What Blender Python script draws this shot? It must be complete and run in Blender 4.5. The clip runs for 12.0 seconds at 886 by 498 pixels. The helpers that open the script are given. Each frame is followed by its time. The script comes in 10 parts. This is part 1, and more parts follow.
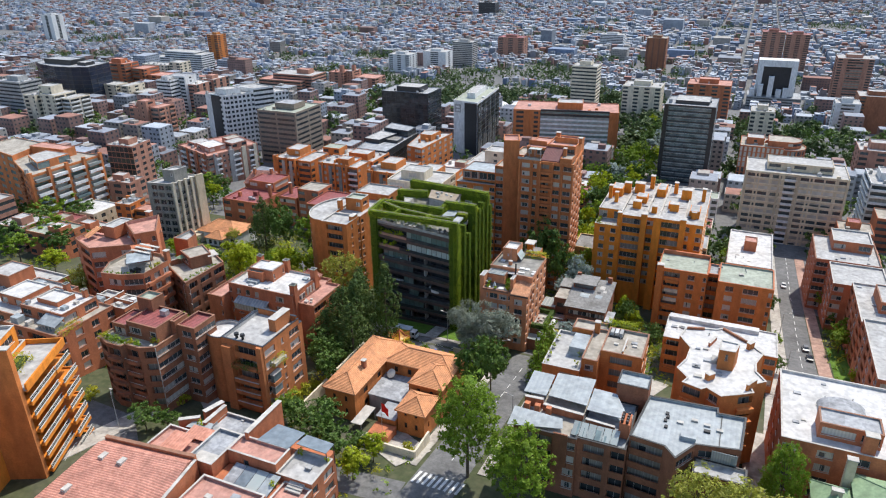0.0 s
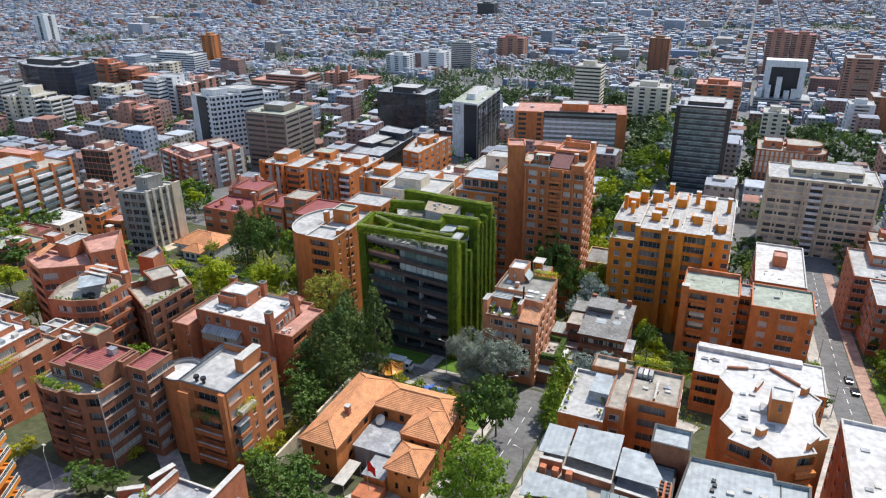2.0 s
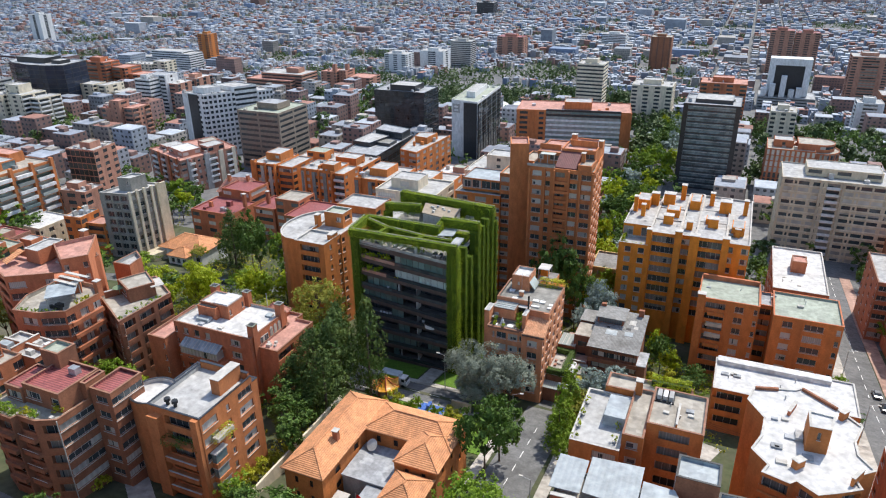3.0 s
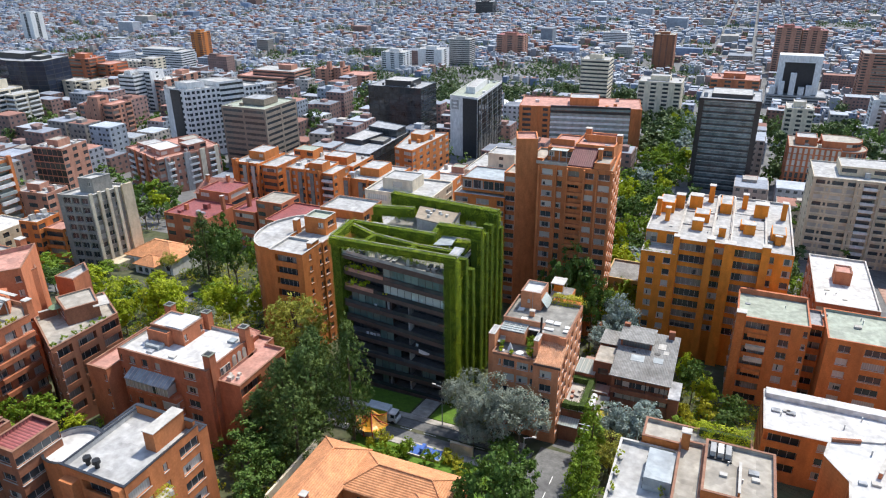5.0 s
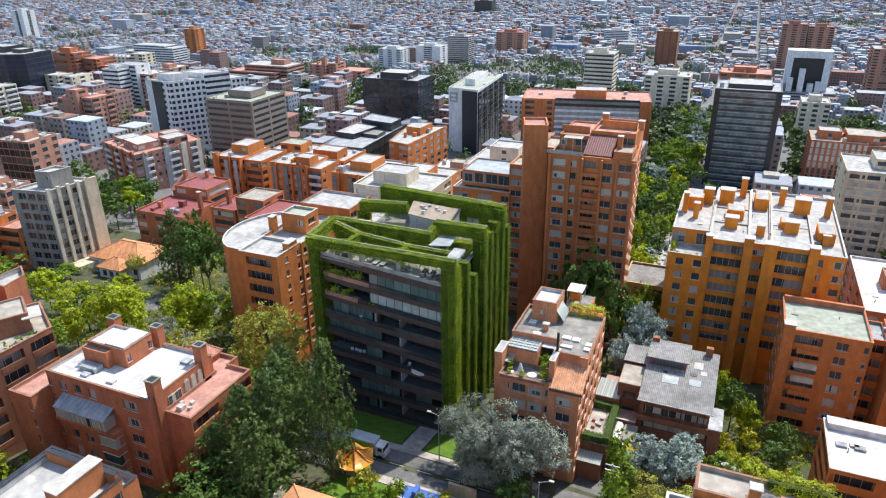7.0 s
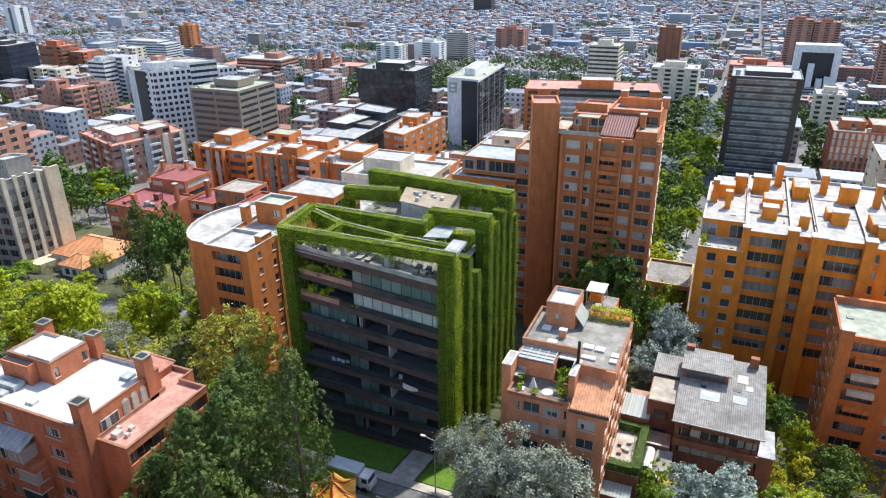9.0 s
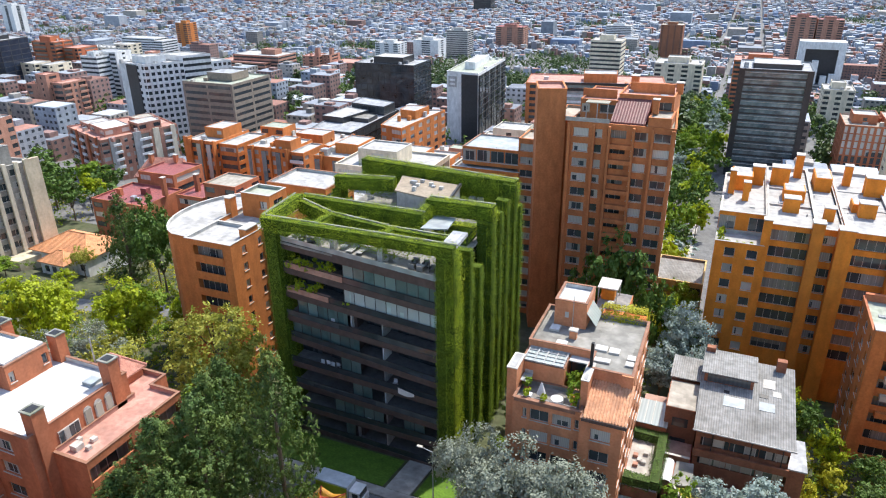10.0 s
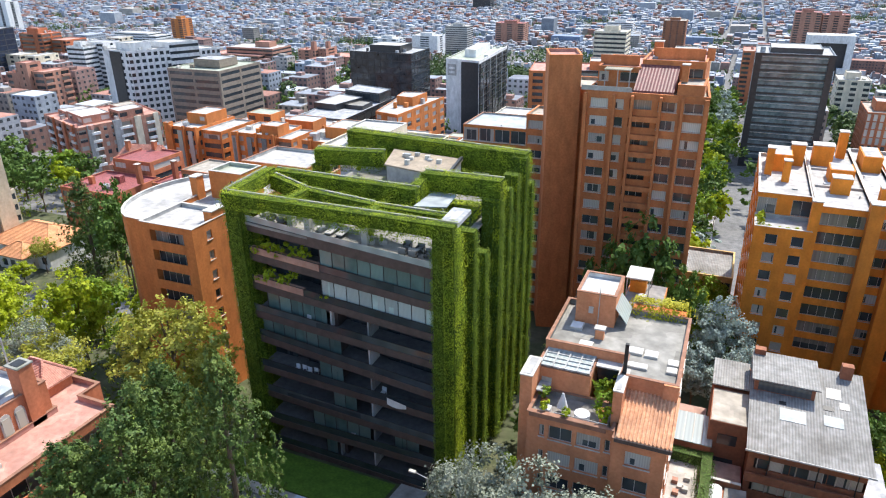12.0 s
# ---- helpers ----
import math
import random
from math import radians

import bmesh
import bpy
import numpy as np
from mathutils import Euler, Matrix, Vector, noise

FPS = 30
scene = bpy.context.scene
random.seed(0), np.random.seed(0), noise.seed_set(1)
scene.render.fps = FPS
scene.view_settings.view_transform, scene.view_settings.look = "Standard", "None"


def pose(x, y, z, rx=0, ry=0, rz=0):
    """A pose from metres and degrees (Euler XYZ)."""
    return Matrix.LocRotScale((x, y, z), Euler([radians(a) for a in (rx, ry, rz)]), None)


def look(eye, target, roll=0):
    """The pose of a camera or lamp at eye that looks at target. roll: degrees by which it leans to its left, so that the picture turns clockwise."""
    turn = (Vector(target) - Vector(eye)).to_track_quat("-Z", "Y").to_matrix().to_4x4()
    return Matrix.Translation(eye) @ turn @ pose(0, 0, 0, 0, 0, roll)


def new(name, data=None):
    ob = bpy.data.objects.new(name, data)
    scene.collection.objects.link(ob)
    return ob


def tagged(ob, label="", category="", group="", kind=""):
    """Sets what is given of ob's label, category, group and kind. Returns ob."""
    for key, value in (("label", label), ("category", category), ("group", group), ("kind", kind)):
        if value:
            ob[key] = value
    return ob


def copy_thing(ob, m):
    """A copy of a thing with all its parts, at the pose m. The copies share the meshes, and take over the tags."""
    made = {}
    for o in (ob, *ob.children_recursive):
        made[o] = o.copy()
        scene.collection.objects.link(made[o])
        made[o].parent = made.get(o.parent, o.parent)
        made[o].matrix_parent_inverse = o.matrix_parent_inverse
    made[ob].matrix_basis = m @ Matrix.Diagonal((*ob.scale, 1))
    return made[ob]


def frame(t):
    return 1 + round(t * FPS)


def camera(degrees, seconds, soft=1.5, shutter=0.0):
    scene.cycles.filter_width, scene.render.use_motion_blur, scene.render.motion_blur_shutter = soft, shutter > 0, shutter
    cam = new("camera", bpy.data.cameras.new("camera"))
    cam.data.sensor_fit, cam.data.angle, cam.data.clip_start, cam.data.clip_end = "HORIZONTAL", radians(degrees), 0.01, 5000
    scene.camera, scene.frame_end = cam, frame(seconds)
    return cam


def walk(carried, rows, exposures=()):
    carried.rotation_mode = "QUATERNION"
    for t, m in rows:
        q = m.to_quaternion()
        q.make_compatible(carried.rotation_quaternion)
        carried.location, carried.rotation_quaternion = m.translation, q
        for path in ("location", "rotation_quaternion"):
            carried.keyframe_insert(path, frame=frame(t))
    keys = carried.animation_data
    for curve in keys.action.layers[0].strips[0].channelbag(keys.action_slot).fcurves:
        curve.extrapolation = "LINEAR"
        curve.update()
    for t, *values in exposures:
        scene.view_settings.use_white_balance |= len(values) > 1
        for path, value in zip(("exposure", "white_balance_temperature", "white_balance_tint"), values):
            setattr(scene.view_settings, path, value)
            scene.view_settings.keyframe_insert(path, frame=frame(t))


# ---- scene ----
cam = camera(65.6, 12.0, soft=1.15)
METRES, EYE, TILT, LEAN, TURN = 125.0, 102.5, 0.0, 0.0, 23.8
ROWS = [
    (0.0, 0.0, 0.0, 0.0, -0.31, -24.16, 0.7),
    (0.5, 0.0007, 0.0442, -0.0065, -0.34, -24.13, 0.7),
    (1.0, 0.0013, 0.0894, -0.0163, -0.38, -24.08, 0.7),
    (1.5, 0.002, 0.135, -0.0284, -0.4, -24.06, 0.69),
    (2.0, 0.0022, 0.1819, -0.0411, -0.43, -24.02, 0.7),
    (2.5, 0.0033, 0.2296, -0.0565, -0.46, -24.0, 0.7),
    (3.0, 0.0045, 0.2775, -0.0717, -0.48, -24.0, 0.71),
    (5.0, 0.0086, 0.4617, -0.1356, -0.59, -23.89, 0.71),
    (5.5, 0.0093, 0.5037, -0.1527, -0.62, -23.87, 0.71),
    (6.0, 0.0103, 0.5442, -0.1699, -0.65, -23.83, 0.69),
    (6.5, 0.011, 0.5829, -0.187, -0.68, -23.83, 0.7),
    (7.0, 0.0116, 0.6196, -0.2049, -0.7, -23.8, 0.68),
    (9.0, 0.0149, 0.752, -0.2746, -0.77, -23.72, 0.66),
    (9.5, 0.0153, 0.782, -0.2923, -0.78, -23.71, 0.64),
    (10.0, 0.016, 0.8113, -0.3097, -0.8, -23.7, 0.63),
    (10.5, 0.0165, 0.8396, -0.3268, -0.82, -23.7, 0.61),
    (11.0, 0.0171, 0.8673, -0.3439, -0.83, -23.69, 0.6),
    (11.5, 0.0174, 0.894, -0.3603, -0.86, -23.65, 0.61),
    (12.0, 0.0178, 0.9196, -0.3755, -0.86, -23.65, 0.59),
]
walk(cam, [(t, pose(0, 0, EYE, TILT, LEAN, TURN) @ pose(METRES * x, METRES * y, METRES * z, 90 + pitch, roll, yaw)) for t, x, y, z, yaw, pitch, roll in ROWS],
     exposures=[(0.0, 0.61), (3.0, 0.68), (6.5, 0.88), (9.5, 1.09), (12.0, 1.22)])

# ---- daylight ----
SUN_AZ, SUN_EL = 20.0, 57.0   # degrees clockwise from +y, and above the horizon
world = bpy.data.worlds.new("sky")
scene.world = world
world.use_nodes = True
wn = world.node_tree
sky = wn.nodes.new("ShaderNodeTexSky")
sky.sky_type, sky.sun_disc = "NISHITA", False
sky.sun_elevation, sky.sun_rotation = radians(SUN_EL), radians(SUN_AZ)
wn.links.new(sky.outputs[0], wn.nodes["Background"].inputs[0])
wn.nodes["Background"].inputs[1].default_value = 0.15
sun_dir = Vector((math.sin(radians(SUN_AZ)) * math.cos(radians(SUN_EL)), math.cos(radians(SUN_AZ)) * math.cos(radians(SUN_EL)), math.sin(radians(SUN_EL))))
sun = new("sun", bpy.data.lights.new("sun", "SUN"))
sun.data.energy, sun.data.angle, sun.data.color = 3.12, radians(0.5), (1.0, 0.95, 0.87)
sun.matrix_world = look(sun_dir * 400, (0, 0, 0))

# ---- materials ----
def mat(name, a, b, rough=0.8, fine=2.0, coarse=0.25, bump=0.3, streak=0.0, stain=(0.05, 0.045, 0.04), stain_amount=0.25, spec=0.35, metal=0.0, per_object=0.0, per_island=False, translucent=0.0, mottle=0.2, patch=0.0):
    """A worn surface: two colours mixed by fine and coarse noise, with darker stains; streak draws the stains out downwards."""
    m = bpy.data.materials.new(name)
    m.use_nodes = True
    nt = m.node_tree
    bsdf, out = nt.nodes["Principled BSDF"], nt.nodes["Material Output"]
    add, link = nt.nodes.new, nt.links.new
    pos = add("ShaderNodeNewGeometry")

    def noise_tex(scale, detail, squash=1.0):
        mp = add("ShaderNodeMapping")
        mp.inputs["Scale"].default_value = (scale, scale, scale * squash)
        link(pos.outputs["Position"], mp.inputs["Vector"])
        n = add("ShaderNodeTexNoise")
        n.inputs["Scale"].default_value, n.inputs["Detail"].default_value = 1.0, detail
        link(mp.outputs[0], n.inputs["Vector"])
        return n

    def ramp(src, lo, hi):
        r = add("ShaderNodeMapRange")
        r.inputs[1].default_value, r.inputs[2].default_value = lo, hi
        link(src, r.inputs[0])
        return r.outputs[0]

    def mix(fac, c1, c2):
        x = add("ShaderNodeMix")
        x.data_type = "RGBA"
        link(fac, x.inputs[0])
        for s, c in ((6, c1), (7, c2)):
            if isinstance(c, tuple):
                x.inputs[s].default_value = (*c, 1)
            else:
                link(c, x.inputs[s])
        return x.outputs[2]

    n1, n2 = noise_tex(fine, 3.0), noise_tex(coarse, 4.0, 1.0 - streak)
    col = mix(ramp(n1.outputs[0], 0.3, 0.7), a, b)
    st = add("ShaderNodeMath")
    st.operation = "MULTIPLY"
    st.inputs[1].default_value = stain_amount
    link(ramp(n2.outputs[0], 0.48, 0.75), st.inputs[0])
    col = mix(st.outputs[0], col, stain)
    def scaled(colour, factor):
        h = add("ShaderNodeHueSaturation")
        link(colour, h.inputs["Color"])
        link(factor, h.inputs["Value"])
        return h.outputs[0]

    if mottle:
        r = add("ShaderNodeMapRange")
        r.inputs[1].default_value, r.inputs[2].default_value, r.inputs[3].default_value, r.inputs[4].default_value = 0.3, 0.7, 1 - mottle, 1 + mottle * 0.7
        link(noise_tex(0.75, 6.0, 1.0 - 0.7 * streak).outputs[0], r.inputs[0])
        col = scaled(col, r.outputs[0])
    if patch:
        v, sp, r = add("ShaderNodeTexVoronoi"), add("ShaderNodeSeparateColor"), add("ShaderNodeMapRange")
        v.distance, v.inputs["Scale"].default_value = "CHEBYCHEV", 0.42
        link(pos.outputs["Position"], v.inputs["Vector"])
        link(v.outputs["Color"], sp.inputs[0])
        r.inputs[3].default_value, r.inputs[4].default_value = 1 - patch, 1 + patch * 0.6
        link(sp.outputs[0], r.inputs[0])
        col = scaled(col, r.outputs[0])
    if per_object or per_island:
        hsv = add("ShaderNodeHueSaturation")
        link(col, hsv.inputs["Color"])
        rnd = pos.outputs["Random Per Island"] if per_island else add("ShaderNodeObjectInfo").outputs["Random"]
        r = add("ShaderNodeMapRange")
        amount = per_object or 0.25
        r.inputs[3].default_value, r.inputs[4].default_value = 1 - amount, 1 + amount
        link(rnd, r.inputs[0])
        link(r.outputs[0], hsv.inputs["Value"])
        col = hsv.outputs[0]
    link(col, bsdf.inputs["Base Color"])
    bsdf.inputs["Roughness"].default_value, bsdf.inputs["Metallic"].default_value = rough, metal
    bsdf.inputs["Specular IOR Level"].default_value = spec
    if bump:
        bp = add("ShaderNodeBump")
        bp.inputs["Strength"].default_value, bp.inputs["Distance"].default_value = bump, 0.05
        link(n1.outputs[0], bp.inputs["Height"])
        link(bp.outputs[0], bsdf.inputs["Normal"])
    if translucent:
        tr, ms = add("ShaderNodeBsdfTranslucent"), add("ShaderNodeMixShader")
        link(col, tr.inputs["Color"])
        ms.inputs[0].default_value = translucent
        link(bsdf.outputs[0], ms.inputs[1])
        link(tr.outputs[0], ms.inputs[2])
        link(ms.outputs[0], out.inputs["Surface"])
    return m


def glass_mat(name, dark, light, share, rough=0.06):
    """Window glass seen from outside by day: a dark room behind it, and curtains or a blind drawn over a part of most panes."""
    m = mat(name, dark, tuple(c * 1.6 for c in dark), rough, 0.6, 0.2, 0.0, spec=0.6, stain_amount=0.0, mottle=0.0)
    nt = m.node_tree
    add, link = nt.nodes.new, nt.links.new
    bsdf = nt.nodes["Principled BSDF"]
    src = bsdf.inputs["Base Color"].links[0].from_socket
    info, coord, sep = add("ShaderNodeObjectInfo"), add("ShaderNodeTexCoord"), add("ShaderNodeSeparateXYZ")
    link(coord.outputs["Generated"], sep.inputs[0])

    def op(kind, a, b=None, c=None):
        n = add("ShaderNodeMath")
        n.operation = kind
        for k, v in enumerate((a, b, c)):
            if v is None:
                continue
            if isinstance(v, (int, float)):
                n.inputs[k].default_value = v
            else:
                link(v, n.inputs[k])
        return n.outputs[0]

    rnd = info.outputs["Random"]
    dice = [op("FRACT", op("MULTIPLY", rnd, k)) for k in (1.0, 13.7, 37.3, 71.9)]
    on = op("LESS_THAN", dice[0], min(1.0, share * 1.7))
    left = op("LESS_THAN", sep.outputs[0], op("MULTIPLY", dice[1], 0.9))
    right = op("GREATER_THAN", sep.outputs[0], op("SUBTRACT", 1.0, op("MULTIPLY", dice[2], 0.75)))
    blind = op("GREATER_THAN", sep.outputs[2], op("SUBTRACT", 1.0, op("MULTIPLY", dice[3], 0.55)))
    drawn = op("MULTIPLY", on, op("MAXIMUM", op("MAXIMUM", left, right), blind))
    fold = op("MULTIPLY_ADD", op("SINE", op("MULTIPLY", sep.outputs[0], 60.0)), 0.1, 0.9)
    tone = op("MULTIPLY", fold, op("MULTIPLY_ADD", dice[2], 0.5, 0.65))
    cloth = add("ShaderNodeMix")
    cloth.data_type, cloth.blend_type = "RGBA", "MULTIPLY"
    cloth.inputs[0].default_value = 1.0
    cloth.inputs[6].default_value = (*light, 1)
    link(tone, cloth.inputs[7])
    x = add("ShaderNodeMix")
    x.data_type = "RGBA"
    link(drawn, x.inputs[0])
    link(src, x.inputs[6])
    link(cloth.outputs[2], x.inputs[7])
    link(x.outputs[2], bsdf.inputs["Base Color"])
    return m


def lined(m, axis, pitch, depth, dark=0.55):
    """Adds ribs at a pitch in metres along an axis (0 x, 1 y, 2 z, 3 down a slope towards x or y): tiles, sheets, courses."""
    nt = m.node_tree
    add, link = nt.nodes.new, nt.links.new
    bsdf = nt.nodes["Principled BSDF"]
    pos, sep, mul, sn = add("ShaderNodeNewGeometry"), add("ShaderNodeSeparateXYZ"), add("ShaderNodeMath"), add("ShaderNodeMath")
    link(pos.outputs["Position"], sep.inputs[0])
    mul.operation, mul.inputs[1].default_value = "MULTIPLY", 2 * math.pi / pitch
    link(sep.outputs[axis], mul.inputs[0])
    sn.operation = "SINE"
    link(mul.outputs[0], sn.inputs[0])
    r, x = add("ShaderNodeMapRange"), add("ShaderNodeMix")
    r.inputs[1].default_value, r.inputs[2].default_value, r.inputs[3].default_value, r.inputs[4].default_value = -1.0, -0.3, 1 - dark, 1.0
    link(sn.outputs[0], r.inputs[0])
    x.data_type, x.blend_type = "RGBA", "MULTIPLY"
    x.inputs[0].default_value = 1.0
    link(bsdf.inputs["Base Color"].links[0].from_socket, x.inputs[6])
    link(r.outputs[0], x.inputs[7])
    link(x.outputs[2], bsdf.inputs["Base Color"])
    bp = add("ShaderNodeBump")
    bp.inputs["Strength"].default_value, bp.inputs["Distance"].default_value = 0.6, depth
    link(sn.outputs[0], bp.inputs["Height"])
    link(bp.outputs[0], bsdf.inputs["Normal"])
    return m


BRICK = mat("orange_brick", (0.50, 0.16, 0.04), (0.60, 0.205, 0.055), 0.85, 3.0, 0.13, 0.25, 0.8, stain=(0.16, 0.07, 0.03), stain_amount=0.55)
BRICK_TOWER = mat("tower_brick", (0.48, 0.16, 0.055), (0.58, 0.21, 0.075), 0.85, 3.0, 0.13, 0.25, 0.85, stain=(0.15, 0.06, 0.03), stain_amount=0.55)
BRICK_SALMON = mat("salmon_brick", (0.56, 0.22, 0.10), (0.65, 0.275, 0.135), 0.85, 3.0, 0.15, 0.25, 0.8, stain=(0.3, 0.13, 0.07), stain_amount=0.5)
BRICK_WARM = mat("warm_brown_brick", (0.42, 0.145, 0.05), (0.51, 0.185, 0.068), 0.85, 3.0, 0.13, 0.25, 0.8, stain=(0.13, 0.055, 0.03), stain_amount=0.6)
BRICK_RED = mat("red_brick", (0.414, 0.139, 0.064), (0.515, 0.182, 0.086), 0.85, 3.0, 0.13, 0.25, 0.8, stain=(0.12, 0.05, 0.035), stain_amount=0.55)
# brick paled towards pink: the haze on mid-distance houses is in the colour
BRICK_HAZED = mat("rose_brick", (0.363, 0.180, 0.123), (0.456, 0.236, 0.166), 0.85, 3.0, 0.25, 0.2, 0.8, stain=(0.14, 0.075, 0.055), stain_amount=0.45)
BRICK_DARK = mat("brown_brick", (0.251, 0.100, 0.054), (0.331, 0.136, 0.072), 0.85, 3.0, 0.13, 0.25, 0.8, stain=(0.09, 0.045, 0.03), stain_amount=0.7)
BRICK_GOLD = mat("golden_brick", (0.66, 0.21, 0.02), (0.74, 0.25, 0.03), 0.85, 3.0, 0.13, 0.25, 0.8, stain=(0.25, 0.11, 0.03), stain_amount=0.4)
CREAM = mat("cream_render", (0.62, 0.54, 0.40), (0.70, 0.62, 0.48), 0.85, 2.0, 0.2, 0.15, 0.8, stain=(0.3, 0.26, 0.2), stain_amount=0.4)
BEIGE = mat("beige_concrete", (0.54, 0.45, 0.31), (0.62, 0.53, 0.38), 0.85, 2.0, 0.2, 0.2, 0.8, stain=(0.22, 0.2, 0.17), stain_amount=0.45)
WHITE = mat("white_render", (0.62, 0.62, 0.61), (0.71, 0.705, 0.69), 0.8, 2.0, 0.2, 0.1, 0.8, stain=(0.4, 0.38, 0.35), stain_amount=0.35)
GREY = mat("grey_concrete", (0.33, 0.33, 0.32), (0.42, 0.41, 0.39), 0.85, 2.0, 0.2, 0.2, 0.8, stain=(0.15, 0.15, 0.14), stain_amount=0.45)
DARK = mat("dark_cladding", (0.022, 0.024, 0.028), (0.035, 0.037, 0.042), 0.3, 1.0, 0.1, 0.05, spec=0.5)
BROWN = mat("brown_cladding", (0.075, 0.052, 0.045), (0.10, 0.07, 0.06), 0.6, 2.0, 0.2, 0.1, 0.6)
ROOF_WHITE = mat("white_roof_coating", (0.37, 0.365, 0.35), (0.46, 0.455, 0.44), 0.9, 1.2, 0.18, 0.15, spec=0.15, stain=(0.34, 0.32, 0.29), stain_amount=0.6, patch=0.14, mottle=0.24)
ROOF_BRIGHT = mat("bright_white_roof", (0.52, 0.51, 0.49), (0.62, 0.61, 0.59), 0.9, 1.2, 0.18, 0.15, spec=0.15, stain=(0.36, 0.34, 0.31), stain_amount=0.55, patch=0.1, mottle=0.24)
ROOF_GREY = mat("grey_roof_membrane", (0.30, 0.31, 0.32), (0.38, 0.39, 0.40), 0.75, 1.5, 0.2, 0.2, stain=(0.16, 0.16, 0.16), stain_amount=0.6, patch=0.2, mottle=0.24)
ROOF_TAN = mat("tan_roof_slabs", (0.33, 0.30, 0.25), (0.40, 0.365, 0.31), 0.85, 1.3, 0.2, 0.2, stain=(0.25, 0.22, 0.18), stain_amount=0.55, patch=0.18, mottle=0.24)
ROOF_GREEN = mat("pale_green_roof", (0.30, 0.33, 0.265), (0.37, 0.395, 0.32), 0.85, 1.3, 0.2, 0.2, stain=(0.27, 0.28, 0.24), stain_amount=0.5, patch=0.12, mottle=0.24)
ROOF_SLATE = mat("grey_roof_slabs", (0.20, 0.192, 0.17), (0.265, 0.255, 0.228), 0.85, 1.1, 0.25, 0.2, stain=(0.34, 0.325, 0.29), stain_amount=0.5, patch=0.22, mottle=0.24)
DECKING = mat("terrace_paving", (0.20, 0.185, 0.17), (0.27, 0.25, 0.23), 0.85, 1.6, 0.3, 0.2, stain=(0.12, 0.11, 0.1), stain_amount=0.5, patch=0.2, mottle=0.24)
ROOF_PINK = mat("terracotta_terrace", (0.44, 0.22, 0.17), (0.53, 0.29, 0.23), 0.85, 2.0, 0.25, 0.2, stain=(0.26, 0.15, 0.12), stain_amount=0.5, patch=0.16, mottle=0.24)
ROOF_RED = lined(mat("red_sheet_roof", (0.27, 0.075, 0.072), (0.35, 0.11, 0.10), 0.6, 2.0, 0.3, 0.1, stain=(0.2, 0.07, 0.06), stain_amount=0.5), 1, 0.5, 0.03)
TILE = lined(mat("orange_clay_tile", (0.60, 0.25, 0.105), (0.70, 0.33, 0.155), 0.8, 3.0, 0.3, 0.2, stain=(0.34, 0.15, 0.08), stain_amount=0.5), 2, 0.16, 0.04, 0.3)
TILE_PINK = lined(mat("pink_clay_tile", (0.50, 0.21, 0.15), (0.62, 0.31, 0.23), 0.8, 3.0, 0.5, 0.2, stain=(0.32, 0.14, 0.11), stain_amount=0.6), 2, 0.095, 0.04, 0.35)
SHEET = lined(mat("corrugated_sheet", (0.235, 0.23, 0.215), (0.30, 0.295, 0.28), 0.85, 1.5, 0.2, 0.1, stain=(0.12, 0.11, 0.095), stain_amount=0.6, spec=0.15), 0, 0.3, 0.04, 0.2)
TILE_RIB = mat("pale_clay_roll_tile", (0.52, 0.24, 0.12), (0.66, 0.37, 0.22), 0.8, 3.0, 0.5, 0.2, stain=(0.3, 0.15, 0.09), stain_amount=0.5)
ZINC = mat("weathered_zinc_sheet", (0.277, 0.313, 0.325), (0.366, 0.401, 0.407), 0.6, 1.0, 0.2, 0.1, spec=0.5, stain=(0.27, 0.3, 0.33), stain_amount=0.6, patch=0.18, mottle=0.24)
ROOF_SAGE = mat("sage_green_roof_sheet", (0.20, 0.30, 0.17), (0.27, 0.37, 0.22), 0.7, 2.0, 0.3, 0.2, stain=(0.13, 0.18, 0.1), stain_amount=0.5)
COPING_BRICK = mat("weathered_brick_coping", (0.24, 0.12, 0.075), (0.32, 0.165, 0.105), 0.85, 2.0, 0.3, 0.1, stain=(0.14, 0.08, 0.06), stain_amount=0.5)
COPING = mat("pale_coping", (0.43, 0.405, 0.36), (0.52, 0.495, 0.45), 0.8, 2.0, 0.3, 0.1, stain=(0.3, 0.27, 0.24), stain_amount=0.4)
COPING_GREY = mat("weathered_metal_cap", (0.20, 0.20, 0.17), (0.30, 0.295, 0.26), 0.7, 2.0, 0.6, 0.1, stain=(0.09, 0.11, 0.04), stain_amount=0.8)
FRAME = mat("window_frame_paint", (0.44, 0.41, 0.37), (0.52, 0.49, 0.45), 0.6, 2.0, 0.3, 0.0)
GLASS = glass_mat("window_glass", (0.035, 0.045, 0.05), (0.50, 0.48, 0.43), 0.33)
GLASS_DARK = glass_mat("tinted_glass", (0.026, 0.032, 0.036), (0.075, 0.088, 0.092), 0.25)
GLASS_TEAL = glass_mat("pale_teal_glass", (0.11, 0.15, 0.15), (0.36, 0.40, 0.38), 0.4)
GLASS_PALE = glass_mat("pale_bay_glass", (0.10, 0.13, 0.10), (0.46, 0.46, 0.38), 0.5)
GLASS_BAY = glass_mat("balcony_glass", (0.035, 0.042, 0.044), (0.30, 0.28, 0.24), 0.4)
# pale and dark patches in the colour imitate sky reflections in the panes
SKY_PATCH_GLASS = mat("sky_patch_glass", (0.075, 0.11, 0.12), (0.23, 0.29, 0.30), 0.1, 0.3, 0.12, 0.0, spec=0.6, stain=(0.02, 0.026, 0.03), stain_amount=0.9)
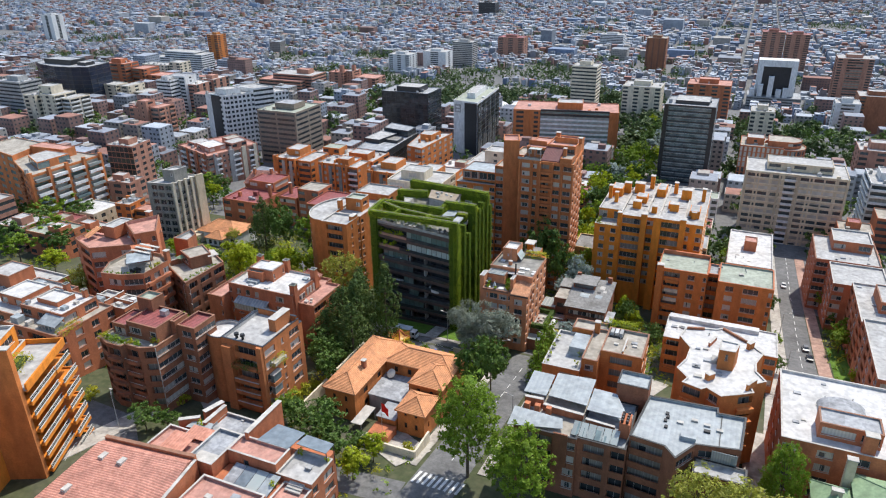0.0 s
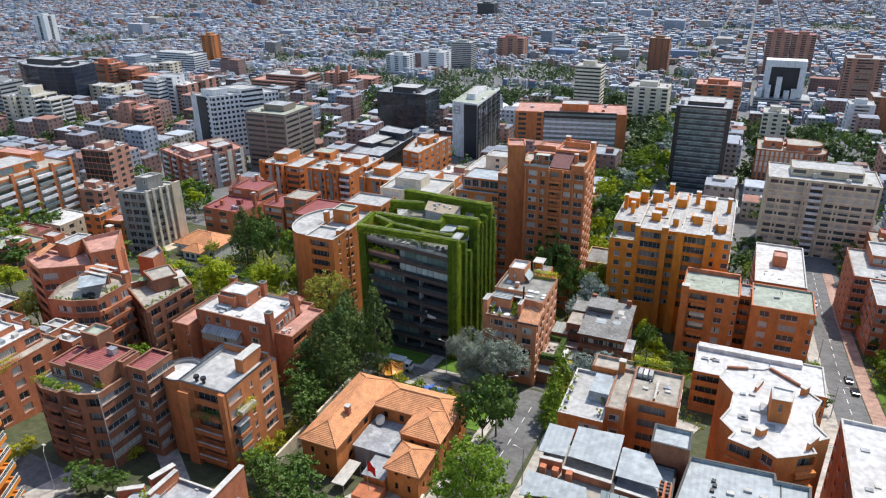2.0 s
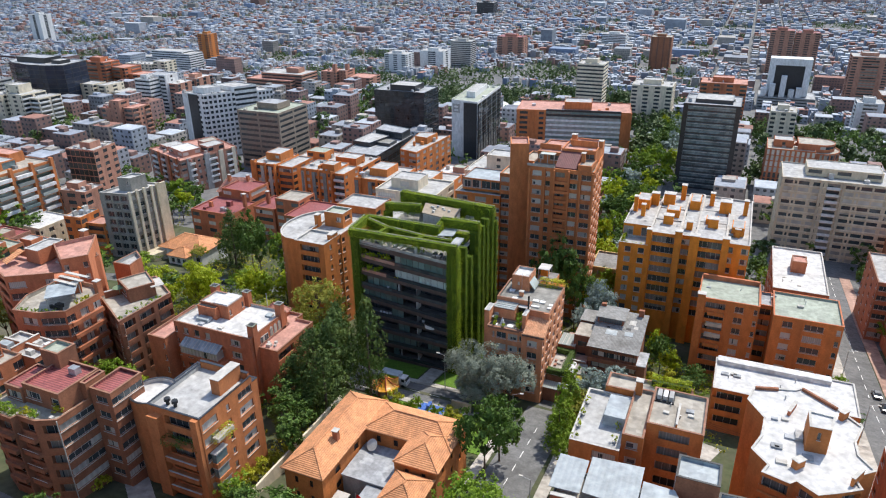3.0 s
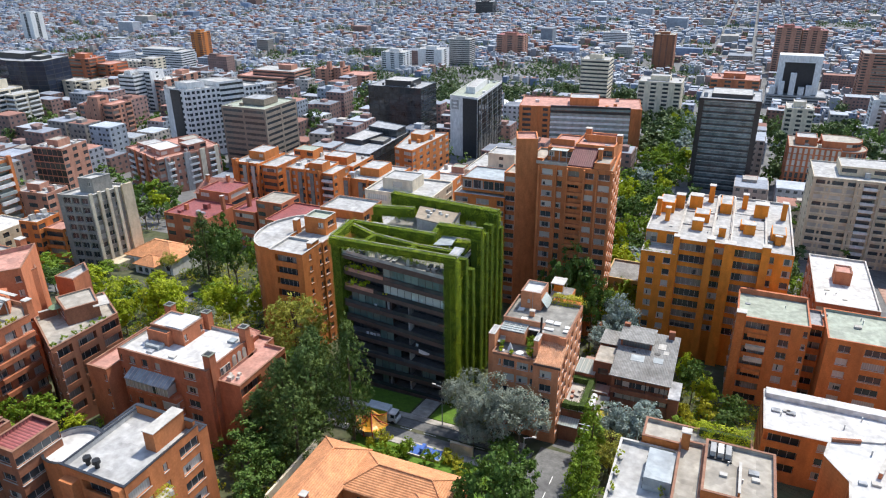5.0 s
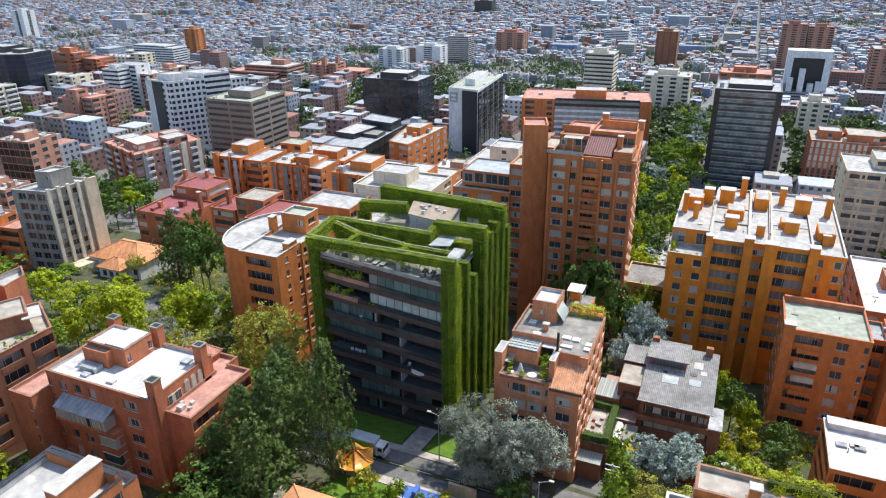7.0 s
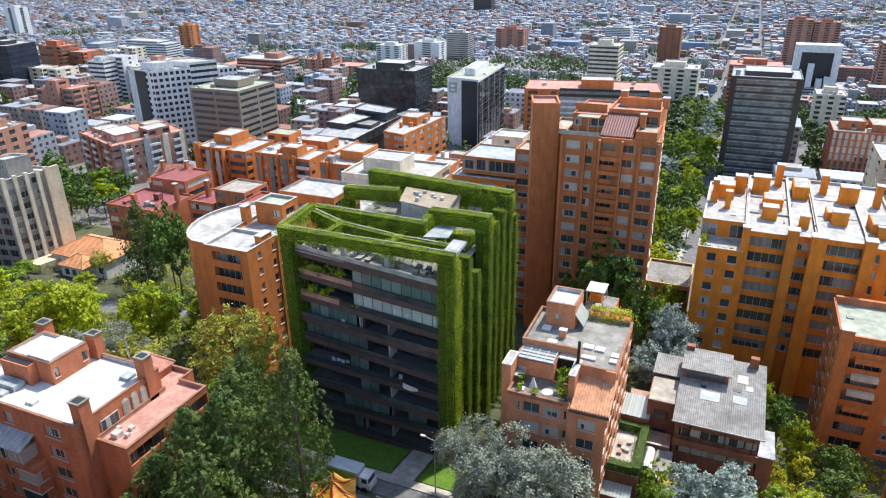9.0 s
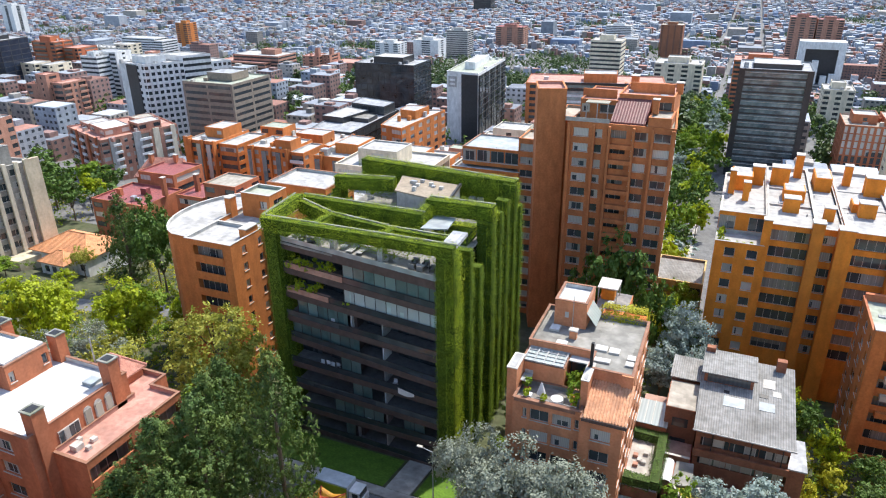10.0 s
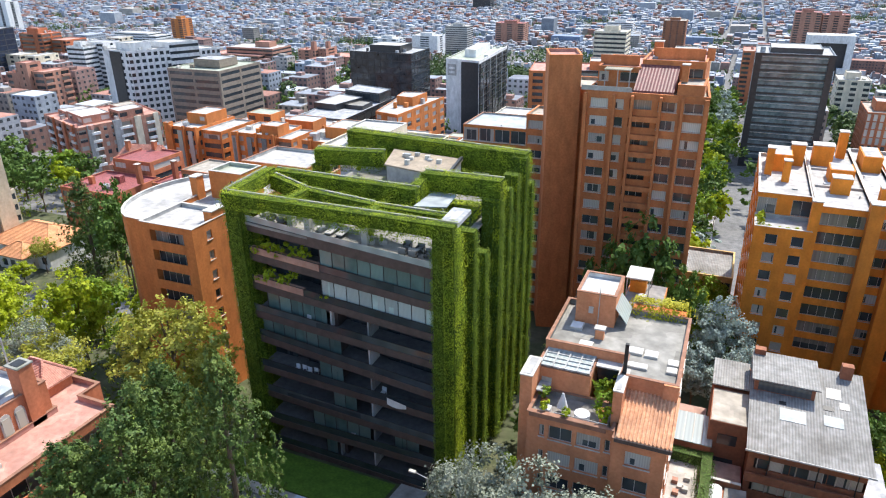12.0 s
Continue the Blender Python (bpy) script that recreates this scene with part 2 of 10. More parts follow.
ASPHALT = mat("asphalt", (0.13, 0.13, 0.13), (0.175, 0.175, 0.172), 0.9, 2.5, 0.12, 0.2, stain=(0.07, 0.07, 0.07), stain_amount=0.5, patch=0.12, mottle=0.24)
PAVING = mat("concrete_paving", (0.38, 0.35, 0.31), (0.46, 0.43, 0.38), 0.9, 1.6, 0.3, 0.2, stain=(0.2, 0.18, 0.16), stain_amount=0.5, patch=0.15, mottle=0.24)
PAVING_RED = mat("brick_paving", (0.36, 0.22, 0.17), (0.44, 0.29, 0.23), 0.9, 1.6, 0.3, 0.2, stain=(0.2, 0.13, 0.1), stain_amount=0.5, patch=0.15, mottle=0.24)
ROAD_PAINT = mat("road_paint", (0.66, 0.66, 0.64), (0.76, 0.76, 0.74), 0.8, 4.0, 0.8, 0.0, stain=(0.2, 0.2, 0.2), stain_amount=0.4)
EARTH = mat("earth_and_grass", (0.045, 0.060, 0.024), (0.085, 0.09, 0.045), 0.95, 0.6, 0.08, 0.3, stain=(0.12, 0.105, 0.085), stain_amount=0.7)
LAWN = mat("mown_lawn", (0.065, 0.135, 0.010), (0.105, 0.195, 0.018), 0.9, 3.0, 0.3, 0.5, stain=(0.06, 0.12, 0.01), stain_amount=0.5)
METAL = mat("galvanised_metal", (0.40, 0.41, 0.42), (0.48, 0.49, 0.50), 0.45, 3.0, 0.5, 0.0, metal=0.6)
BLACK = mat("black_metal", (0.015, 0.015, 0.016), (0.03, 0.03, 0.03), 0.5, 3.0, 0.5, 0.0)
BARK = mat("bark", (0.10, 0.075, 0.05), (0.16, 0.12, 0.085), 0.95, 4.0, 1.0, 0.6)


def leaf(name, a, b, through_light=0.35, scale=0.5, vary=0.25):
    return mat(name, a, b, 0.6, scale, 0.3, 0.0, stain=tuple(c * 0.5 for c in a), stain_amount=0.5, per_object=vary, per_island=True, translucent=through_light, spec=0.25, mottle=0.0)


LEAF = leaf("green_leaves", (0.15, 0.25, 0.018), (0.24, 0.34, 0.032))
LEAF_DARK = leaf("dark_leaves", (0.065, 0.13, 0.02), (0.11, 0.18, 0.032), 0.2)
LEAF_PINE = leaf("pine_needles", (0.045, 0.092, 0.020), (0.135, 0.185, 0.036), 0.06, 0.35)
LEAF_LIME = leaf("lime_leaves", (0.27, 0.35, 0.012), (0.42, 0.47, 0.024))
LEAF_OLIVE = leaf("olive_leaves", (0.29, 0.31, 0.045), (0.43, 0.42, 0.075))
LEAF_SILVER = leaf("silver_leaves", (0.24, 0.275, 0.21), (0.33, 0.365, 0.285), 0.25, 0.4, 0.14)
LEAF_BLUE = leaf("blue_grey_leaves", (0.23, 0.30, 0.265), (0.34, 0.41, 0.365), 0.25)
LEAF_FAR = leaf("park_tree_leaves", (0.05, 0.095, 0.03), (0.10, 0.145, 0.045), 0.15)
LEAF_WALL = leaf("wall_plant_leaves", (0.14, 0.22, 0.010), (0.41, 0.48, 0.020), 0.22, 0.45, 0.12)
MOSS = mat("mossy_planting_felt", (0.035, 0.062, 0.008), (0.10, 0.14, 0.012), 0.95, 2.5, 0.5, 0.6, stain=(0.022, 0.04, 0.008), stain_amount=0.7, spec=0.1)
# darker copy of LEAF_WALL, with the shade of fins and piers in its colour
LEAF_WALL_SHADE = leaf("shade_toned_wall_leaves", (0.09, 0.155, 0.012), (0.22, 0.29, 0.02), 0.15, 0.8, 0.14)
LEAF_GOLD = leaf("golden_shrub_leaves", (0.36, 0.36, 0.02), (0.46, 0.44, 0.04))

# ---- tools for building meshes ----
GROUND = ((-3000, 30), (-400, 27), (0, 20), (60, 13), (100, 7), (150, -1), (200, -10), (250, -17), (300, -22), (350, -25), (420, -27), (550, -38), (670, -55), (800, -70), (920, -82), (1200, -92), (2070, -112), (6500, -125))
GROUND_Y, GROUND_Z = [p[0] for p in GROUND], [p[1] for p in GROUND]


def ground_z(y):
    return float(np.interp(y, GROUND_Y, GROUND_Z))


class Geo:
    """Collects faces, then becomes one mesh object."""

    def __init__(self):
        self.v, self.f = [], []

    def poly(self, pts):
        n = len(self.v)
        self.v += [tuple(p) for p in pts]
        self.f.append(tuple(range(n, n + len(pts))))

    def box(self, x0, y0, z0, x1, y1, z1, bottom=True):
        n = len(self.v)
        self.v += [(x0, y0, z0), (x1, y0, z0), (x1, y1, z0), (x0, y1, z0), (x0, y0, z1), (x1, y0, z1), (x1, y1, z1), (x0, y1, z1)]
        quads = [(4, 5, 6, 7), (0, 1, 5, 4), (1, 2, 6, 5), (2, 3, 7, 6), (3, 0, 4, 7)] + ([(3, 2, 1, 0)] if bottom else [])
        self.f += [tuple(n + i for i in q) for q in quads]
        return self

    def prism(self, pts, z0, z1):
        k, n = len(pts), len(self.v)
        self.v += [(x, y, z0) for x, y in pts] + [(x, y, z1) for x, y in pts]
        self.f.append(tuple(n + k + i for i in range(k)))
        self.f.append(tuple(n + k - 1 - i for i in range(k)))
        self.f += [(n + i, n + (i + 1) % k, n + k + (i + 1) % k, n + k + i) for i in range(k)]
        return self

    def tube(self, a, b, r0, r1, sides=8):
        a, b = Vector(a), Vector(b)
        q = (b - a).to_track_quat("Z", "Y").to_matrix()
        n = len(self.v)
        for p, r in ((a, r0), (b, r1)):
            for i in range(sides):
                w = 2 * math.pi * i / sides
                self.v.append(tuple(p + q @ Vector((r * math.cos(w), r * math.sin(w), 0))))
        self.f += [(n + i, n + (i + 1) % sides, n + sides + (i + 1) % sides, n + sides + i) for i in range(sides)]
        self.f += [tuple(n + sides + i for i in range(sides)), tuple(n + sides - 1 - i for i in range(sides))]
        return self

    def mesh(self, name, material, origin=(0, 0, 0)):
        me = bpy.data.meshes.new(name)
        o = origin
        seen, ids, co = {}, [], []
        for x, y, z in self.v:
            key = (round(x, 3), round(y, 3), round(z, 3))
            if key not in seen:
                seen[key] = len(co)
                co.append((x - o[0], y - o[1], z - o[2]))
            ids.append(seen[key])
        me.from_pydata(co, [], [q for q in (tuple(ids[i] for i in f) for f in self.f) if len(set(q)) == len(q)])
        me.materials.append(material)
        return me


def world_of(ob):
    p = Vector((0, 0, 0))
    while ob:
        p, ob = p + ob.location, ob.parent
    return p


def part(name, geo, material, parent, label=""):
    """Links geometry given in world coordinates as one mesh under a thing or a part."""
    ob = new(name, geo.mesh(name, material, world_of(parent)))
    ob.parent = parent
    return tagged(ob, label)


def thing(name, at, label, category, group="", kind=""):
    ob = new(name)
    ob.location = at
    ob.empty_display_size = 0.5
    return tagged(ob, label, category, group, kind)


def solid(name, geo, material, label, category, group="", kind="", at=None):
    """One mesh that is a thing of its own."""
    at = at or (0, 0, 0)
    ob = new(name, geo.mesh(name, material, at))
    ob.location = at
    return tagged(ob, label, category, group, kind)


def quads_mesh(name, verts, material):
    """A mesh from an array of shape (n, 4, 3): n separate quads."""
    n = len(verts)
    me = bpy.data.meshes.new(name)
    me.vertices.add(n * 4)
    me.loops.add(n * 4)
    me.polygons.add(n)
    me.vertices.foreach_set("co", np.asarray(verts, dtype=np.float32).ravel())
    me.loops.foreach_set("vertex_index", np.arange(n * 4, dtype=np.int32))
    me.polygons.foreach_set("loop_start", np.arange(0, n * 4, 4, dtype=np.int32))
    me.update(calc_edges=True)
    me.validate()
    me.materials.append(material)
    return me


RNG = np.random.default_rng(7)


def leaves_at(points, normals, size, spread=0.8):
    """Leaf quads round points; each faces roughly along its normal."""
    n = len(points)
    nr = normals + RNG.normal(0, spread, (n, 3))
    nr /= np.linalg.norm(nr, axis=1, keepdims=True) + 1e-9
    t = np.cross(nr, RNG.normal(0, 1, (n, 3)))
    t /= np.linalg.norm(t, axis=1, keepdims=True) + 1e-9
    b = np.cross(nr, t)
    s = size * RNG.uniform(0.55, 1.25, (n, 1))
    return np.stack([points - t * s * 0.5, points - b * s * 0.32 + nr * s * 0.12, points + t * s * 0.5, points + b * s * 0.32 + nr * s * 0.12], axis=1)


def lobes_leaves(lobes, count, size, low=0.72, spread=0.5):
    """Leaves over a set of lobes (x, y, z, radius, height factor), in clumps that leave gaps."""
    area = np.array([l[3] ** 2 for l in lobes])
    quads = []
    for l, share in zip(lobes, area / area.sum()):
        n = max(20, int(count * share))
        clumps = max(8, n // 22)
        d = RNG.normal(0, 1, (clumps, 3))
        d /= np.linalg.norm(d, axis=1, keepdims=True)
        d = d[d[:, 2] > -0.75]
        rad = RNG.uniform(low, 1.08, (len(d), 1))
        cp = d * rad
        pick = RNG.integers(0, len(d), n)
        p = cp[pick] + RNG.normal(0, 0.13, (n, 3))
        pts = p * np.array([l[3], l[3], l[3] * l[4]]) + np.array(l[:3])
        nrm = d[pick] + np.array([0, 0, 0.35])
        quads.append(leaves_at(pts, nrm, size, spread))
    return np.concatenate(quads)

# ---- buildings ----
WINDOWS = {}


def window_meshes(w, h, frame_mat, pane_mat):
    """Frame with mullion and sill, and the pane behind it, in local coordinates (outwards is -y)."""
    key = (round(w, 1), round(h, 1), frame_mat.name, pane_mat.name)
    if key not in WINDOWS:
        g, t = Geo(), 0.07
        g.box(0, 0, 0, w, 0.08, t).box(0, 0, h - t, w, 0.08, h).box(0, 0, t, t, 0.08, h - t).box(w - t, 0, t, w, 0.08, h - t)
        k = max(1, round(w / 1.3))
        for i in range(1, k):
            g.box(w * i / k - 0.03, 0.01, t, w * i / k + 0.03, 0.07, h - t)
        g.box(-0.08, -0.3, -0.1, w + 0.08, 0.0, -0.004)
        p = Geo().box(t * 0.5, 0.03, t * 0.5, w - t * 0.5, 0.05, h - t * 0.5)
        WINDOWS[key] = g.mesh("window", frame_mat), p.mesh("pane", pane_mat)
    return WINDOWS[key]


BAY = {"w": 1.0, "W": 1.8, "b": 2.0, ".": 0.7, "n": 0.6, ",": 0.3, "s": 4.0, "g": 1.0, "B": 3.0, "v": 0.55, "h": 1.15, "P": 3.0, "L": 4.0}


def bays(pattern, width, f0, fh, floors, low):
    """Openings (u0, u1, v0, v1, depth, kind) of one facade. Upper floors come last; low: floors with none at the bottom."""
    total, u, out = sum(BAY[c] for c in pattern), 0.0, []
    for c in pattern:
        wd = BAY[c] / total * width
        if c not in ".,":
            fill, v0, v1, depth = {"w": (0.8, 0.85, 2.45, 0.22), "W": (0.84, 0.85, 2.45, 0.22), "b": (0.92, 0.12, 2.55, 0.9), "n": (0.55, 1.0, 2.35, 0.2), "s": (0.985, 1.0, 2.35, 0.18), "g": (0.94, 0.25, 2.8, 0.12), "B": (0.94, 0.12, 2.6, 1.0), "v": (0.9, 0.3, 2.9, 0.3), "h": (1.0, 0.8, 2.5, 0.25), "P": (0.8, 0.6, 2.6, 0.35), "L": (0.99, 0.45, 2.7, 0.1)}[c]
            for k in range(low, floors):
                z = f0 + k * fh
                s = fh / 3.0
                out.append((u + wd * (1 - fill) / 2, u + wd * (1 + fill) / 2, z + v0 * s, z + v1 * s, depth, c, k))
        u += wd
    return out


def facade(g, p0, p1, z0, z1, openings):
    """A wall from p0 to p1 (outwards to the right of the way), with openings cut and their reveals."""
    d = Vector((p1[0] - p0[0], p1[1] - p0[1]))
    w = d.length
    d /= w
    n = Vector((d.y, -d.x))
    us = sorted({0.0, w, *(o[0] for o in openings), *(o[1] for o in openings)})
    vs = sorted({z0, z1, *(o[2] for o in openings), *(o[3] for o in openings)})
    us = [u for i, u in enumerate(us) if i == 0 or u - us[i - 1] > 1e-4]
    vs = [v for i, v in enumerate(vs) if i == 0 or v - vs[i - 1] > 1e-4]

    def pt(u, v, back=0.0):
        return (p0[0] + d.x * u - n.x * back, p0[1] + d.y * u - n.y * back, v)

    for i in range(len(us) - 1):
        um = (us[i] + us[i + 1]) / 2
        cols = [o for o in openings if o[0] < um < o[1]]
        start = z0
        for o in sorted(cols, key=lambda o: o[2]):
            if o[2] > start + 1e-4:
                g.poly([pt(us[i], start), pt(us[i + 1], start), pt(us[i + 1], o[2]), pt(us[i], o[2])])
            start = o[3]
        if z1 > start + 1e-4:
            g.poly([pt(us[i], start), pt(us[i + 1], start), pt(us[i + 1], z1), pt(us[i], z1)])
    for u0, u1, v0, v1, b, *_ in openings:
        g.poly([pt(u0, v0), pt(u1, v0), pt(u1, v0, b), pt(u0, v0, b)])
        g.poly([pt(u0, v1, b), pt(u1, v1, b), pt(u1, v1), pt(u0, v1)])
        g.poly([pt(u0, v0), pt(u0, v0, b), pt(u0, v1, b), pt(u0, v1)])
        g.poly([pt(u1, v0, b), pt(u1, v0), pt(u1, v1), pt(u1, v1, b)])
    return d, n, pt


def rect(x0, y0, x1, y1):
    return [(x0, y0), (x1, y0), (x1, y1), (x0, y1)]


def inset(pts, k):
    """The polygon (counter-clockwise) moved inwards by k."""
    out, n = [], len(pts)
    for i in range(n):
        a, b, c = Vector(pts[i - 1]), Vector(pts[i]), Vector(pts[(i + 1) % n])
        d1, d2 = (b - a).normalized(), (c - b).normalized()
        n1, n2 = Vector((-d1.y, d1.x)), Vector((-d2.y, d2.x))
        m = n1 + n2
        m = m / max(m.length_squared, 0.3) * 2
        out.append((b.x + m.x * k, b.y + m.y * k))
    return out


def building(name, label, blocks, wall, roof, group="", fh=3.0, low=0, parapet=0.55, coping=None, frame=FRAME, pane=GLASS, bay=GLASS_BAY, rail=None, rows=False, category="apartment building", base=None):
    """A house of blocks: (outline, top, {edge index: bay pattern}[, roof material]). rows: panes of one floor joined (far houses)."""
    xs, ys = [p[0] for b in blocks for p in b[0]], [p[1] for b in blocks for p in b[0]]
    cx, cy = (min(xs) + max(xs)) / 2, (min(ys) + max(ys)) / 2
    root = thing(name, (cx, cy, ground_z(cy)), label, category, group)
    floor_panes = {}
    for bi, blk in enumerate(blocks):
        pts, top, pats = blk[0], blk[1], blk[2]
        rf = blk[3] if len(blk) > 3 and blk[3] else roof
        high = max(ground_z(p[1]) for p in pts)
        zb = (blk[4] if len(blk) > 4 else (base if base is not None else min(ground_z(p[1]) for p in pts) - 0.5))
        deck = top - (parapet if len(blk) < 5 or top - zb > 4 else 0.3)
        floors = max(0, int((deck - max(high, zb)) / fh + 0.25))
        f0 = deck - floors * fh
        g, fronts, n = Geo(), Geo(), len(pts)
        for i in range(n):
            p0, p1 = pts[i], pts[(i + 1) % n]
            wd = math.hypot(p1[0] - p0[0], p1[1] - p0[1])
            ops = bays(pats[i], wd, f0, fh, floors, low) if i in pats and wd > 1 else []
            d, nr, pt = facade(g, p0, p1, zb, top, ops)
            ang = math.atan2(d.y, d.x)
            for u0, u1, v0, v1, depth, c, k in ops:
                w, h = u1 - u0, v1 - v0
                pm = bay if c in "bBP" else pane
                if rows:
                    if c in "bB" and name != "town_house":
                        q = [pt(u0, v0, 0.0), pt(u0, v0, -0.7), pt(u1, v0, -0.7), pt(u1, v0, 0.0)]
                        fronts.prism([(p[0], p[1]) for p in q], v0 - 0.1, v0 + 0.85)
                    floor_panes.setdefault((bi, k, pm.name, i if c in "sL" else 0), Geo()).poly([pt(u0, v0, depth * 0.7), pt(u1, v0, depth * 0.7), pt(u1, v1, depth * 0.7), pt(u0, v1, depth * 0.7)])
                    continue
                fm, pn = window_meshes(w, h, frame, pm)
                wo = new("window" if c not in "bB" else "balcony_door", fm)
                wo.parent = root
                wo.location = Vector(pt(u0, v0, depth)) - root.location
                wo.rotation_euler = (0, 0, ang)
                po = new("pane", pn)
                po.parent = wo
                if c in "bB":
                    rg = Geo()
                    a, b = pt(u0, v0, 0.12), pt(u1, v0, -0.06 if not rail else 0.04)
                    q = [pt(u0, v0, 0.14), pt(u0, v0, -0.05), pt(u1, v0, -0.05), pt(u1, v0, 0.14)]
                    rg.prism([(p[0], p[1]) for p in q], v0 - 0.05, v0 + 0.85)
                    part("balcony_front", rg, rail or wall, root)
        inner = inset(pts, 0.25)
        rg_ = Geo().prism(inset(pts, 0.02), deck - 0.25, deck)
        for i in range(n):
            a, b, c2, d2 = pts[i], pts[(i + 1) % n], inner[(i + 1) % n], inner[i]
            rg_.poly([(*d2, deck - 0.1), (*c2, deck - 0.1), (*c2, top), (*d2, top)][::-1])
            g.poly([(*a, top), (*b, top), (*c2, top), (*d2, top)])
        part("wall", g, wall, root)
        if rows:
            part("roof", rg_, rf, root)
            if fronts.f:
                tagged(part("balcony_front", fronts, rail or wall, root), "projecting balcony fronts of one block", kind="stuff")
            continue
        cg = Geo()
        outer = inset(pts, -0.05)
        inn2 = inset(pts, 0.3)
        for i in range(n):
            j = (i + 1) % n
            cg.poly([(*outer[i], top + 0.06), (*outer[j], top + 0.06), (*inn2[j], top + 0.06), (*inn2[i], top + 0.06)])
            cg.poly([(*outer[i], top - 0.02), (*outer[j], top - 0.02), (*outer[j], top + 0.06), (*outer[i], top + 0.06)])
            cg.poly([(*inn2[j], top - 0.02), (*inn2[i], top - 0.02), (*inn2[i], top + 0.06), (*inn2[j], top + 0.06)])
        part("coping", cg, coping or (COPING if rf in (ROOF_WHITE, ROOF_BRIGHT, ROOF_GREEN) and bi % 3 != 1 else COPING_BRICK if "brick" in wall.name else wall), root)
        part("roof", rg_, rf, root)
    if rows:
        rp = random.Random(int(abs(cx * 3 + cy * 7)))
        pts, top = blocks[0][0], blocks[0][1]
        x0, x1, y0, y1 = min(p[0] for p in pts), max(p[0] for p in pts), min(p[1] for p in pts), max(p[1] for p in pts)
        for i in range(1 if name == "town_house" else 5):
            x, y, sx, sy = rp.uniform(x0 + 1, x1 - 3), rp.uniform(y0 + 1, y1 - 3), rp.uniform(0.8, 2.2), rp.uniform(0.8, 2.0)
            part("roof_plant", Geo().box(x, y, top - parapet - 0.05, x + sx, y + sy, top + rp.uniform(0.2, 1.6)), rp.choice((wall, COPING, METAL, roof)), root)
    for (bi, k, mn, face), g in floor_panes.items():
        band_ = part("window_band", g, bpy.data.materials[mn], root)
        if len(g.f) > 1:
            tagged(band_, "small dark windows along one floor", kind="stuff")
    return root


def chimney(root, x, y, z0, z1, sx=1.0, sy=1.0, material=None, cap=True):
    c = part("chimney", Geo().box(x - sx / 2, y - sy / 2, z0 - 0.3, x + sx / 2, y + sy / 2, z1), material or BRICK, root)
    if cap:
        part("cap", Geo().box(x - sx / 2 - 0.12, y - sy / 2 - 0.12, z1, x + sx / 2 + 0.12, y + sy / 2 + 0.12, z1 + 0.15), COPING, c)


def vents(root, x0, y0, x1, y1, z, n, seed):
    """Small roof hatches, skylights and vent pipes scattered over a flat roof."""
    r = random.Random(seed)
    for i in range(n):
        x, y, s = r.uniform(x0, x1), r.uniform(y0, y1), r.uniform(0.3, 0.8)
        if i % 3 == 0:
            part("vent_pipe", Geo().tube((x, y, z - 0.05), (x, y, z + r.uniform(0.5, 1.0)), 0.12, 0.12), METAL, root)
        else:
            part("roof_hatch", Geo().box(x - s, y - s * 0.7, z - 0.05, x + s, y + s * 0.7, z + 0.35), ROOF_GREY if i % 2 else COPING, root)


def hip_roof(root, x0, y0, x1, y1, z, rise, material, over=0.5, name="roof"):
    """A hipped roof with thickness and a ridge."""
    x0, y0, x1, y1 = x0 - over, y0 - over, x1 + over, y1 + over
    h = min(x1 - x0, y1 - y0) / 2
    g = Geo()
    if x1 - x0 >= y1 - y0:
        r0, r1 = (x0 + h, (y0 + y1) / 2, z + rise), (x1 - h, (y0 + y1) / 2, z + rise)
        c = [(x0, y0, z), (x1, y0, z), (x1, y1, z), (x0, y1, z)]
        faces = [[c[0], c[1], r1, r0], [c[1], c[2], r1], [c[2], c[3], r0, r1], [c[3], c[0], r0]]
    else:
        r0, r1 = ((x0 + x1) / 2, y0 + h, z + rise), ((x0 + x1) / 2, y1 - h, z + rise)
        c = [(x0, y0, z), (x1, y0, z), (x1, y1, z), (x0, y1, z)]
        faces = [[c[0], c[1], r0], [c[1], c[2], r1, r0], [c[2], c[3], r1], [c[3], c[0], r0, r1]]
    for f in faces:
        g.poly(f)
    for i in range(4):
        a, b = c[i], c[(i + 1) % 4]
        g.poly([(a[0], a[1], z - 0.2), (b[0], b[1], z - 0.2), b, a])
    g.poly([(x, y, z - 0.2) for x, y, _ in reversed(c)])
    ro = part(name, g, material, root)
    rg = Geo().tube(r0, r1, 0.16, 0.16, 6)
    for q in c:
        rg.tube(q, r0 if (Vector(q) - Vector(r0)).length < (Vector(q) - Vector(r1)).length else r1, 0.14, 0.14, 6)
    part("ridge_tiles", rg, material, ro)
    return ro


def sheet(h, name, pts, z, material, t=0.12, label=""):
    """A roof sheet over an outline; z is one height or one for each corner."""
    zs = z if isinstance(z, tuple) else (z,) * len(pts)
    g, n = Geo(), len(pts)
    g.poly([(*q, k) for q, k in zip(pts, zs)])
    g.poly([(*q, k - t) for q, k in zip(pts, zs)][::-1])
    for i in range(n):
        j = (i + 1) % n
        g.poly([(*pts[i], zs[i] - t), (*pts[j], zs[j] - t), (*pts[j], zs[j]), (*pts[i], zs[i])])
    return part(name, g, material, h, label)


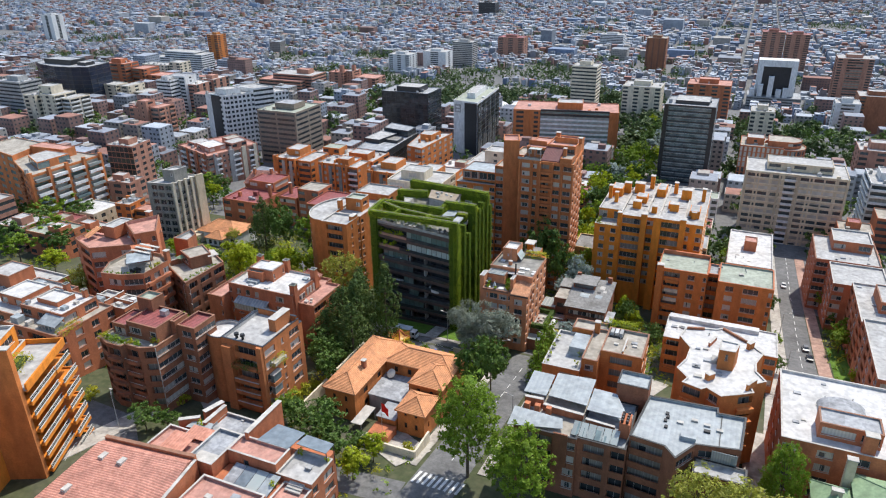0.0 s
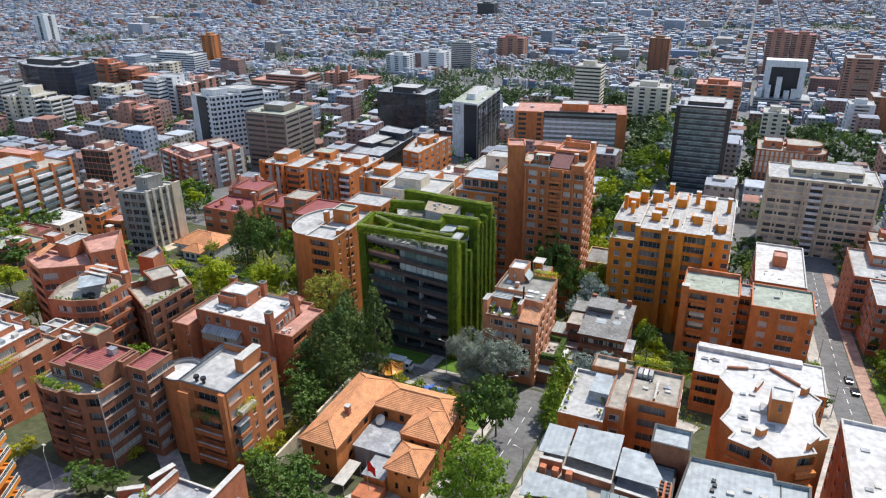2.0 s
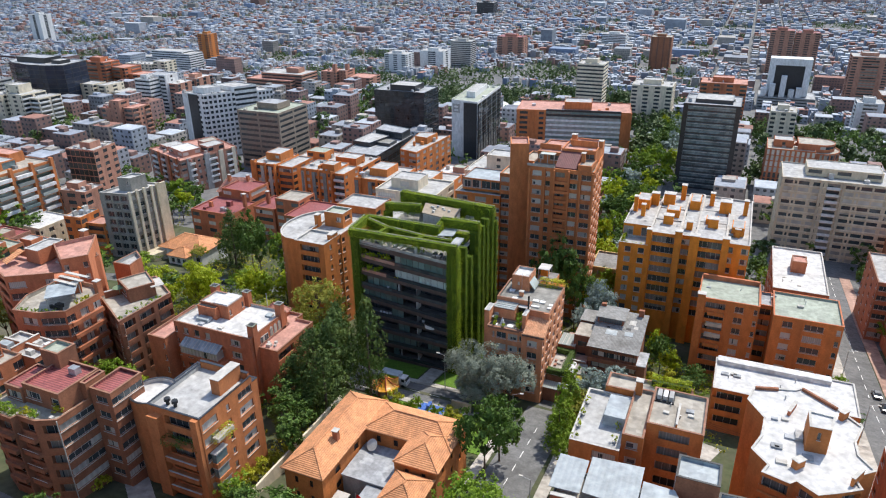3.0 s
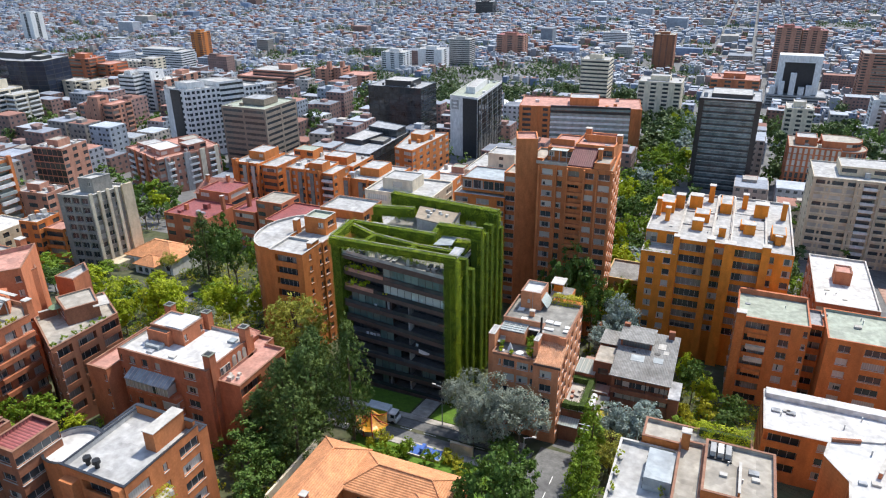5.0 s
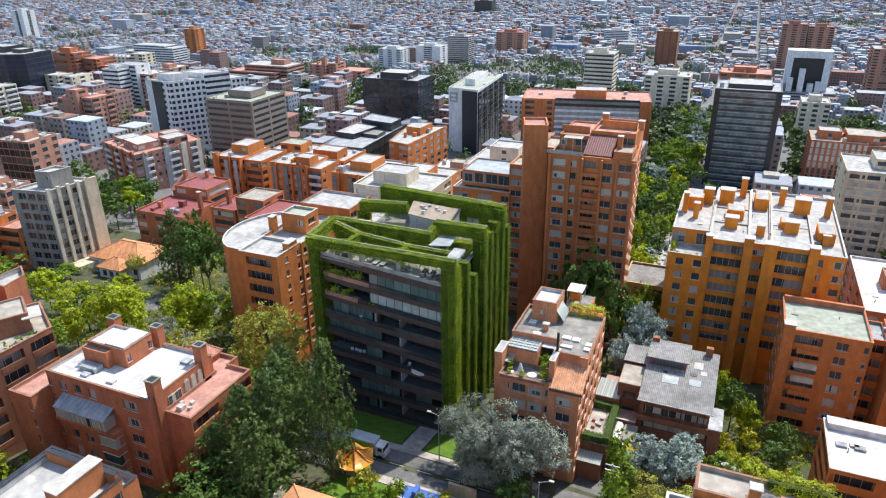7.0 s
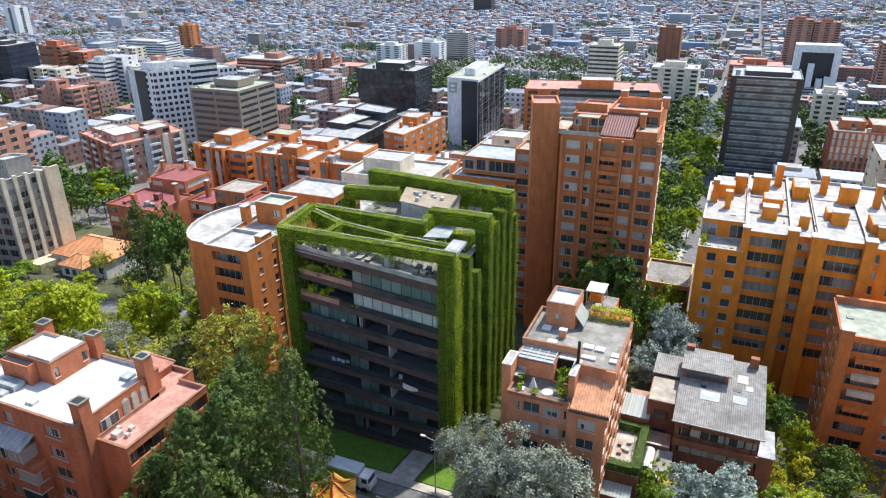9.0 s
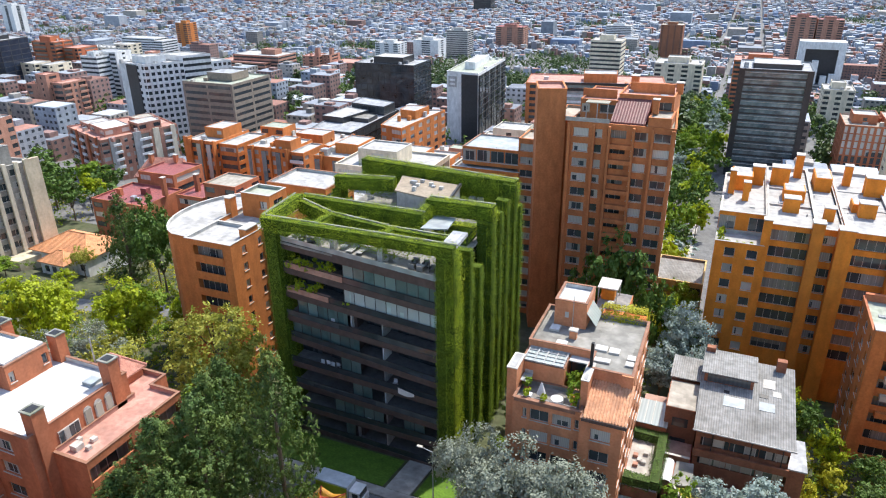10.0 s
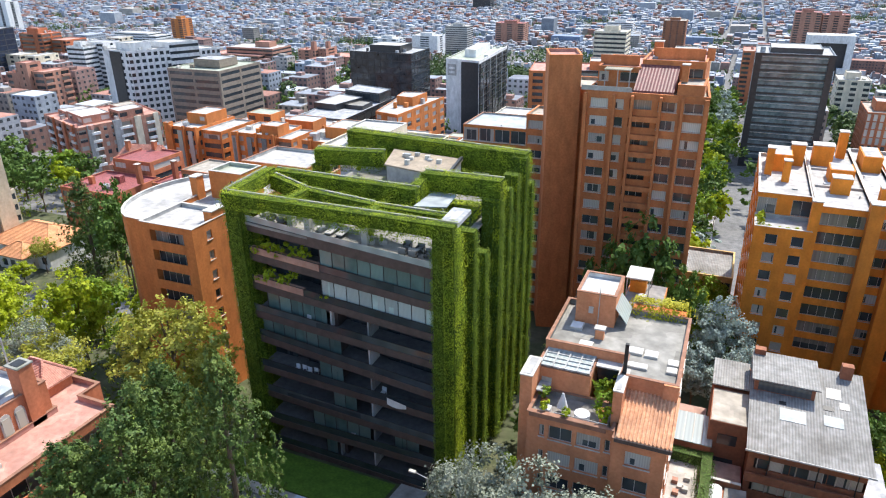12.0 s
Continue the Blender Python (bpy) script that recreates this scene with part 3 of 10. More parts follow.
def low_wall(h, p0, p1, z0, z1, t, material, top=None):
    """A parapet or garden wall between two points, with its coping."""
    d = Vector((p1[0] - p0[0], p1[1] - p0[1])).normalized()
    n = Vector((d.y, -d.x)) * t / 2
    q = [(p0[0] + n.x, p0[1] + n.y), (p1[0] + n.x, p1[1] + n.y), (p1[0] - n.x, p1[1] - n.y), (p0[0] - n.x, p0[1] - n.y)]
    w = part("parapet", Geo().prism(q, z0, z1), material, h)
    q = [(p0[0] + n.x * 1.4, p0[1] + n.y * 1.4), (p1[0] + n.x * 1.4, p1[1] + n.y * 1.4), (p1[0] - n.x * 1.4, p1[1] - n.y * 1.4), (p0[0] - n.x * 1.4, p0[1] - n.y * 1.4)]
    part("coping", Geo().prism(q, z1, z1 + 0.1), top or COPING, w)

# ---- ground, roads, pavements ----
gg = Geo()
cols = [-5200, -1500, -400, 0, 400, 1500, 4200]
for j in range(len(GROUND_Y) - 1):
    for i in range(len(cols) - 1):
        gg.poly([(cols[i], GROUND_Y[j], GROUND_Z[j]), (cols[i + 1], GROUND_Y[j], GROUND_Z[j]), (cols[i + 1], GROUND_Y[j + 1], GROUND_Z[j + 1]), (cols[i], GROUND_Y[j + 1], GROUND_Z[j + 1])])
solid("ground", gg, EARTH, "sloping ground of earth, weeds and worn paving", "ground", kind="structure")


def strip(geo, path, width, lift, step=4.0, thick=0.35):
    """Lays a band of that width along a path over the ground, lifted, with side faces."""
    pts = []
    for a, b in zip(path[:-1], path[1:]):
        a, b = Vector(a), Vector(b)
        k = max(1, int((b - a).length / step))
        pts += [a + (b - a) * i / k for i in range(k)]
    pts.append(Vector(path[-1]))
    edge = []
    for i, p in enumerate(pts):
        d = (pts[min(i + 1, len(pts) - 1)] - pts[max(i - 1, 0)]).normalized()
        n = Vector((-d.y, d.x)) * width / 2
        edge.append([(q.x, q.y, ground_z(q.y) + lift) for q in (p + n, p - n)])
    for (a, b), (c, d) in zip(edge[:-1], edge[1:]):
        geo.poly([a, b, d, c])
        for s, t in ((a, c), (d, b)):
            geo.poly([s, t, (t[0], t[1], t[2] - thick), (s[0], s[1], s[2] - thick)])
    return geo


def road(path, width, label="grey asphalt street with worn surface"):
    return solid("road", strip(Geo(), path, width, 0.03), ASPHALT, label, "road", kind="structure")


def pavement(path, width, material=PAVING, label="concrete pavement with a raised kerb"):
    return solid("pavement", strip(Geo(), path, width, 0.17), material, label, "pavement", kind="structure")


STREETS = [([(-150, 150), (-48, 150)], 7.2), ([(-43, -160), (-43, 30), (-42.5, 156)], 9.5), ([(-206, 171), (-168, 184), (-128, 199)], 7), ([(-42.5, 157), (-41, 168)], 6), ([(26.6, 142), (25.8, 300), (24, 420)], 7.4), ([(-96, 40), (-100, 70), (-112, 80), (-150, 82)], 8), ([(-52, 236), (-54, 760)], 8), ([(-47.5, 86), (-66, 84)], 7)]
for p, w in STREETS:
    road(p, w)
for p, w, m in (([(-96, 154.6), (-50, 154.6)], 1.8, PAVING), ([(-96, 145.3), (-50, 145.3)], 1.9, PAVING), ([(-49.5, 95), (-49, 142)], 2.2, PAVING), ([(-35.5, 98), (-36, 150)], 2.2, PAVING),
                ([(32.2, 145), (31.4, 300)], 3.4, PAVING_RED), ([(21.2, 145), (20.4, 300)], 3.2, PAVING), ([(-113, 60), (-107, 101)], 5.0, PAVING), ([(-106, 100), (-92, 90)], 4.0, PAVING), ([(-46, 250), (-47, 700)], 2.4, PAVING), ([(-61.2, 157), (-61.2, 198)], 1.6, PAVING)):
    pavement(p, w, m)


def lawn(x0, y0, x1, y1, label="mown green lawn", n=3):
    g = Geo()
    ys = [y0 + (y1 - y0) * i / n for i in range(n + 1)] + [y for y in GROUND_Y if y0 < y < y1]
    ys.sort()
    for a, b in zip(ys[:-1], ys[1:]):
        g.poly([(x0, a, ground_z(a) + 0.12), (x1, a, ground_z(a) + 0.12), (x1, b, ground_z(b) + 0.12), (x0, b, ground_z(b) + 0.12)])
    g.poly([(x0, y0, ground_z(y0) - 0.2), (x1, y0, ground_z(y0) - 0.2), (x1, y0, ground_z(y0) + 0.12), (x0, y0, ground_z(y0) + 0.12)])
    solid("lawn", g, LAWN, label, "lawn", kind="structure")


lawn(-96, 155.8, -75, 162.5)
lawn(-70.5, 155.8, -62, 162.5)
lawn(-80, 132, -50, 144.2, "bright mown garden lawn")
lawn(34.2, 150, 40, 208)
lawn(-127, 60, -117, 72)
solid("pavement", strip(Geo(), [(-72.7, 155.5), (-72.7, 163)], 3.6, 0.2), PAVING, "concrete entrance path across a lawn", "path", kind="structure")
solid("pavement", strip(Geo(), [(-49.8, 97), (-62, 103)], 9, 0.2), PAVING, "pale concrete forecourt of a villa", "forecourt", kind="structure")

# road markings
mk = Geo()
for i in range(9):
    x = -47.0 + i * 1.12
    strip(mk, [(x, 90.2), (x + 0.3, 94.0)], 0.55, 0.05, thick=0.01)
solid("crosswalk", mk, ROAD_PAINT, "worn white zebra crossing on asphalt", "road marking", kind="structure")
mk = Geo()
for y in range(100, 146, 5):
    strip(mk, [(-42.8, y), (-42.8, y + 2.5)], 0.14, 0.045, thick=0.01)
for y in range(146, 300, 6):
    strip(mk, [(26.5, y), (26.4, y + 3)], 0.16, 0.045, thick=0.01)
for x in range(-94, -52, 5):
    strip(mk, [(x, 150), (x + 2.5, 150)], 0.14, 0.045, thick=0.01)
solid("lane_marking", mk, ROAD_PAINT, "broken white lane lines on asphalt", "road marking", kind="structure")

# streets of the city blocks
sg = Geo()
ys = [236] + [y for y in GROUND_Y if 236 < y < 3200] + [3200]
for a, b in zip(ys[:-1], ys[1:]):
    sg.poly([(-4300, a, ground_z(a) + 0.02), (900, a, ground_z(a) + 0.02), (900, b, ground_z(b) + 0.02), (-4300, b, ground_z(b) + 0.02)])
solid("road", sg, ASPHALT, "grey asphalt streets between distant city blocks", "road", kind="structure")

# ---- the plant-covered block ----
def foliage_on(faces, per_m2, size, name, material, parent, label="", puff=0.18):
    """Leaves over rectangles (origin, u, v, normal)."""
    out = []
    for o, u, v, nr in faces:
        o, u, v, nr = map(np.array, (o, u, v, nr))
        n = int(np.linalg.norm(np.cross(u, v)) * per_m2)
        if n < 1:
            continue
        k = max(4, n // 14)
        ca, cb = RNG.uniform(0, 1, k), RNG.uniform(0, 1, k)
        pick = RNG.integers(0, k, n)
        lu, lv = np.linalg.norm(u), np.linalg.norm(v)
        a = np.clip(ca[pick] + RNG.normal(0, 0.4 / max(lu, 0.4), n), 0, 1)
        b = np.clip(cb[pick] + RNG.normal(0, 0.55 / max(lv, 0.5), n), 0, 1)
        bulge = RNG.gamma(2.0, puff / 2, k)[pick] + RNG.uniform(0, 0.08, n)
        pts = o + a[:, None] * u + b[:, None] * v + bulge[:, None] * nr - np.array([0, 0, 1]) * (bulge * 0.4)[:, None]
        out.append(leaves_at(pts, np.tile(nr + np.array([0, 0, 0.3]), (n, 1)), size, 0.38))
    q = np.concatenate(out) - np.array(world_of(parent))
    ob = new(name, quads_mesh(name, q, material))
    ob.parent = parent
    return tagged(ob, label)


def box_faces(x0, y0, z0, x1, y1, z1, sides="SENWT"):
    d = {"S": ((x0, y0, z0), (x1 - x0, 0, 0), (0, 0, z1 - z0), (0, -1, 0)), "N": ((x0, y1, z0), (x1 - x0, 0, 0), (0, 0, z1 - z0), (0, 1, 0)),
         "E": ((x1, y0, z0), (0, y1 - y0, 0), (0, 0, z1 - z0), (1, 0, 0)), "W": ((x0, y0, z0), (0, y1 - y0, 0), (0, 0, z1 - z0), (-1, 0, 0)),
         "T": ((x0, y0, z1), (x1 - x0, 0, 0), (0, y1 - y0, 0), (0, 0, 1))}
    return [d[s] for s in sides]


BALCONY = mat("dark_balcony_floor", (0.12, 0.116, 0.112), (0.16, 0.155, 0.15), 0.7, 2.0, 0.3, 0.1)
SOIL = mat("planting_felt", (0.04, 0.066, 0.013), (0.06, 0.09, 0.02), 0.95, 3.0, 0.5, 0.4)
GX0, GX1, GY0, GY1, GB, DECK = -95.0, -68.0, 163.0, 192.0, -4.5, 26.85
green_block = thing("green_wall_building", ((GX0 + GX1) / 2, GY0, ground_z(GY0)), "dark glass apartment block wrapped in planted green walls", "apartment building")


def planted(name, x0, y0, z0, x1, y1, z1, sides="SENWT", rim=True, per_m2=95, size=0.14, leaves=None):
    """A planted frame member: felt-covered core, leaves, and a pale metal rim on top."""
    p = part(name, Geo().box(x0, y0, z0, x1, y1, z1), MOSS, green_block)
    foliage_on(box_faces(x0, y0, z0, x1, y1, z1, sides), per_m2, size, "leaves", leaves or LEAF_WALL, p)
    if rim:
        t = 0.1
        r = Geo().box(x0, y0 - 0.04, z1 - 0.02, x1, y0 + t, z1 + 0.1)
        part("rim", r, COPING, p)


# core, with glazed floors in front
core = Geo().box(-92.6, 166.8, GB, -70.2, 191.0, DECK - 1.3)
part("core", core, DARK, green_block)


def shear(g, amount):
    """Tilts a shape along the front: the front bands fall slightly towards the east."""
    g.v = [(x, y, z - amount * (x + 81.3)) for x, y, z in g.v]
    return g


def deck_z(x):
    return DECK - 0.075 * (x + 81.3)


part("roof_deck", shear(Geo().box(-93.0, 163.3, DECK - 0.28, -69.6, 179.5, DECK), 0.075), ROOF_SLATE, green_block, "grey paved roof terrace")
part("roof_deck", Geo().box(-93.0, 179.5, DECK - 0.5, -69.6, 191.2, DECK - 0.1), ROOF_SLATE, green_block, "grey paved roof terrace")
FH = 3.65
PANE_BRIGHT = glass_mat("curtained_pane", (0.30, 0.38, 0.35), (0.42, 0.48, 0.45), 0.5)
PANE_TEAL = glass_mat("teal_pane", (0.07, 0.115, 0.105), (0.15, 0.22, 0.2), 0.4)
SALMON = mat("salmon_planter", (0.36, 0.19, 0.13), (0.44, 0.25, 0.18), 0.8)
JOG = ((0.6, 0.0), (0.5, 0.0), (0.2, 0.4), (0.6, 0.0), (0.1, 0.5), (0.5, 0.0), (0.1, 0.5), (0.3, 0.0), (0.2, 0.0))
SLANT = (0.075, 0.075, 0.08, 0.085, 0.06, 0.035, 0.025, 0.02, 0.0)
FRONT_PANES = {0: {i: PANE_TEAL for i in range(6, 15)}, 1: {i: PANE_BRIGHT for i in range(6, 15)}, 2: {i: PANE_TEAL for i in range(1, 6)},
               3: {i: PANE_TEAL for i in range(0, 7)}, 4: {5: PANE_TEAL, 6: PANE_TEAL}, 5: {6: PANE_TEAL, 7: PANE_TEAL}, 6: {**{i: PANE_TEAL for i in range(4, 9)}, 11: PANE_TEAL, 12: PANE_TEAL}, 7: {5: PANE_TEAL}}


def band(k, back0, back1, z0, z1, u0=0.0, u1=1.0):
    """A piece along the front of floor k from share u0 to u1 of its width, following its slanted edge."""
    a, b = 162.95 + JOG[k][0], 162.95 + JOG[k][1]
    xa, xb, ya, yb = -93.2 + 23.8 * u0, -93.2 + 23.8 * u1, a + (b - a) * u0, a + (b - a) * u1
    return shear(Geo().prism([(xa, ya + back0), (xb, yb + back0), (xb, yb + back1), (xa, ya + back1)], z0, z1), SLANT[k])


for k in range(9):
    z = DECK - 0.3 - FH * (k + 1)
    if z < GB + 0.3:
        break
    part("slab", band(k, 0.1, 3.6, z - 0.3, z), BALCONY, green_block)
    part("balcony_front", band(k, -0.04, 0.12, z - 0.8, z + 0.1), BROWN, green_block, "dark brown balcony band")
    part("rail", band(k, 0.02, 0.05, z + 0.1, z + 0.95), GLASS_DARK, green_block)
    part("hand_rail", band(k, 0.0, 0.07, z + 0.95, z + 1.0), BLACK, green_block)
    n = 15
    for i in range(n):
        u0, u1 = i / n, (i + 1) / n
        pm = FRONT_PANES.get(k, {}).get(i)
        back = (0.3 if k < 2 else 0.8) if pm else 3.3
        if not pm and (i + 2 * k) % 5 == 0:
            continue
        po = part("pane", band(k, back, back + 0.05, z, z + 3.2, u0 + 0.002, u1 - 0.002), pm or GLASS_DARK, green_block)
        part("mullion", band(k, back - 0.03, back + 0.09, z, z + 3.2, u0 - 0.0018, u0 + 0.0018), BLACK, po)
    for i in (6, 9):
        if k > 1:
            part("partition", band(k, 1.0, 3.3, z, z + 3.2, i / n + 0.012, i / n + 0.02), GREY if (i + k) % 2 else WHITE, green_block, "pale partition wall between balconies")
    part("pier", band(k, 1.6, 3.4, z, z + 3.2, 0.42, 0.44), BROWN, green_block)
part("top_band", band(0, -0.04, 0.12, DECK - 1.1, DECK + 0.05), BROWN, green_block)
part("terrace_rail", band(0, 0.02, 0.05, DECK + 0.05, DECK + 0.75), GLASS_TEAL, green_block)

# planted frames: front, back, middle
def planted_bar(name, p0, p1, width, z0, z1, cap=1, per_m2=100, size=0.14, leaves=None):
    """A planted beam between two points of the roof: felt core, leaves all round, pale metal cap along one edge (1 far, -1 near)."""
    d = Vector((p1[0] - p0[0], p1[1] - p0[1]))
    u = (d.x, d.y, 0)
    n = Vector((d.y, -d.x)).normalized()
    e = n * width / 2
    q = [(p0[0] + e.x, p0[1] + e.y), (p1[0] + e.x, p1[1] + e.y), (p1[0] - e.x, p1[1] - e.y), (p0[0] - e.x, p0[1] - e.y)]
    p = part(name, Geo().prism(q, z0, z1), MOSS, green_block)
    up, across = (0, 0, z1 - z0), (q[3][0] - q[0][0], q[3][1] - q[0][1], 0)
    dn = d.normalized()
    foliage_on([((*q[0], z0), u, up, (n.x, n.y, 0)), ((*q[3], z0), u, up, (-n.x, -n.y, 0)), ((*q[0], z1), u, across, (0, 0, 1)), ((*q[1], z0), across, up, (dn.x, dn.y, 0)), ((*q[0], z0), across, up, (-dn.x, -dn.y, 0))], per_m2, size, "leaves", leaves or LEAF_WALL, p, puff=0.34)
    # ragged growth hanging from the lower edge, its shade put in by darker leaves
    foliage_on([((*q[0], z0 - 0.7), u, (0, 0, 0.8), (n.x, n.y, 0))], per_m2 * 0.35, size * 1.1, "trailing_leaves", LEAF_WALL_SHADE, p)
    if cap:
        c0, c1 = -n * (width / 2 - 0.16) * cap, -n * (width / 2 + 0.12) * cap
        part("rim", Geo().prism([(p0[0] + c0.x, p0[1] + c0.y), (p1[0] + c0.x, p1[1] + c0.y), (p1[0] + c1.x, p1[1] + c1.y), (p0[0] + c1.x, p0[1] + c1.y)][::1 if cap < 0 else -1], z1 - 0.02, z1 + 0.16), COPING_GREY, p)
    return p


planted_bar("front_beam", (-95.4, 163.4), (-67.6, 163.3), 1.2, 29.6, 30.95, leaves=LEAF_WALL)
planted("front_west_pier", GX0, 162.7, GB, -93.1, 164.6, 29.6, "SEW", False, leaves=LEAF_WALL_SHADE)
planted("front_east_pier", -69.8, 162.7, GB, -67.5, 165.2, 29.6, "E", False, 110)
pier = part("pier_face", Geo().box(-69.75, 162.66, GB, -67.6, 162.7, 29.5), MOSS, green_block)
# sunlit east edge painted in: bright leaves there, darker ones beside it
foliage_on(box_faces(-69.8, 162.66, GB, -68.4, 165.2, 29.6, "SW"), 90, 0.14, "leaves", LEAF_WALL_SHADE, pier)
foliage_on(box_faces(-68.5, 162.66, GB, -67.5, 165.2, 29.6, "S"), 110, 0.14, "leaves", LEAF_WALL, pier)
planted_bar("west_beam", (-95.3, 164.1), (-96.2, 173.2), 1.3, 29.3, 30.9, cap=1)
planted_bar("diagonal_hedge", (-95.4, 172.3), (-88.9, 169.3), 0.9, 28.6, 30.4)
planted_bar("diagonal_hedge", (-88.9, 169.3), (-79.0, 167.7), 0.9, 28.4, 30.3)
planted_bar("cross_hedge", (-79.0, 167.7), (-69.6, 167.4), 0.9, 28.2, 30.2)
planted_bar("link_hedge", (-78.6, 164.1), (-78.0, 167.3), 0.9, 28.8, 30.3, cap=0)
planted_bar("link_hedge", (-88.6, 164.1), (-88.2, 169.0), 0.8, 29.2, 30.4, cap=0)
planted_bar("middle_west_hedge", (-96.4, 174.2), (-76.4, 173.6), 1.2, 28.0, 30.4)
planted_bar("return_hedge", (-76.9, 174.4), (-77.2, 177.4), 1.0, 28.0, 30.6, cap=0)
planted_bar("middle_beam", (-77.4, 177.6), (-67.6, 177.8), 1.5, 29.1, 31.2)
planted_bar("back_beam", (-95.2, 191.2), (-67.7, 188.3), 1.7, 27.2, 31.6)
planted_bar("rear_west_beam", (-96.0, 183.2), (-86.6, 185.0), 1.4, 28.8, 30.8)
planted("rear_west_pier", -96.2, 182.2, GB, -94.6, 184.2, 28.8, "SEW", False)
plate = part("corner_plate", Geo().prism([(-69.7, 164.6), (-67.7, 164.0), (-67.9, 168.6), (-69.9, 168.6)], 30.3, 30.75), ROOF_GREY, green_block, "pale concrete corner plate of the roof frame")
part("plate_slot", Geo().prism([(-69.0, 165.2), (-68.3, 165.0), (-68.4, 167.8), (-69.2, 167.8)], 30.75, 30.78), GREY, plate)
# planted fins down the east side
for x0, y0, y1, top in ((-69.6, 168.3, 169.3, 28.3), (-69.4, 172.0, 173.1, 24.4), (-69.7, 176.8, 178.4, 29.1), (-69.2, 180.4, 181.3, 29.2), (-69.3, 183.4, 184.5, 30.0), (-69.4, 187.0, 188.0, 31.2), (-69.2, 190.2, 191.2, 27.0)):
    planted("green_fin", x0, y0, GB, -67.5, y1, top, "E" if 29.05 < top < 29.15 else "ET", False, 110, 0.14, LEAF_WALL_SHADE)
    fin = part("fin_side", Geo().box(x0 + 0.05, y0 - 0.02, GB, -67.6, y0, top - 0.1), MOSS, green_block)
    # dark leaves paint shade on the fin sides, bright ones sun on their edge
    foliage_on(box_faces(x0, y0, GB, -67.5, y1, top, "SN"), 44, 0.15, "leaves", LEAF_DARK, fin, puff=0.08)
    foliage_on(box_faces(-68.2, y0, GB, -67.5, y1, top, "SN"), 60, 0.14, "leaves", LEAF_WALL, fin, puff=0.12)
part("east_glazing", Geo().box(-70.15, 166, GB, -70.05, 190.5, 26), GLASS_DARK, green_block)
planted("west_green_wall", -95.0, 166.4, GB, -93.2, 181.6, 27.5, "WT", False, 22, 0.3)

# rooftop
pent = part("penthouse", Geo().prism([(-84.6, 181.8), (-75.2, 179.8), (-76.4, 187.2), (-86.6, 188.4)], DECK - 0.05, 30.0), GREY, green_block)
part("penthouse_roof", Geo().prism([(-84.8, 181.6), (-75.0, 179.5), (-76.2, 187.4), (-86.9, 188.6)], 30.0, 30.2), mat("brown_roof_gravel", (0.27, 0.22, 0.16), (0.34, 0.28, 0.21), 0.9, 3.0, 0.4, 0.2, stain=(0.18, 0.14, 0.1)), pent)
part("parapet", Geo().prism([(-75.35, 179.6), (-75.0, 179.5), (-76.2, 187.4), (-76.55, 187.3)], 30.2, 30.55), BLACK, pent)
for x, y, sx, sy in ((-92, 177, 1.6, 1.1), (-88.5, 175.8, 1.8, 1.2), (-84.5, 176.2, 1.7, 1.2), (-81, 176, 1.5, 1.1)):
    s = part("skylight", Geo().box(x - sx, y - sy, 28.3, x + sx, y + sy, 29.0), BLACK, green_block)
    part("skylight_top", Geo().box(x - sx - 0.1, y - sy - 0.1, 29.0, x + sx + 0.1, y + sy + 0.1, 29.1), COPING, s)
part("plant_room", Geo().box(-94, 173.9, DECK - 0.05, -79.2, 179.3, 28.32), GREY, green_block)
part("glass_canopy", Geo().prism([(-76.0, 171.6), (-72.4, 172.6), (-72.9, 177.0), (-76.0, 176.6)], 28.9, 29.05), ZINC, green_block, "pale glass canopy")
for x in (-75.8, -72.8):
    part("post", Geo().box(x - 0.06, 172.5, deck_z(x) - 0.1, x + 0.06, 172.65, 28.9), METAL, green_block)
r = random.Random(3)
for i in range(9):
    x, y = r.uniform(-84.0, -77.2), r.uniform(182.4, 186.6)
    part("roof_vent", Geo().box(x - 0.3, y - 0.25, 30.18, x + 0.3, y + 0.25, 30.2 + r.uniform(0.2, 0.7)), METAL if i % 2 else COPING, green_block)
for x, y in ((-74.5, 187.8), (-73.2, 187.8)):
    part("condenser", Geo().box(x - 0.5, y - 0.4, DECK - 0.02, x + 0.5, y + 0.4, DECK + 1.6), GREY, green_block)
for x in (-88.2, -86.0, -78.9):
    part("column", Geo().box(x, 164.6, deck_z(x) - 0.1, x + 0.7, 165.4, 29.6), GREY, green_block)
roof_plants = []
for i in range(34):
    x, y = r.uniform(-92, -71), r.choice((r.uniform(169.5, 172), r.uniform(174, 176.5), r.uniform(184, 189)))
    if -89 < x < -74 and 178.5 < y or y > 186.5:
        continue
    roof_plants.append((x, y, deck_z(x) + 0.5, r.uniform(0.5, 1.1), 1.0))
so = new("roof_planting", quads_mesh("roof_planting", lobes_leaves(roof_plants, 5200, 0.3, 0.4) - np.array(world_of(green_block)), LEAF_WALL))
so.parent = green_block
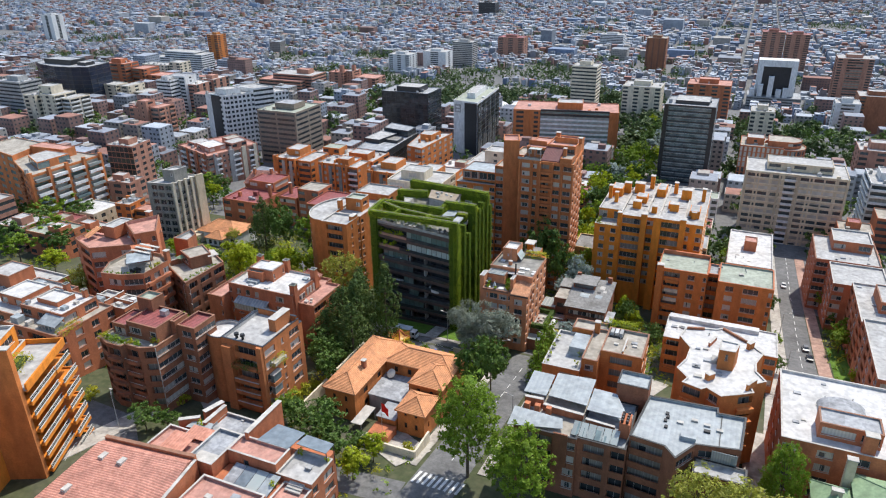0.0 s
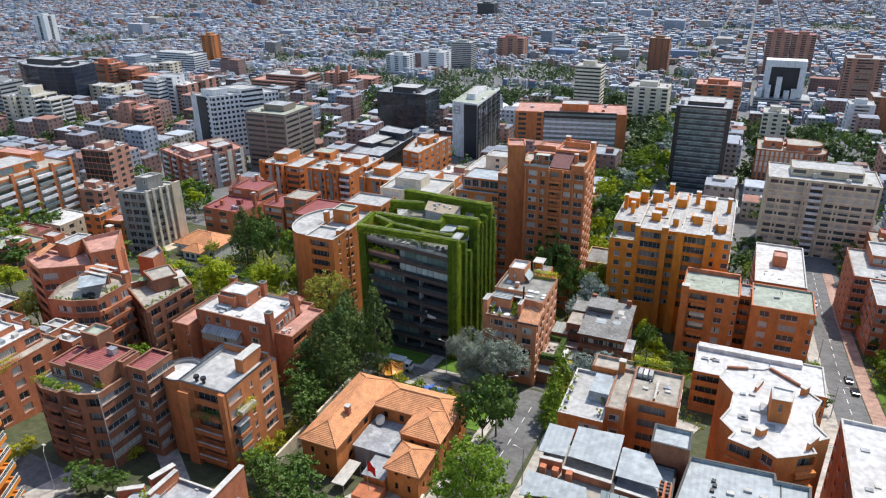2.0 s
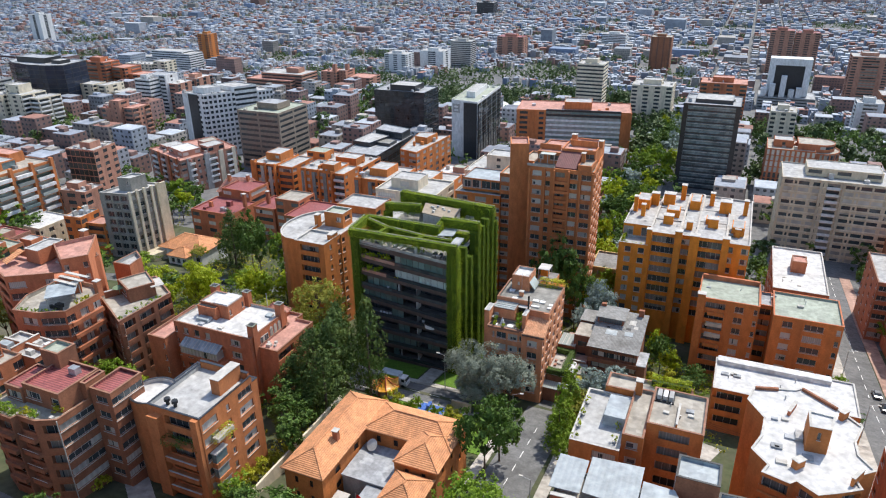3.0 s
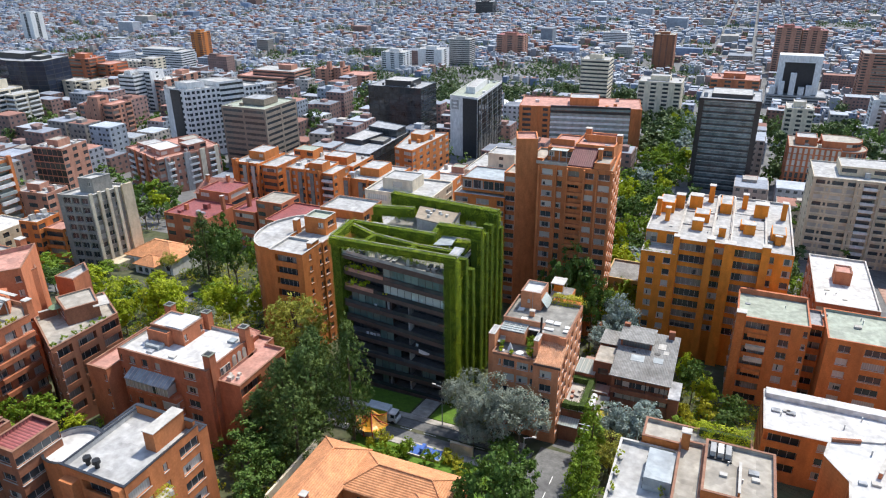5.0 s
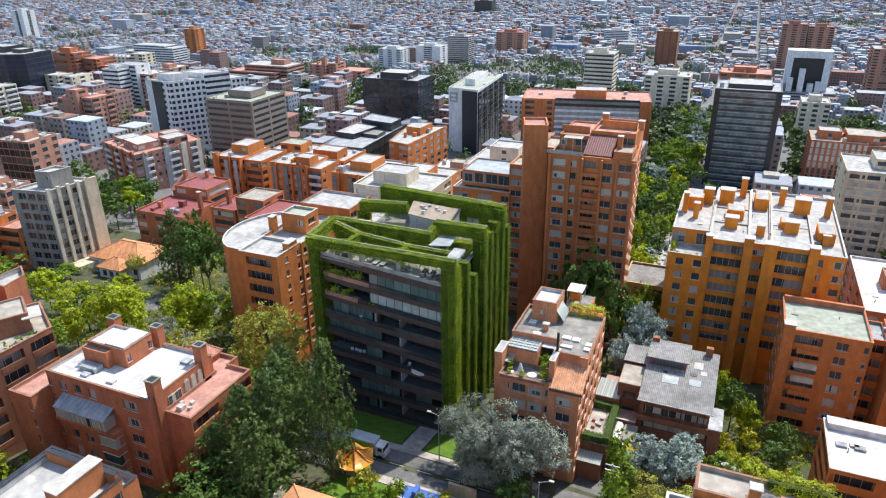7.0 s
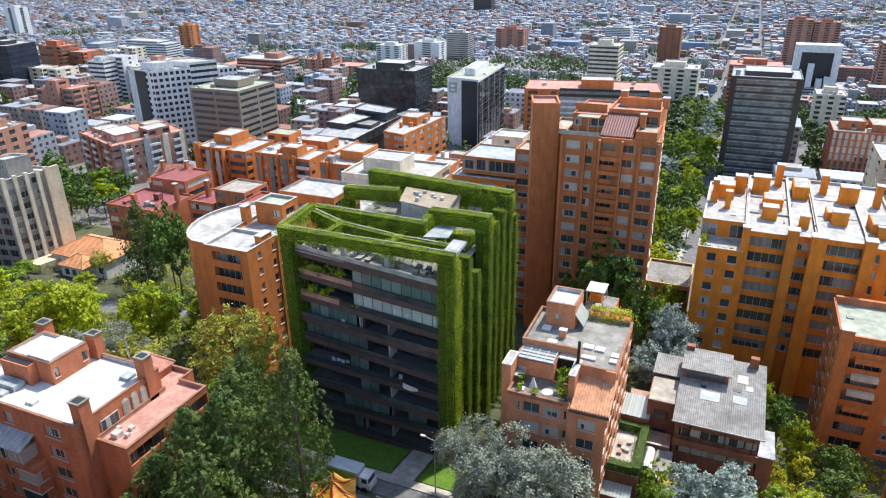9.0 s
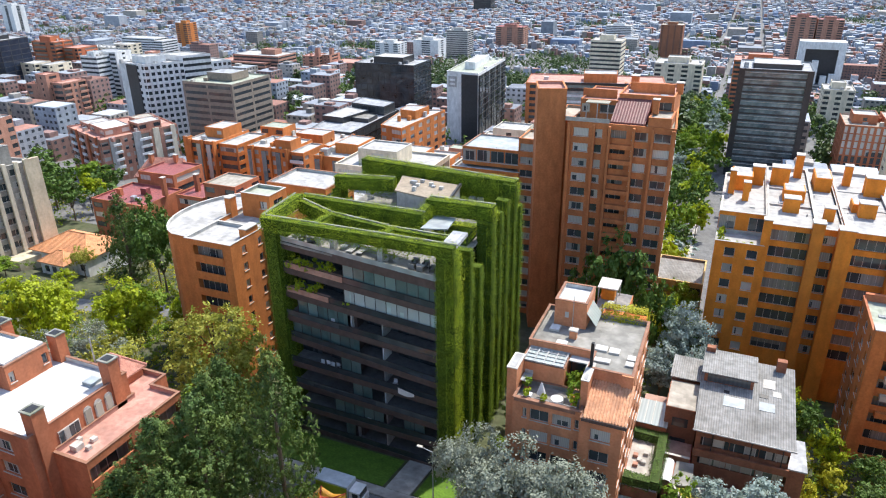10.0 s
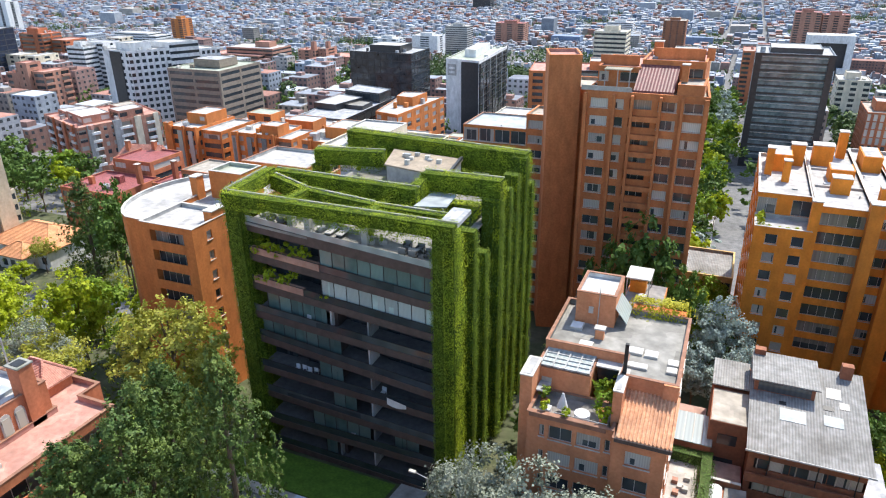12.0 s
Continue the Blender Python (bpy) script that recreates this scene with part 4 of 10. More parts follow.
for x, y, rad in ((-92.0, 166.0, 0.8), (-90.6, 167.6, 0.7), (-84.4, 165.6, 1.0), (-83.6, 166.8, 0.9), (-78.2, 165.4, 0.8), (-77.0, 166.0, 0.9), (-87.2, 168.0, 0.7)):
    bs = part("terrace_planter", Geo().tube((x, y, deck_z(x) - 0.05), (x, y, deck_z(x) + 0.5), 0.45, 0.5, 10), GREY, green_block)
    lv = new("shrub", quads_mesh("shrub", lobes_leaves([(x, y, deck_z(x) + 0.5 + rad * 0.8, rad, 1.2), (x + 0.4, y + 0.3, deck_z(x) + 0.8 + rad, rad * 0.6, 1.1)], 420, 0.2, 0.4) - np.array(world_of(bs)), LEAF_WALL_SHADE))
    lv.parent = bs
bed = part("roof_garden_bed", Geo().box(-75.2, 174.6, DECK - 1.0, -70.4, 179.4, DECK + 0.6), SOIL, green_block)
foliage_on(box_faces(-75.2, 174.6, DECK, -70.4, 179.4, DECK + 0.6), 70, 0.26, "leaves", LEAF_WALL, bed)
for k in (1, 2):
    z = DECK - 0.3 - FH * k
    low = part("planter", band(k - 1, -0.08, 0.5, z + 0.15, z + 0.95, 0.02, 0.4 if k == 1 else 0.3), SALMON, green_block, "salmon planter along the balcony")
    lobes = [(-92.2 + i * 0.85, 163.5 + 0.5 * (i % 2), z + 1.6 + 0.3 * ((i * 7) % 3), 0.55 + 0.15 * ((i * 5) % 3), 1.15) for i in range(9 if k == 1 else 6)] + ([(-83.2, 163.5, z + 0.9, 0.6, 1.3)] if k == 2 else [])
    lp = new("planter_shrubs", quads_mesh("planter_shrubs", lobes_leaves(lobes, 1700, 0.24, 0.4) - np.array(world_of(green_block)), LEAF_LIME))
    lp.parent = green_block

# ---- houses round it ----
NEAR = "brick apartment houses"
S, E_, N_, W_ = 0, 1, 2, 3
TAKEN = []


def house(*args, **kw):
    b = building(*args, **kw)
    for blk in args[2]:
        TAKEN.append((min(p[0] for p in blk[0]), min(p[1] for p in blk[0]), max(p[0] for p in blk[0]), max(p[1] for p in blk[0])))
    return b


TAKEN += [(-96, 162, -67, 193), (-80, 100, -49, 130), (-48, 30, -36, 165), (22, 140, 33, 420), (-62, 255, -44, 760), (-95, 145, -48, 156), (-165, 145, -128, 182)]

# curved orange brick block
h = house("curved_brick_building", "orange brick apartment block with a rounded corner and white roof", [
    (rect(-117.6, 170.8, -108.4, 179), 21.6, {S: ".B.", E_: ".n.n"}),
    (rect(-118.2, 179, -108.2, 195), 21.2, {E_: "n.w.n"}),
    ([(-117.8, 171.6), (-118.1, 194.6)] + [(-118.2 - 9.2 * math.cos(radians(a)), 182.8 + 11.6 * math.sin(radians(a))) for a in range(72, -79, -12)], 21.4, {11: ".w.", 12: ".w.", 9: ".w."}),
    (rect(-116.6, 184.5, -110.6, 189.5), 25.0, {S: ".n", E_: "n"}, ROOF_GREEN, 20.3),
    (rect(-119, 195.05, -106, 205), 23.4, {E_: "w.w"}, None)], BRICK, ROOF_WHITE, NEAR)
chimney(h, -118.3, 183.6, 20.5, 24.2, 1.2, 1.6, BRICK)
chimney(h, -109.2, 176.5, 20.5, 22.6, 1.4, 3.0, BRICK)

# tall brick tower
h = house("brick_tower", "tall red-orange brick apartment tower with stair shaft", [
    ([(-66.6, 216.6), (-47.9, 216.6), (-49.6, 238), (-66.6, 238)], 34.6, {S: ",W,w,b,W,W,", E_: "w.w.w.w", W_: ".w"}),
    (rect(-71.6, 225.2, -66.6, 236), 33.4, {S: ".v..."}),
    ([(-74.2, 221.9), (-69.0, 223.6), (-71.6, 231.2), (-76.8, 229.5)], 39.0, {}, ROOF_PINK),
    (rect(-80, 229.6, -74, 238), 27.0, {S: "w."}),
    (rect(-66.0, 222.4, -59.2, 236), 37.6, {S: "w.W", W_: "g.g"}, ROOF_PINK, 34.0), (rect(-59.2, 223.6, -49.4, 236.8), 38.7, {S: "w.w"}, ROOF_PINK, 34.0),
    (rect(-52.8, 216.9, -48.9, 223.5), 36.2, {S: ""}, None, 34.5)], BRICK_TOWER, ROOF_TAN, NEAR, fh=2.85, coping=BRICK_TOWER)
rs = Geo()
rs.poly([(-59.4, 217.4, 34.9), (-53.3, 217.4, 34.9), (-53.3, 223.6, 38.0), (-59.4, 223.6, 38.0)])
rs.poly([(-59.4, 223.6, 34.4), (-53.3, 223.6, 34.4), (-53.3, 217.4, 34.4), (-59.4, 217.4, 34.4)])
rs.poly([(-59.4, 217.4, 34.4), (-53.3, 217.4, 34.4), (-53.3, 217.4, 34.9), (-59.4, 217.4, 34.9)])
rs.poly([(-59.4, 223.6, 34.4), (-59.4, 217.4, 34.4), (-59.4, 217.4, 34.9), (-59.4, 223.6, 38.0)])
rs.poly([(-53.3, 217.4, 34.4), (-53.3, 223.6, 34.4), (-53.3, 223.6, 38.0), (-53.3, 217.4, 34.9)])
part("sloping_roof", rs, lined(mat("maroon_sheet_roof", (0.15, 0.05, 0.048), (0.2, 0.068, 0.062), 0.55, 2.0, 0.3, 0.1), 0, 0.5, 0.03, 0.2), h, "sloping red sheet roof")
part("canopy", Geo().box(-64.6, 220.0, 37.4, -60.4, 223.0, 37.55), GLASS_PALE, h, "glazed terrace canopy")
for x in (-64.5, -62.5, -60.6):
    part("canopy_post", Geo().box(x, 220.1, 34.0, x + 0.15, 220.25, 37.4), GREY, h)
part("terrace_wall", Geo().box(-66.4, 226.0, 37.0, -60.0, 226.3, 38.9), BRICK_TOWER, h)
part("terrace_wall", Geo().box(-58.0, 229.0, 38.0, -50.0, 229.3, 40.0), BRICK_TOWER, h)
part("terrace_rail", Geo().box(-67.4, 216.65, 34.65, -59.5, 216.72, 35.4), METAL, h)
chimney(h, -52.2, 221, 36.4, 38.6, 1.0, 1.2, BRICK_TOWER)
chimney(h, -49.2, 230, 38.5, 40.2, 1.2, 1.6, BRICK_TOWER)
chimney(h, -58.0, 234, 38.5, 40.4, 1.4, 1.4, BRICK_TOWER)
for x, w, y in ((-66.8, 0.55, 216.0), (-62.25, 0.45, 215.9), (-59.4, 0.4, 215.6), (-55.15, 0.4, 215.6), (-51.9, 0.4, 215.9), (-48.6, 0.6, 216.0)):
    part("brick_rib", Geo().box(x, y, -14, x + w, 216.58, 34.3), BRICK_TOWER, h)
for k in range(15):
    part("bay_sill", Geo().box(-59.0, 215.75, 31.2 - 2.85 * k - 0.85, -55.1, 216.57, 31.2 - 2.85 * k - 0.05), BRICK_TOWER, h)
vents(h, -58, 225, -50, 236, 38.2, 6, 12)
h = house("brown_brick_building", "brown brick apartment block with glazed penthouse terrace", [
    (rect(-95, 229, -79.6, 246), 19.6, {S: "W.W.w", E_: "w.w"}), (rect(-93.4, 231.4, -80.4, 243), 23.6, {S: "gggg", E_: "ggg"}, ZINC, 19.6)], BRICK, ROOF_WHITE, NEAR)
vents(h, -92, 232, -82, 242, 22.9, 5, 2)

# golden brick block with many chimneys
h = house("golden_brick_building", "golden-orange brick apartment block with white roofs and chimneys", [
    (rect(-39, 213, -31.2, 219), 13.6, {S: ".w.w,", W_: ".w", E_: ""}),
    (rect(-39, 219, -31.2, 243), 17.0, {S: "g.g", W_: "w.w.w.w"}),
    (rect(-31.2, 214.6, -23.6, 250), 17.2, {S: "P"}), (rect(-23.6, 215.6, -19.4, 252), 17.0, {S: "w"}),
    (rect(-19.4, 214.6, -11.6, 250), 17.4, {S: "P"}), (rect(-11.6, 215.2, -5.6, 252), 16.6, {S: "w.w", E_: "w.w.w"})], BRICK_GOLD, ROOF_WHITE, NEAR, low=1, coping=COPING, base=-22)
for x, y, z1, sx, sy in ((-37.6, 231, 21.2, 1.1, 1.6), (-35.0, 228, 20.0, 1.1, 1.4), (-31.2, 213.9, 18.2, 1.3, 1.5), (-23.6, 214.3, 18.6, 1.8, 2.0), (-19.4, 214.3, 18.0, 2.4, 2.2), (-11.6, 214.2, 18.4, 1.8, 2.0), (-29, 240, 20.2, 3.2, 2.6), (-25.5, 246, 21.4, 1.4, 1.8), (-17, 243, 20.8, 1.3, 1.6), (-13, 238, 20.4, 3.2, 2.6), (-7.5, 240, 20.6, 1.2, 1.6), (-33, 239, 20.2, 2.2, 2.0), (-27.4, 224, 19.2, 2.6, 2.2), (-15.5, 225, 19.4, 2.6, 2.2), (-21.5, 222, 18.8, 1.6, 1.8), (-9, 222, 18.4, 1.4, 1.6)):
    chimney(h, x, y, -15 if y < 215 else 16.4, z1, sx, sy, BRICK_GOLD)
for x, y0, y1 in ((-31.2, 216, 249), (-23.6, 217, 250), (-19.4, 217, 250), (-11.6, 217, 250)):
    part("roof_wall", Geo().box(x - 0.25, y0, 16.3, x + 0.25, y1, 17.05), ROOF_WHITE, h)
for y in (226.0, 236.0):
    part("roof_wall", Geo().box(-31.0, y, 16.3, -23.9, y + 0.4, 17.0), ROOF_WHITE, h)
    part("roof_wall", Geo().box(-19.2, y + 2, 16.3, -11.9, y + 2.4, 17.0), ROOF_WHITE, h)
terrace_plants = [(-38.2, 213.9 + i * 1.15, 13.6 + 0.15 * (i % 3), 0.55 + 0.2 * (i % 2), 1.3) for i in range(5)] + [(-37.0 + i * 1.3, 213.7, 13.4, 0.45, 1.0) for i in range(4)]
pl = new("terrace_planting", quads_mesh("terrace_planting", lobes_leaves(terrace_plants, 1500, 0.26, 0.4) - np.array(world_of(h)), LEAF_LIME))
pl.parent = h
vents(h, -30, 220, -8, 240, 16.5, 10, 4)
for x0, y0, x1, y1, z1 in ((-37.8, 233.5, -34.0, 240.0, 19.4), (-28.6, 229.0, -25.0, 233.4, 18.9), (-22.9, 238.0, -20.0, 245.0, 19.2), (-10.6, 222.0, -7.4, 228.0, 18.6), (-17.6, 226.4, -14.4, 230.0, 18.4)):
    rr = part("roof_room", Geo().box(x0, y0, 16.2, x1, y1, z1), BRICK_GOLD, h)
    part("roof_cap", Geo().box(x0 + 0.2, y0 + 0.2, z1 - 0.1, x1 - 0.2, y1 - 0.2, z1 + 0.06), ROOF_WHITE, rr)
vents(h, -38, 221, -32, 240, 16.3, 5, 9)
h.location.z += 3.2
h = house("ochre_house", "ochre-rendered house with pale sheet roof", [(rect(-50, 233, -40, 246), -1.5, {S: ".nn.w"})], mat("ochre_render", (0.5, 0.34, 0.13), (0.58, 0.4, 0.17), 0.85), SHEET, NEAR, category="house")

# salmon brick block beside the planted one
h = house("terraced_brick_building", "salmon brick apartment block with roof terrace and pergola", [
    ([(-53.4, 166.6), (-50.6, 166.6), (-50.6, 163.0), (-45.3, 163.0), (-45.3, 176.6), (-58.8, 176.6), (-58.8, 166.6)], 18.4, {3: "w.w.w.w", 5: ".n.n"}, ROOF_SLATE),
    (rect(-58.8, 163.2, -53.4, 166.6), 17.3, {W_: "n"}, DECKING),
    (rect(-58.4, 158.9, -50.2, 163.2), 14.9, {S: ".nWWn", W_: "w"}, DECKING),
    (rect(-50.2, 158.3, -45.4, 163.0), 14.6, {S: ".W.", E_: "w.w"}, DECKING),
    (rect(-57.1, 172.4, -52.9, 177.8), 21.6, {}, ROOF_BRIGHT, 17.5)], BRICK_SALMON, DECKING, NEAR)
sheet(h, "tile_roof", [(-49.9, 158.0), (-45.0, 158.0), (-45.0, 163.3), (-49.9, 163.3)], (15.0, 15.0, 17.0, 17.0), TILE_RIB, 0.2, "orange clay tile lean-to roof with pale rolls")
for i in range(14):
    part("roll_tile", Geo().tube((-49.75 + i * 0.35, 158.0, 15.05), (-49.75 + i * 0.35, 163.2, 17.02), 0.1, 0.1, 6), TILE_RIB, h)
part("eaves_board", Geo().box(-50.0, 157.86, 14.55, -44.95, 158.0, 14.95), BROWN, h)
part("tile_end_wall", Geo().box(-46.6, 162.7, 14.6, -45.25, 163.3, 18.42), BRICK_SALMON, h)
# glazed pergola over the room behind the terrace
part("pergola_glass", Geo().box(-58.4, 163.3, 17.42, -53.6, 166.5, 17.46), GLASS_TEAL, h)
for i in range(5):
    part("pergola_beam", Geo().box(-58.5 + i * 1.2, 163.2, 17.4, -58.36 + i * 1.2, 166.6, 17.6), GREY, h)
for i in range(5):
    part("pergola_rail", Geo().box(-58.5, 163.2 + i * 0.82, 17.41, -53.5, 163.3 + i * 0.82, 17.58), GREY, h)
part("alcove_roof", Geo().box(-53.3, 165.3, 17.2, -50.7, 166.58, 17.35), ROOF_BRIGHT, h)
part("alcove_door", Geo().box(-53.2, 165.9, 14.4, -50.8, 166.0, 17.1), GLASS_DARK, h)
part("wall_panel", Geo().box(-58.2, 163.1, 15.3, -57.2, 163.2, 16.2), COPING, h)
part("terrace_awning", Geo().box(-58.3, 161.4, 15.6, -57.2, 163.1, 15.75), ZINC, h)
for x0, x1, y0, y1, z in ((-59.6, -58.4, 160.2, 163.6, 17.9), (-50.75, -49.9, 160.2, 164.2, 18.3)):
    pr = part("pier", Geo().box(x0, y0, -8, x1, y1, z), BRICK_SALMON, h)
    part("coping", Geo().box(x0 - 0.06, y0 - 0.06, z, x1 + 0.06, y1 + 0.06, z + 0.12), COPING, pr)
    part("cap_recess", Geo().box(x0 + 0.2, y0 + 0.2, z + 0.1, x1 - 0.2, y1 - 0.2, z + 0.16), GREY, pr)
part("terrace_table", Geo().tube((-53.4, 160.2, 14.35), (-53.4, 160.2, 15.1), 0.75, 0.75, 14), WHITE, h, "round table under a white cloth")
part("terrace_seat", Geo().box(-57.3, 159.6, 14.35, -56.4, 160.4, 15.0), WHITE, h)
part("planter", Geo().box(-58.2, 158.75, 14.5, -50.9, 159.3, 15.0), COPING_BRICK, h)
part("terrace_rail", Geo().tube((-55.8, 158.8, 15.5), (-50.8, 158.8, 15.5), 0.04, 0.04, 6), COPING, h)
part("roof_room", Geo().box(-53.0, 177.9, -8, -48.6, 184.4, 17.9), BRICK, h)
part("roof_room_canopy", Geo().box(-53.1, 180.4, 20.2, -50.3, 183.8, 20.35), COPING, h)
for x in (-53.0, -50.5):
    for y in (180.5, 183.6):
        part("canopy_post", Geo().box(x, y, 17.9, x + 0.12, y + 0.12, 20.2), GREY, h)
part("canopy_store", Geo().box(-52.7, 181.6, 17.9, -50.9, 183.4, 19.4), BRICK_GOLD, h)
part("water_tank", Geo().tube((-50.9, 178.9, 17.9), (-50.9, 178.9, 19.1), 0.55, 0.45, 12), METAL, h)
sheet(h, "stair_glazing", [(-52.9, 172.6), (-51.6, 172.6), (-51.6, 176.6), (-52.9, 176.6)], (20.2, 18.5, 18.5, 20.2), GLASS_TEAL, 0.1, "sloping glass over the stair")
part("stair_window", Geo().box(-55.7, 172.32, 19.2, -55.2, 172.4, 20.0), COPING, h)
part("mast", Geo().tube((-54.6, 172.2, 17.9), (-54.6, 172.2, 22.6), 0.05, 0.04, 6), METAL, h)
chimney(h, -50.3, 163.4, 18.2, 21.6, 0.35, 0.35, BLACK, False)
chimney(h, -53.9, 169.8, 17.8, 19.0, 0.9, 0.7, BRICK_SALMON)
for x, y, w, d in ((-56.6, 171.3, 1.3, 1.5), (-54.9, 167.9, 1.4, 1.0), (-50.0, 168.4, 1.5, 1.2), (-48.4, 168.3, 1.3, 1.2), (-49.6, 165.7, 2.3, 0.9), (-46.2, 167.4, 1.0, 1.1), (-46.2, 166.0, 1.0, 1.0)):
    rl = part("rooflight", Geo().box(x - w / 2, y - d / 2, 17.8, x + w / 2, y + d / 2, 18.1), COPING, h)
    part("pane", Geo().box(x - w / 2 + 0.08, y - d / 2 + 0.08, 18.1, x + w / 2 - 0.08, y + d / 2 - 0.08, 18.14), WHITE, rl)
part("patio_base", Geo().box(-45.3, 162.6, -6, -41.0, 173.2, 2.9), BRICK_DARK, h)
part("patio_floor", Geo().box(-45.2, 162.7, 2.9, -41.1, 173.1, 2.96), PAVING, h, "pale stone patio")
part("conservatory", Geo().box(-45.3, 173.3, -7, -41.3, 178.6, 4.7), BRICK_RED, h)
cro = part("conservatory_roof", Geo().box(-45.35, 173.1, 4.9, -41.2, 178.7, 5.0), GLASS_TEAL, h, "pale glazed conservatory roof")
for i in range(5):
    part("glazing_bar", Geo().box(-45.3 + i * 0.98, 173.1, 5.0, -45.2 + i * 0.98, 178.7, 5.08), COPING, cro)
part("yard_floor", Geo().box(-45.3, 178.8, -7, -42.0, 186.0, 1.0), PAVING_RED, h)
lean = part("glass_lean_to", Geo().box(-45.9, 160.6, -6, -41.6, 162.5, 0.9), BRICK_DARK, h)
sheet(lean, "lean_to_roof", [(-46.0, 160.2), (-41.6, 160.2), (-41.6, 162.5), (-46.0, 162.5)], (0.9, 0.9, 1.4, 1.4), GLASS_TEAL, 0.1, "weathered glass lean-to roof")
part("roof_room_floor", Geo().box(-52.9, 178.0, 17.9, -48.7, 184.3, 17.96), DECKING, h)
hg = part("patio_hedge", Geo().box(-42.0, 163.0, 2.9, -41.0, 173.0, 4.2).box(-45.2, 162.8, 2.9, -42.05, 163.9, 4.1).box(-45.2, 172.0, 2.9, -42.05, 173.0, 4.1), SOIL, h)
foliage_on(box_faces(-42.0, 163.0, 2.9, -41.0, 173.0, 4.2) + box_faces(-45.2, 162.8, 2.9, -42.05, 163.9, 4.1) + box_faces(-45.2, 172.0, 2.9, -42.05, 173.0, 4.1), 60, 0.2, "leaves", LEAF_DARK, hg)
for x, y in ((-44.2, 166.6), (-43.3, 167.4), (-44.4, 168.4), (-43.2, 169.2), (-43.8, 167.6)):
    part("patio_seat", Geo().box(x - 0.3, y - 0.3, 2.96, x + 0.3, y + 0.3, 3.4), BRICK_HAZED if x < -44 else COPING, h)
TAKEN.append((-60, 150, -40, 178))

# low house with corrugated roof
h = thing("corrugated_roof_house", (-33, 178, ground_z(178)), "brown brick house under a pale corrugated roof", "house", NEAR)
TAKEN.append((-43, 160, -24, 188))
hw = Geo()
facade(hw, (-37.6, 171.8), (-26.6, 171.8), -9, 7.4, bays(".sss", 11.0, 0.6, 3.0, 2, 0))
facade(hw, (-26.6, 171.8), (-26.6, 185.6), -9, 7.6, bays(".n.n.", 13.8, 0.6, 3.0, 2, 0))
facade(hw, (-37.6, 185.6), (-37.6, 171.8), -9, 7.6, bays(".n.n.", 13.8, 0.6, 3.0, 2, 0))
part("wall", hw, BRICK_DARK, h)
# black box behind the openings, in place of the darkness of the rooms
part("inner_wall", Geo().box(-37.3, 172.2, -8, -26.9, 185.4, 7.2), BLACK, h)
for fz in (1.6, 4.6):
    for i in range(8):
        x = -36.6 + i * 1.24
        p = part("pane", Geo().box(x, 172.05, fz, x + 1.12, 172.1, fz + 1.35), GLASS if fz > 4 else GLASS_PALE, h)
        part("frame", Geo().box(x - 0.1, 171.9, fz, x, 172.12, fz + 1.35), FRAME, p)
rf = Geo()
RX0, RX1, RY0, RY1, RZ0, RZ1 = -38.0, -26.2, 170.9, 186.4, 7.5, 9.7
rf.poly([(RX0, RY0, RZ0), (RX1, RY0, RZ0), (RX1, RY1, RZ1), (RX0, RY1, RZ1)])
rf.poly([(RX0, RY1, RZ1 - 0.2), (RX1, RY1, RZ1 - 0.2), (RX1, RY0, RZ0 - 0.2), (RX0, RY0, RZ0 - 0.2)])
for a, b in (((RX0, RY0, RZ0), (RX1, RY0, RZ0)), ((RX1, RY0, RZ0), (RX1, RY1, RZ1)), ((RX1, RY1, RZ1), (RX0, RY1, RZ1)), ((RX0, RY1, RZ1), (RX0, RY0, RZ0))):
    rf.poly([(a[0], a[1], a[2] - 0.2), (b[0], b[1], b[2] - 0.2), b, a])
part("roof", rf, SHEET, h, "corrugated fibre sheet roof")


def roof_z(y):
    return RZ0 + (RZ1 - RZ0) * (y - RY0) / (RY1 - RY0)


dm = part("dormer", Geo().box(-37.6, 180.4, 8.4, -31.4, 184.6, 10.3), BRICK_DARK, h)
part("dormer_window", Geo().box(-37.2, 180.3, 9.0, -31.8, 180.38, 10.1), GLASS_DARK, dm)
sheet(dm, "dormer_roof", [(-38.0, 179.8), (-31.0, 179.8), (-31.0, 186.5), (-38.0, 186.5)], (10.6, 10.6, 10.5, 10.5), SHEET, 0.15)
for x, y, w, d, m in ((-33.6, 177.2, 2.6, 1.9, ZINC), (-29.6, 177.6, 1.9, 1.6, ZINC), (-29.4, 182.2, 1.5, 1.8, COPING), (-30.0, 179.6, 1.1, 0.7, BLACK), (-34.6, 179.0, 0.7, 0.5, BLACK), (-28.4, 180.4, 1.0, 1.1, COPING)):
    sheet(h, "skylight", [(x - w / 2, y - d / 2), (x + w / 2, y - d / 2), (x + w / 2, y + d / 2), (x - w / 2, y + d / 2)], (roof_z(y - d / 2) + 0.06,) * 2 + (roof_z(y + d / 2) + 0.06,) * 2, m, 0.1)
part("gutter", Geo().tube((-38.1, 170.85, 7.4), (-26.1, 170.85, 7.4), 0.11, 0.11, 6), COPING, h)
for x in (-35.6, -31.0, -27.4):
    part("downpipe", Geo().tube((x, 171.7, 3.4), (x, 171.7, 7.4), 0.06, 0.06, 6), BLACK, h)
part("annex", Geo().box(-41.8, 174.4, -9, -37.7, 187, 7.6), BRICK_DARK, h)
for fz in (1.6, 4.8):
    part("annex_window", Geo().box(-40.8, 174.3, fz, -38.8, 174.38, fz + 1.3), GLASS_DARK, h)
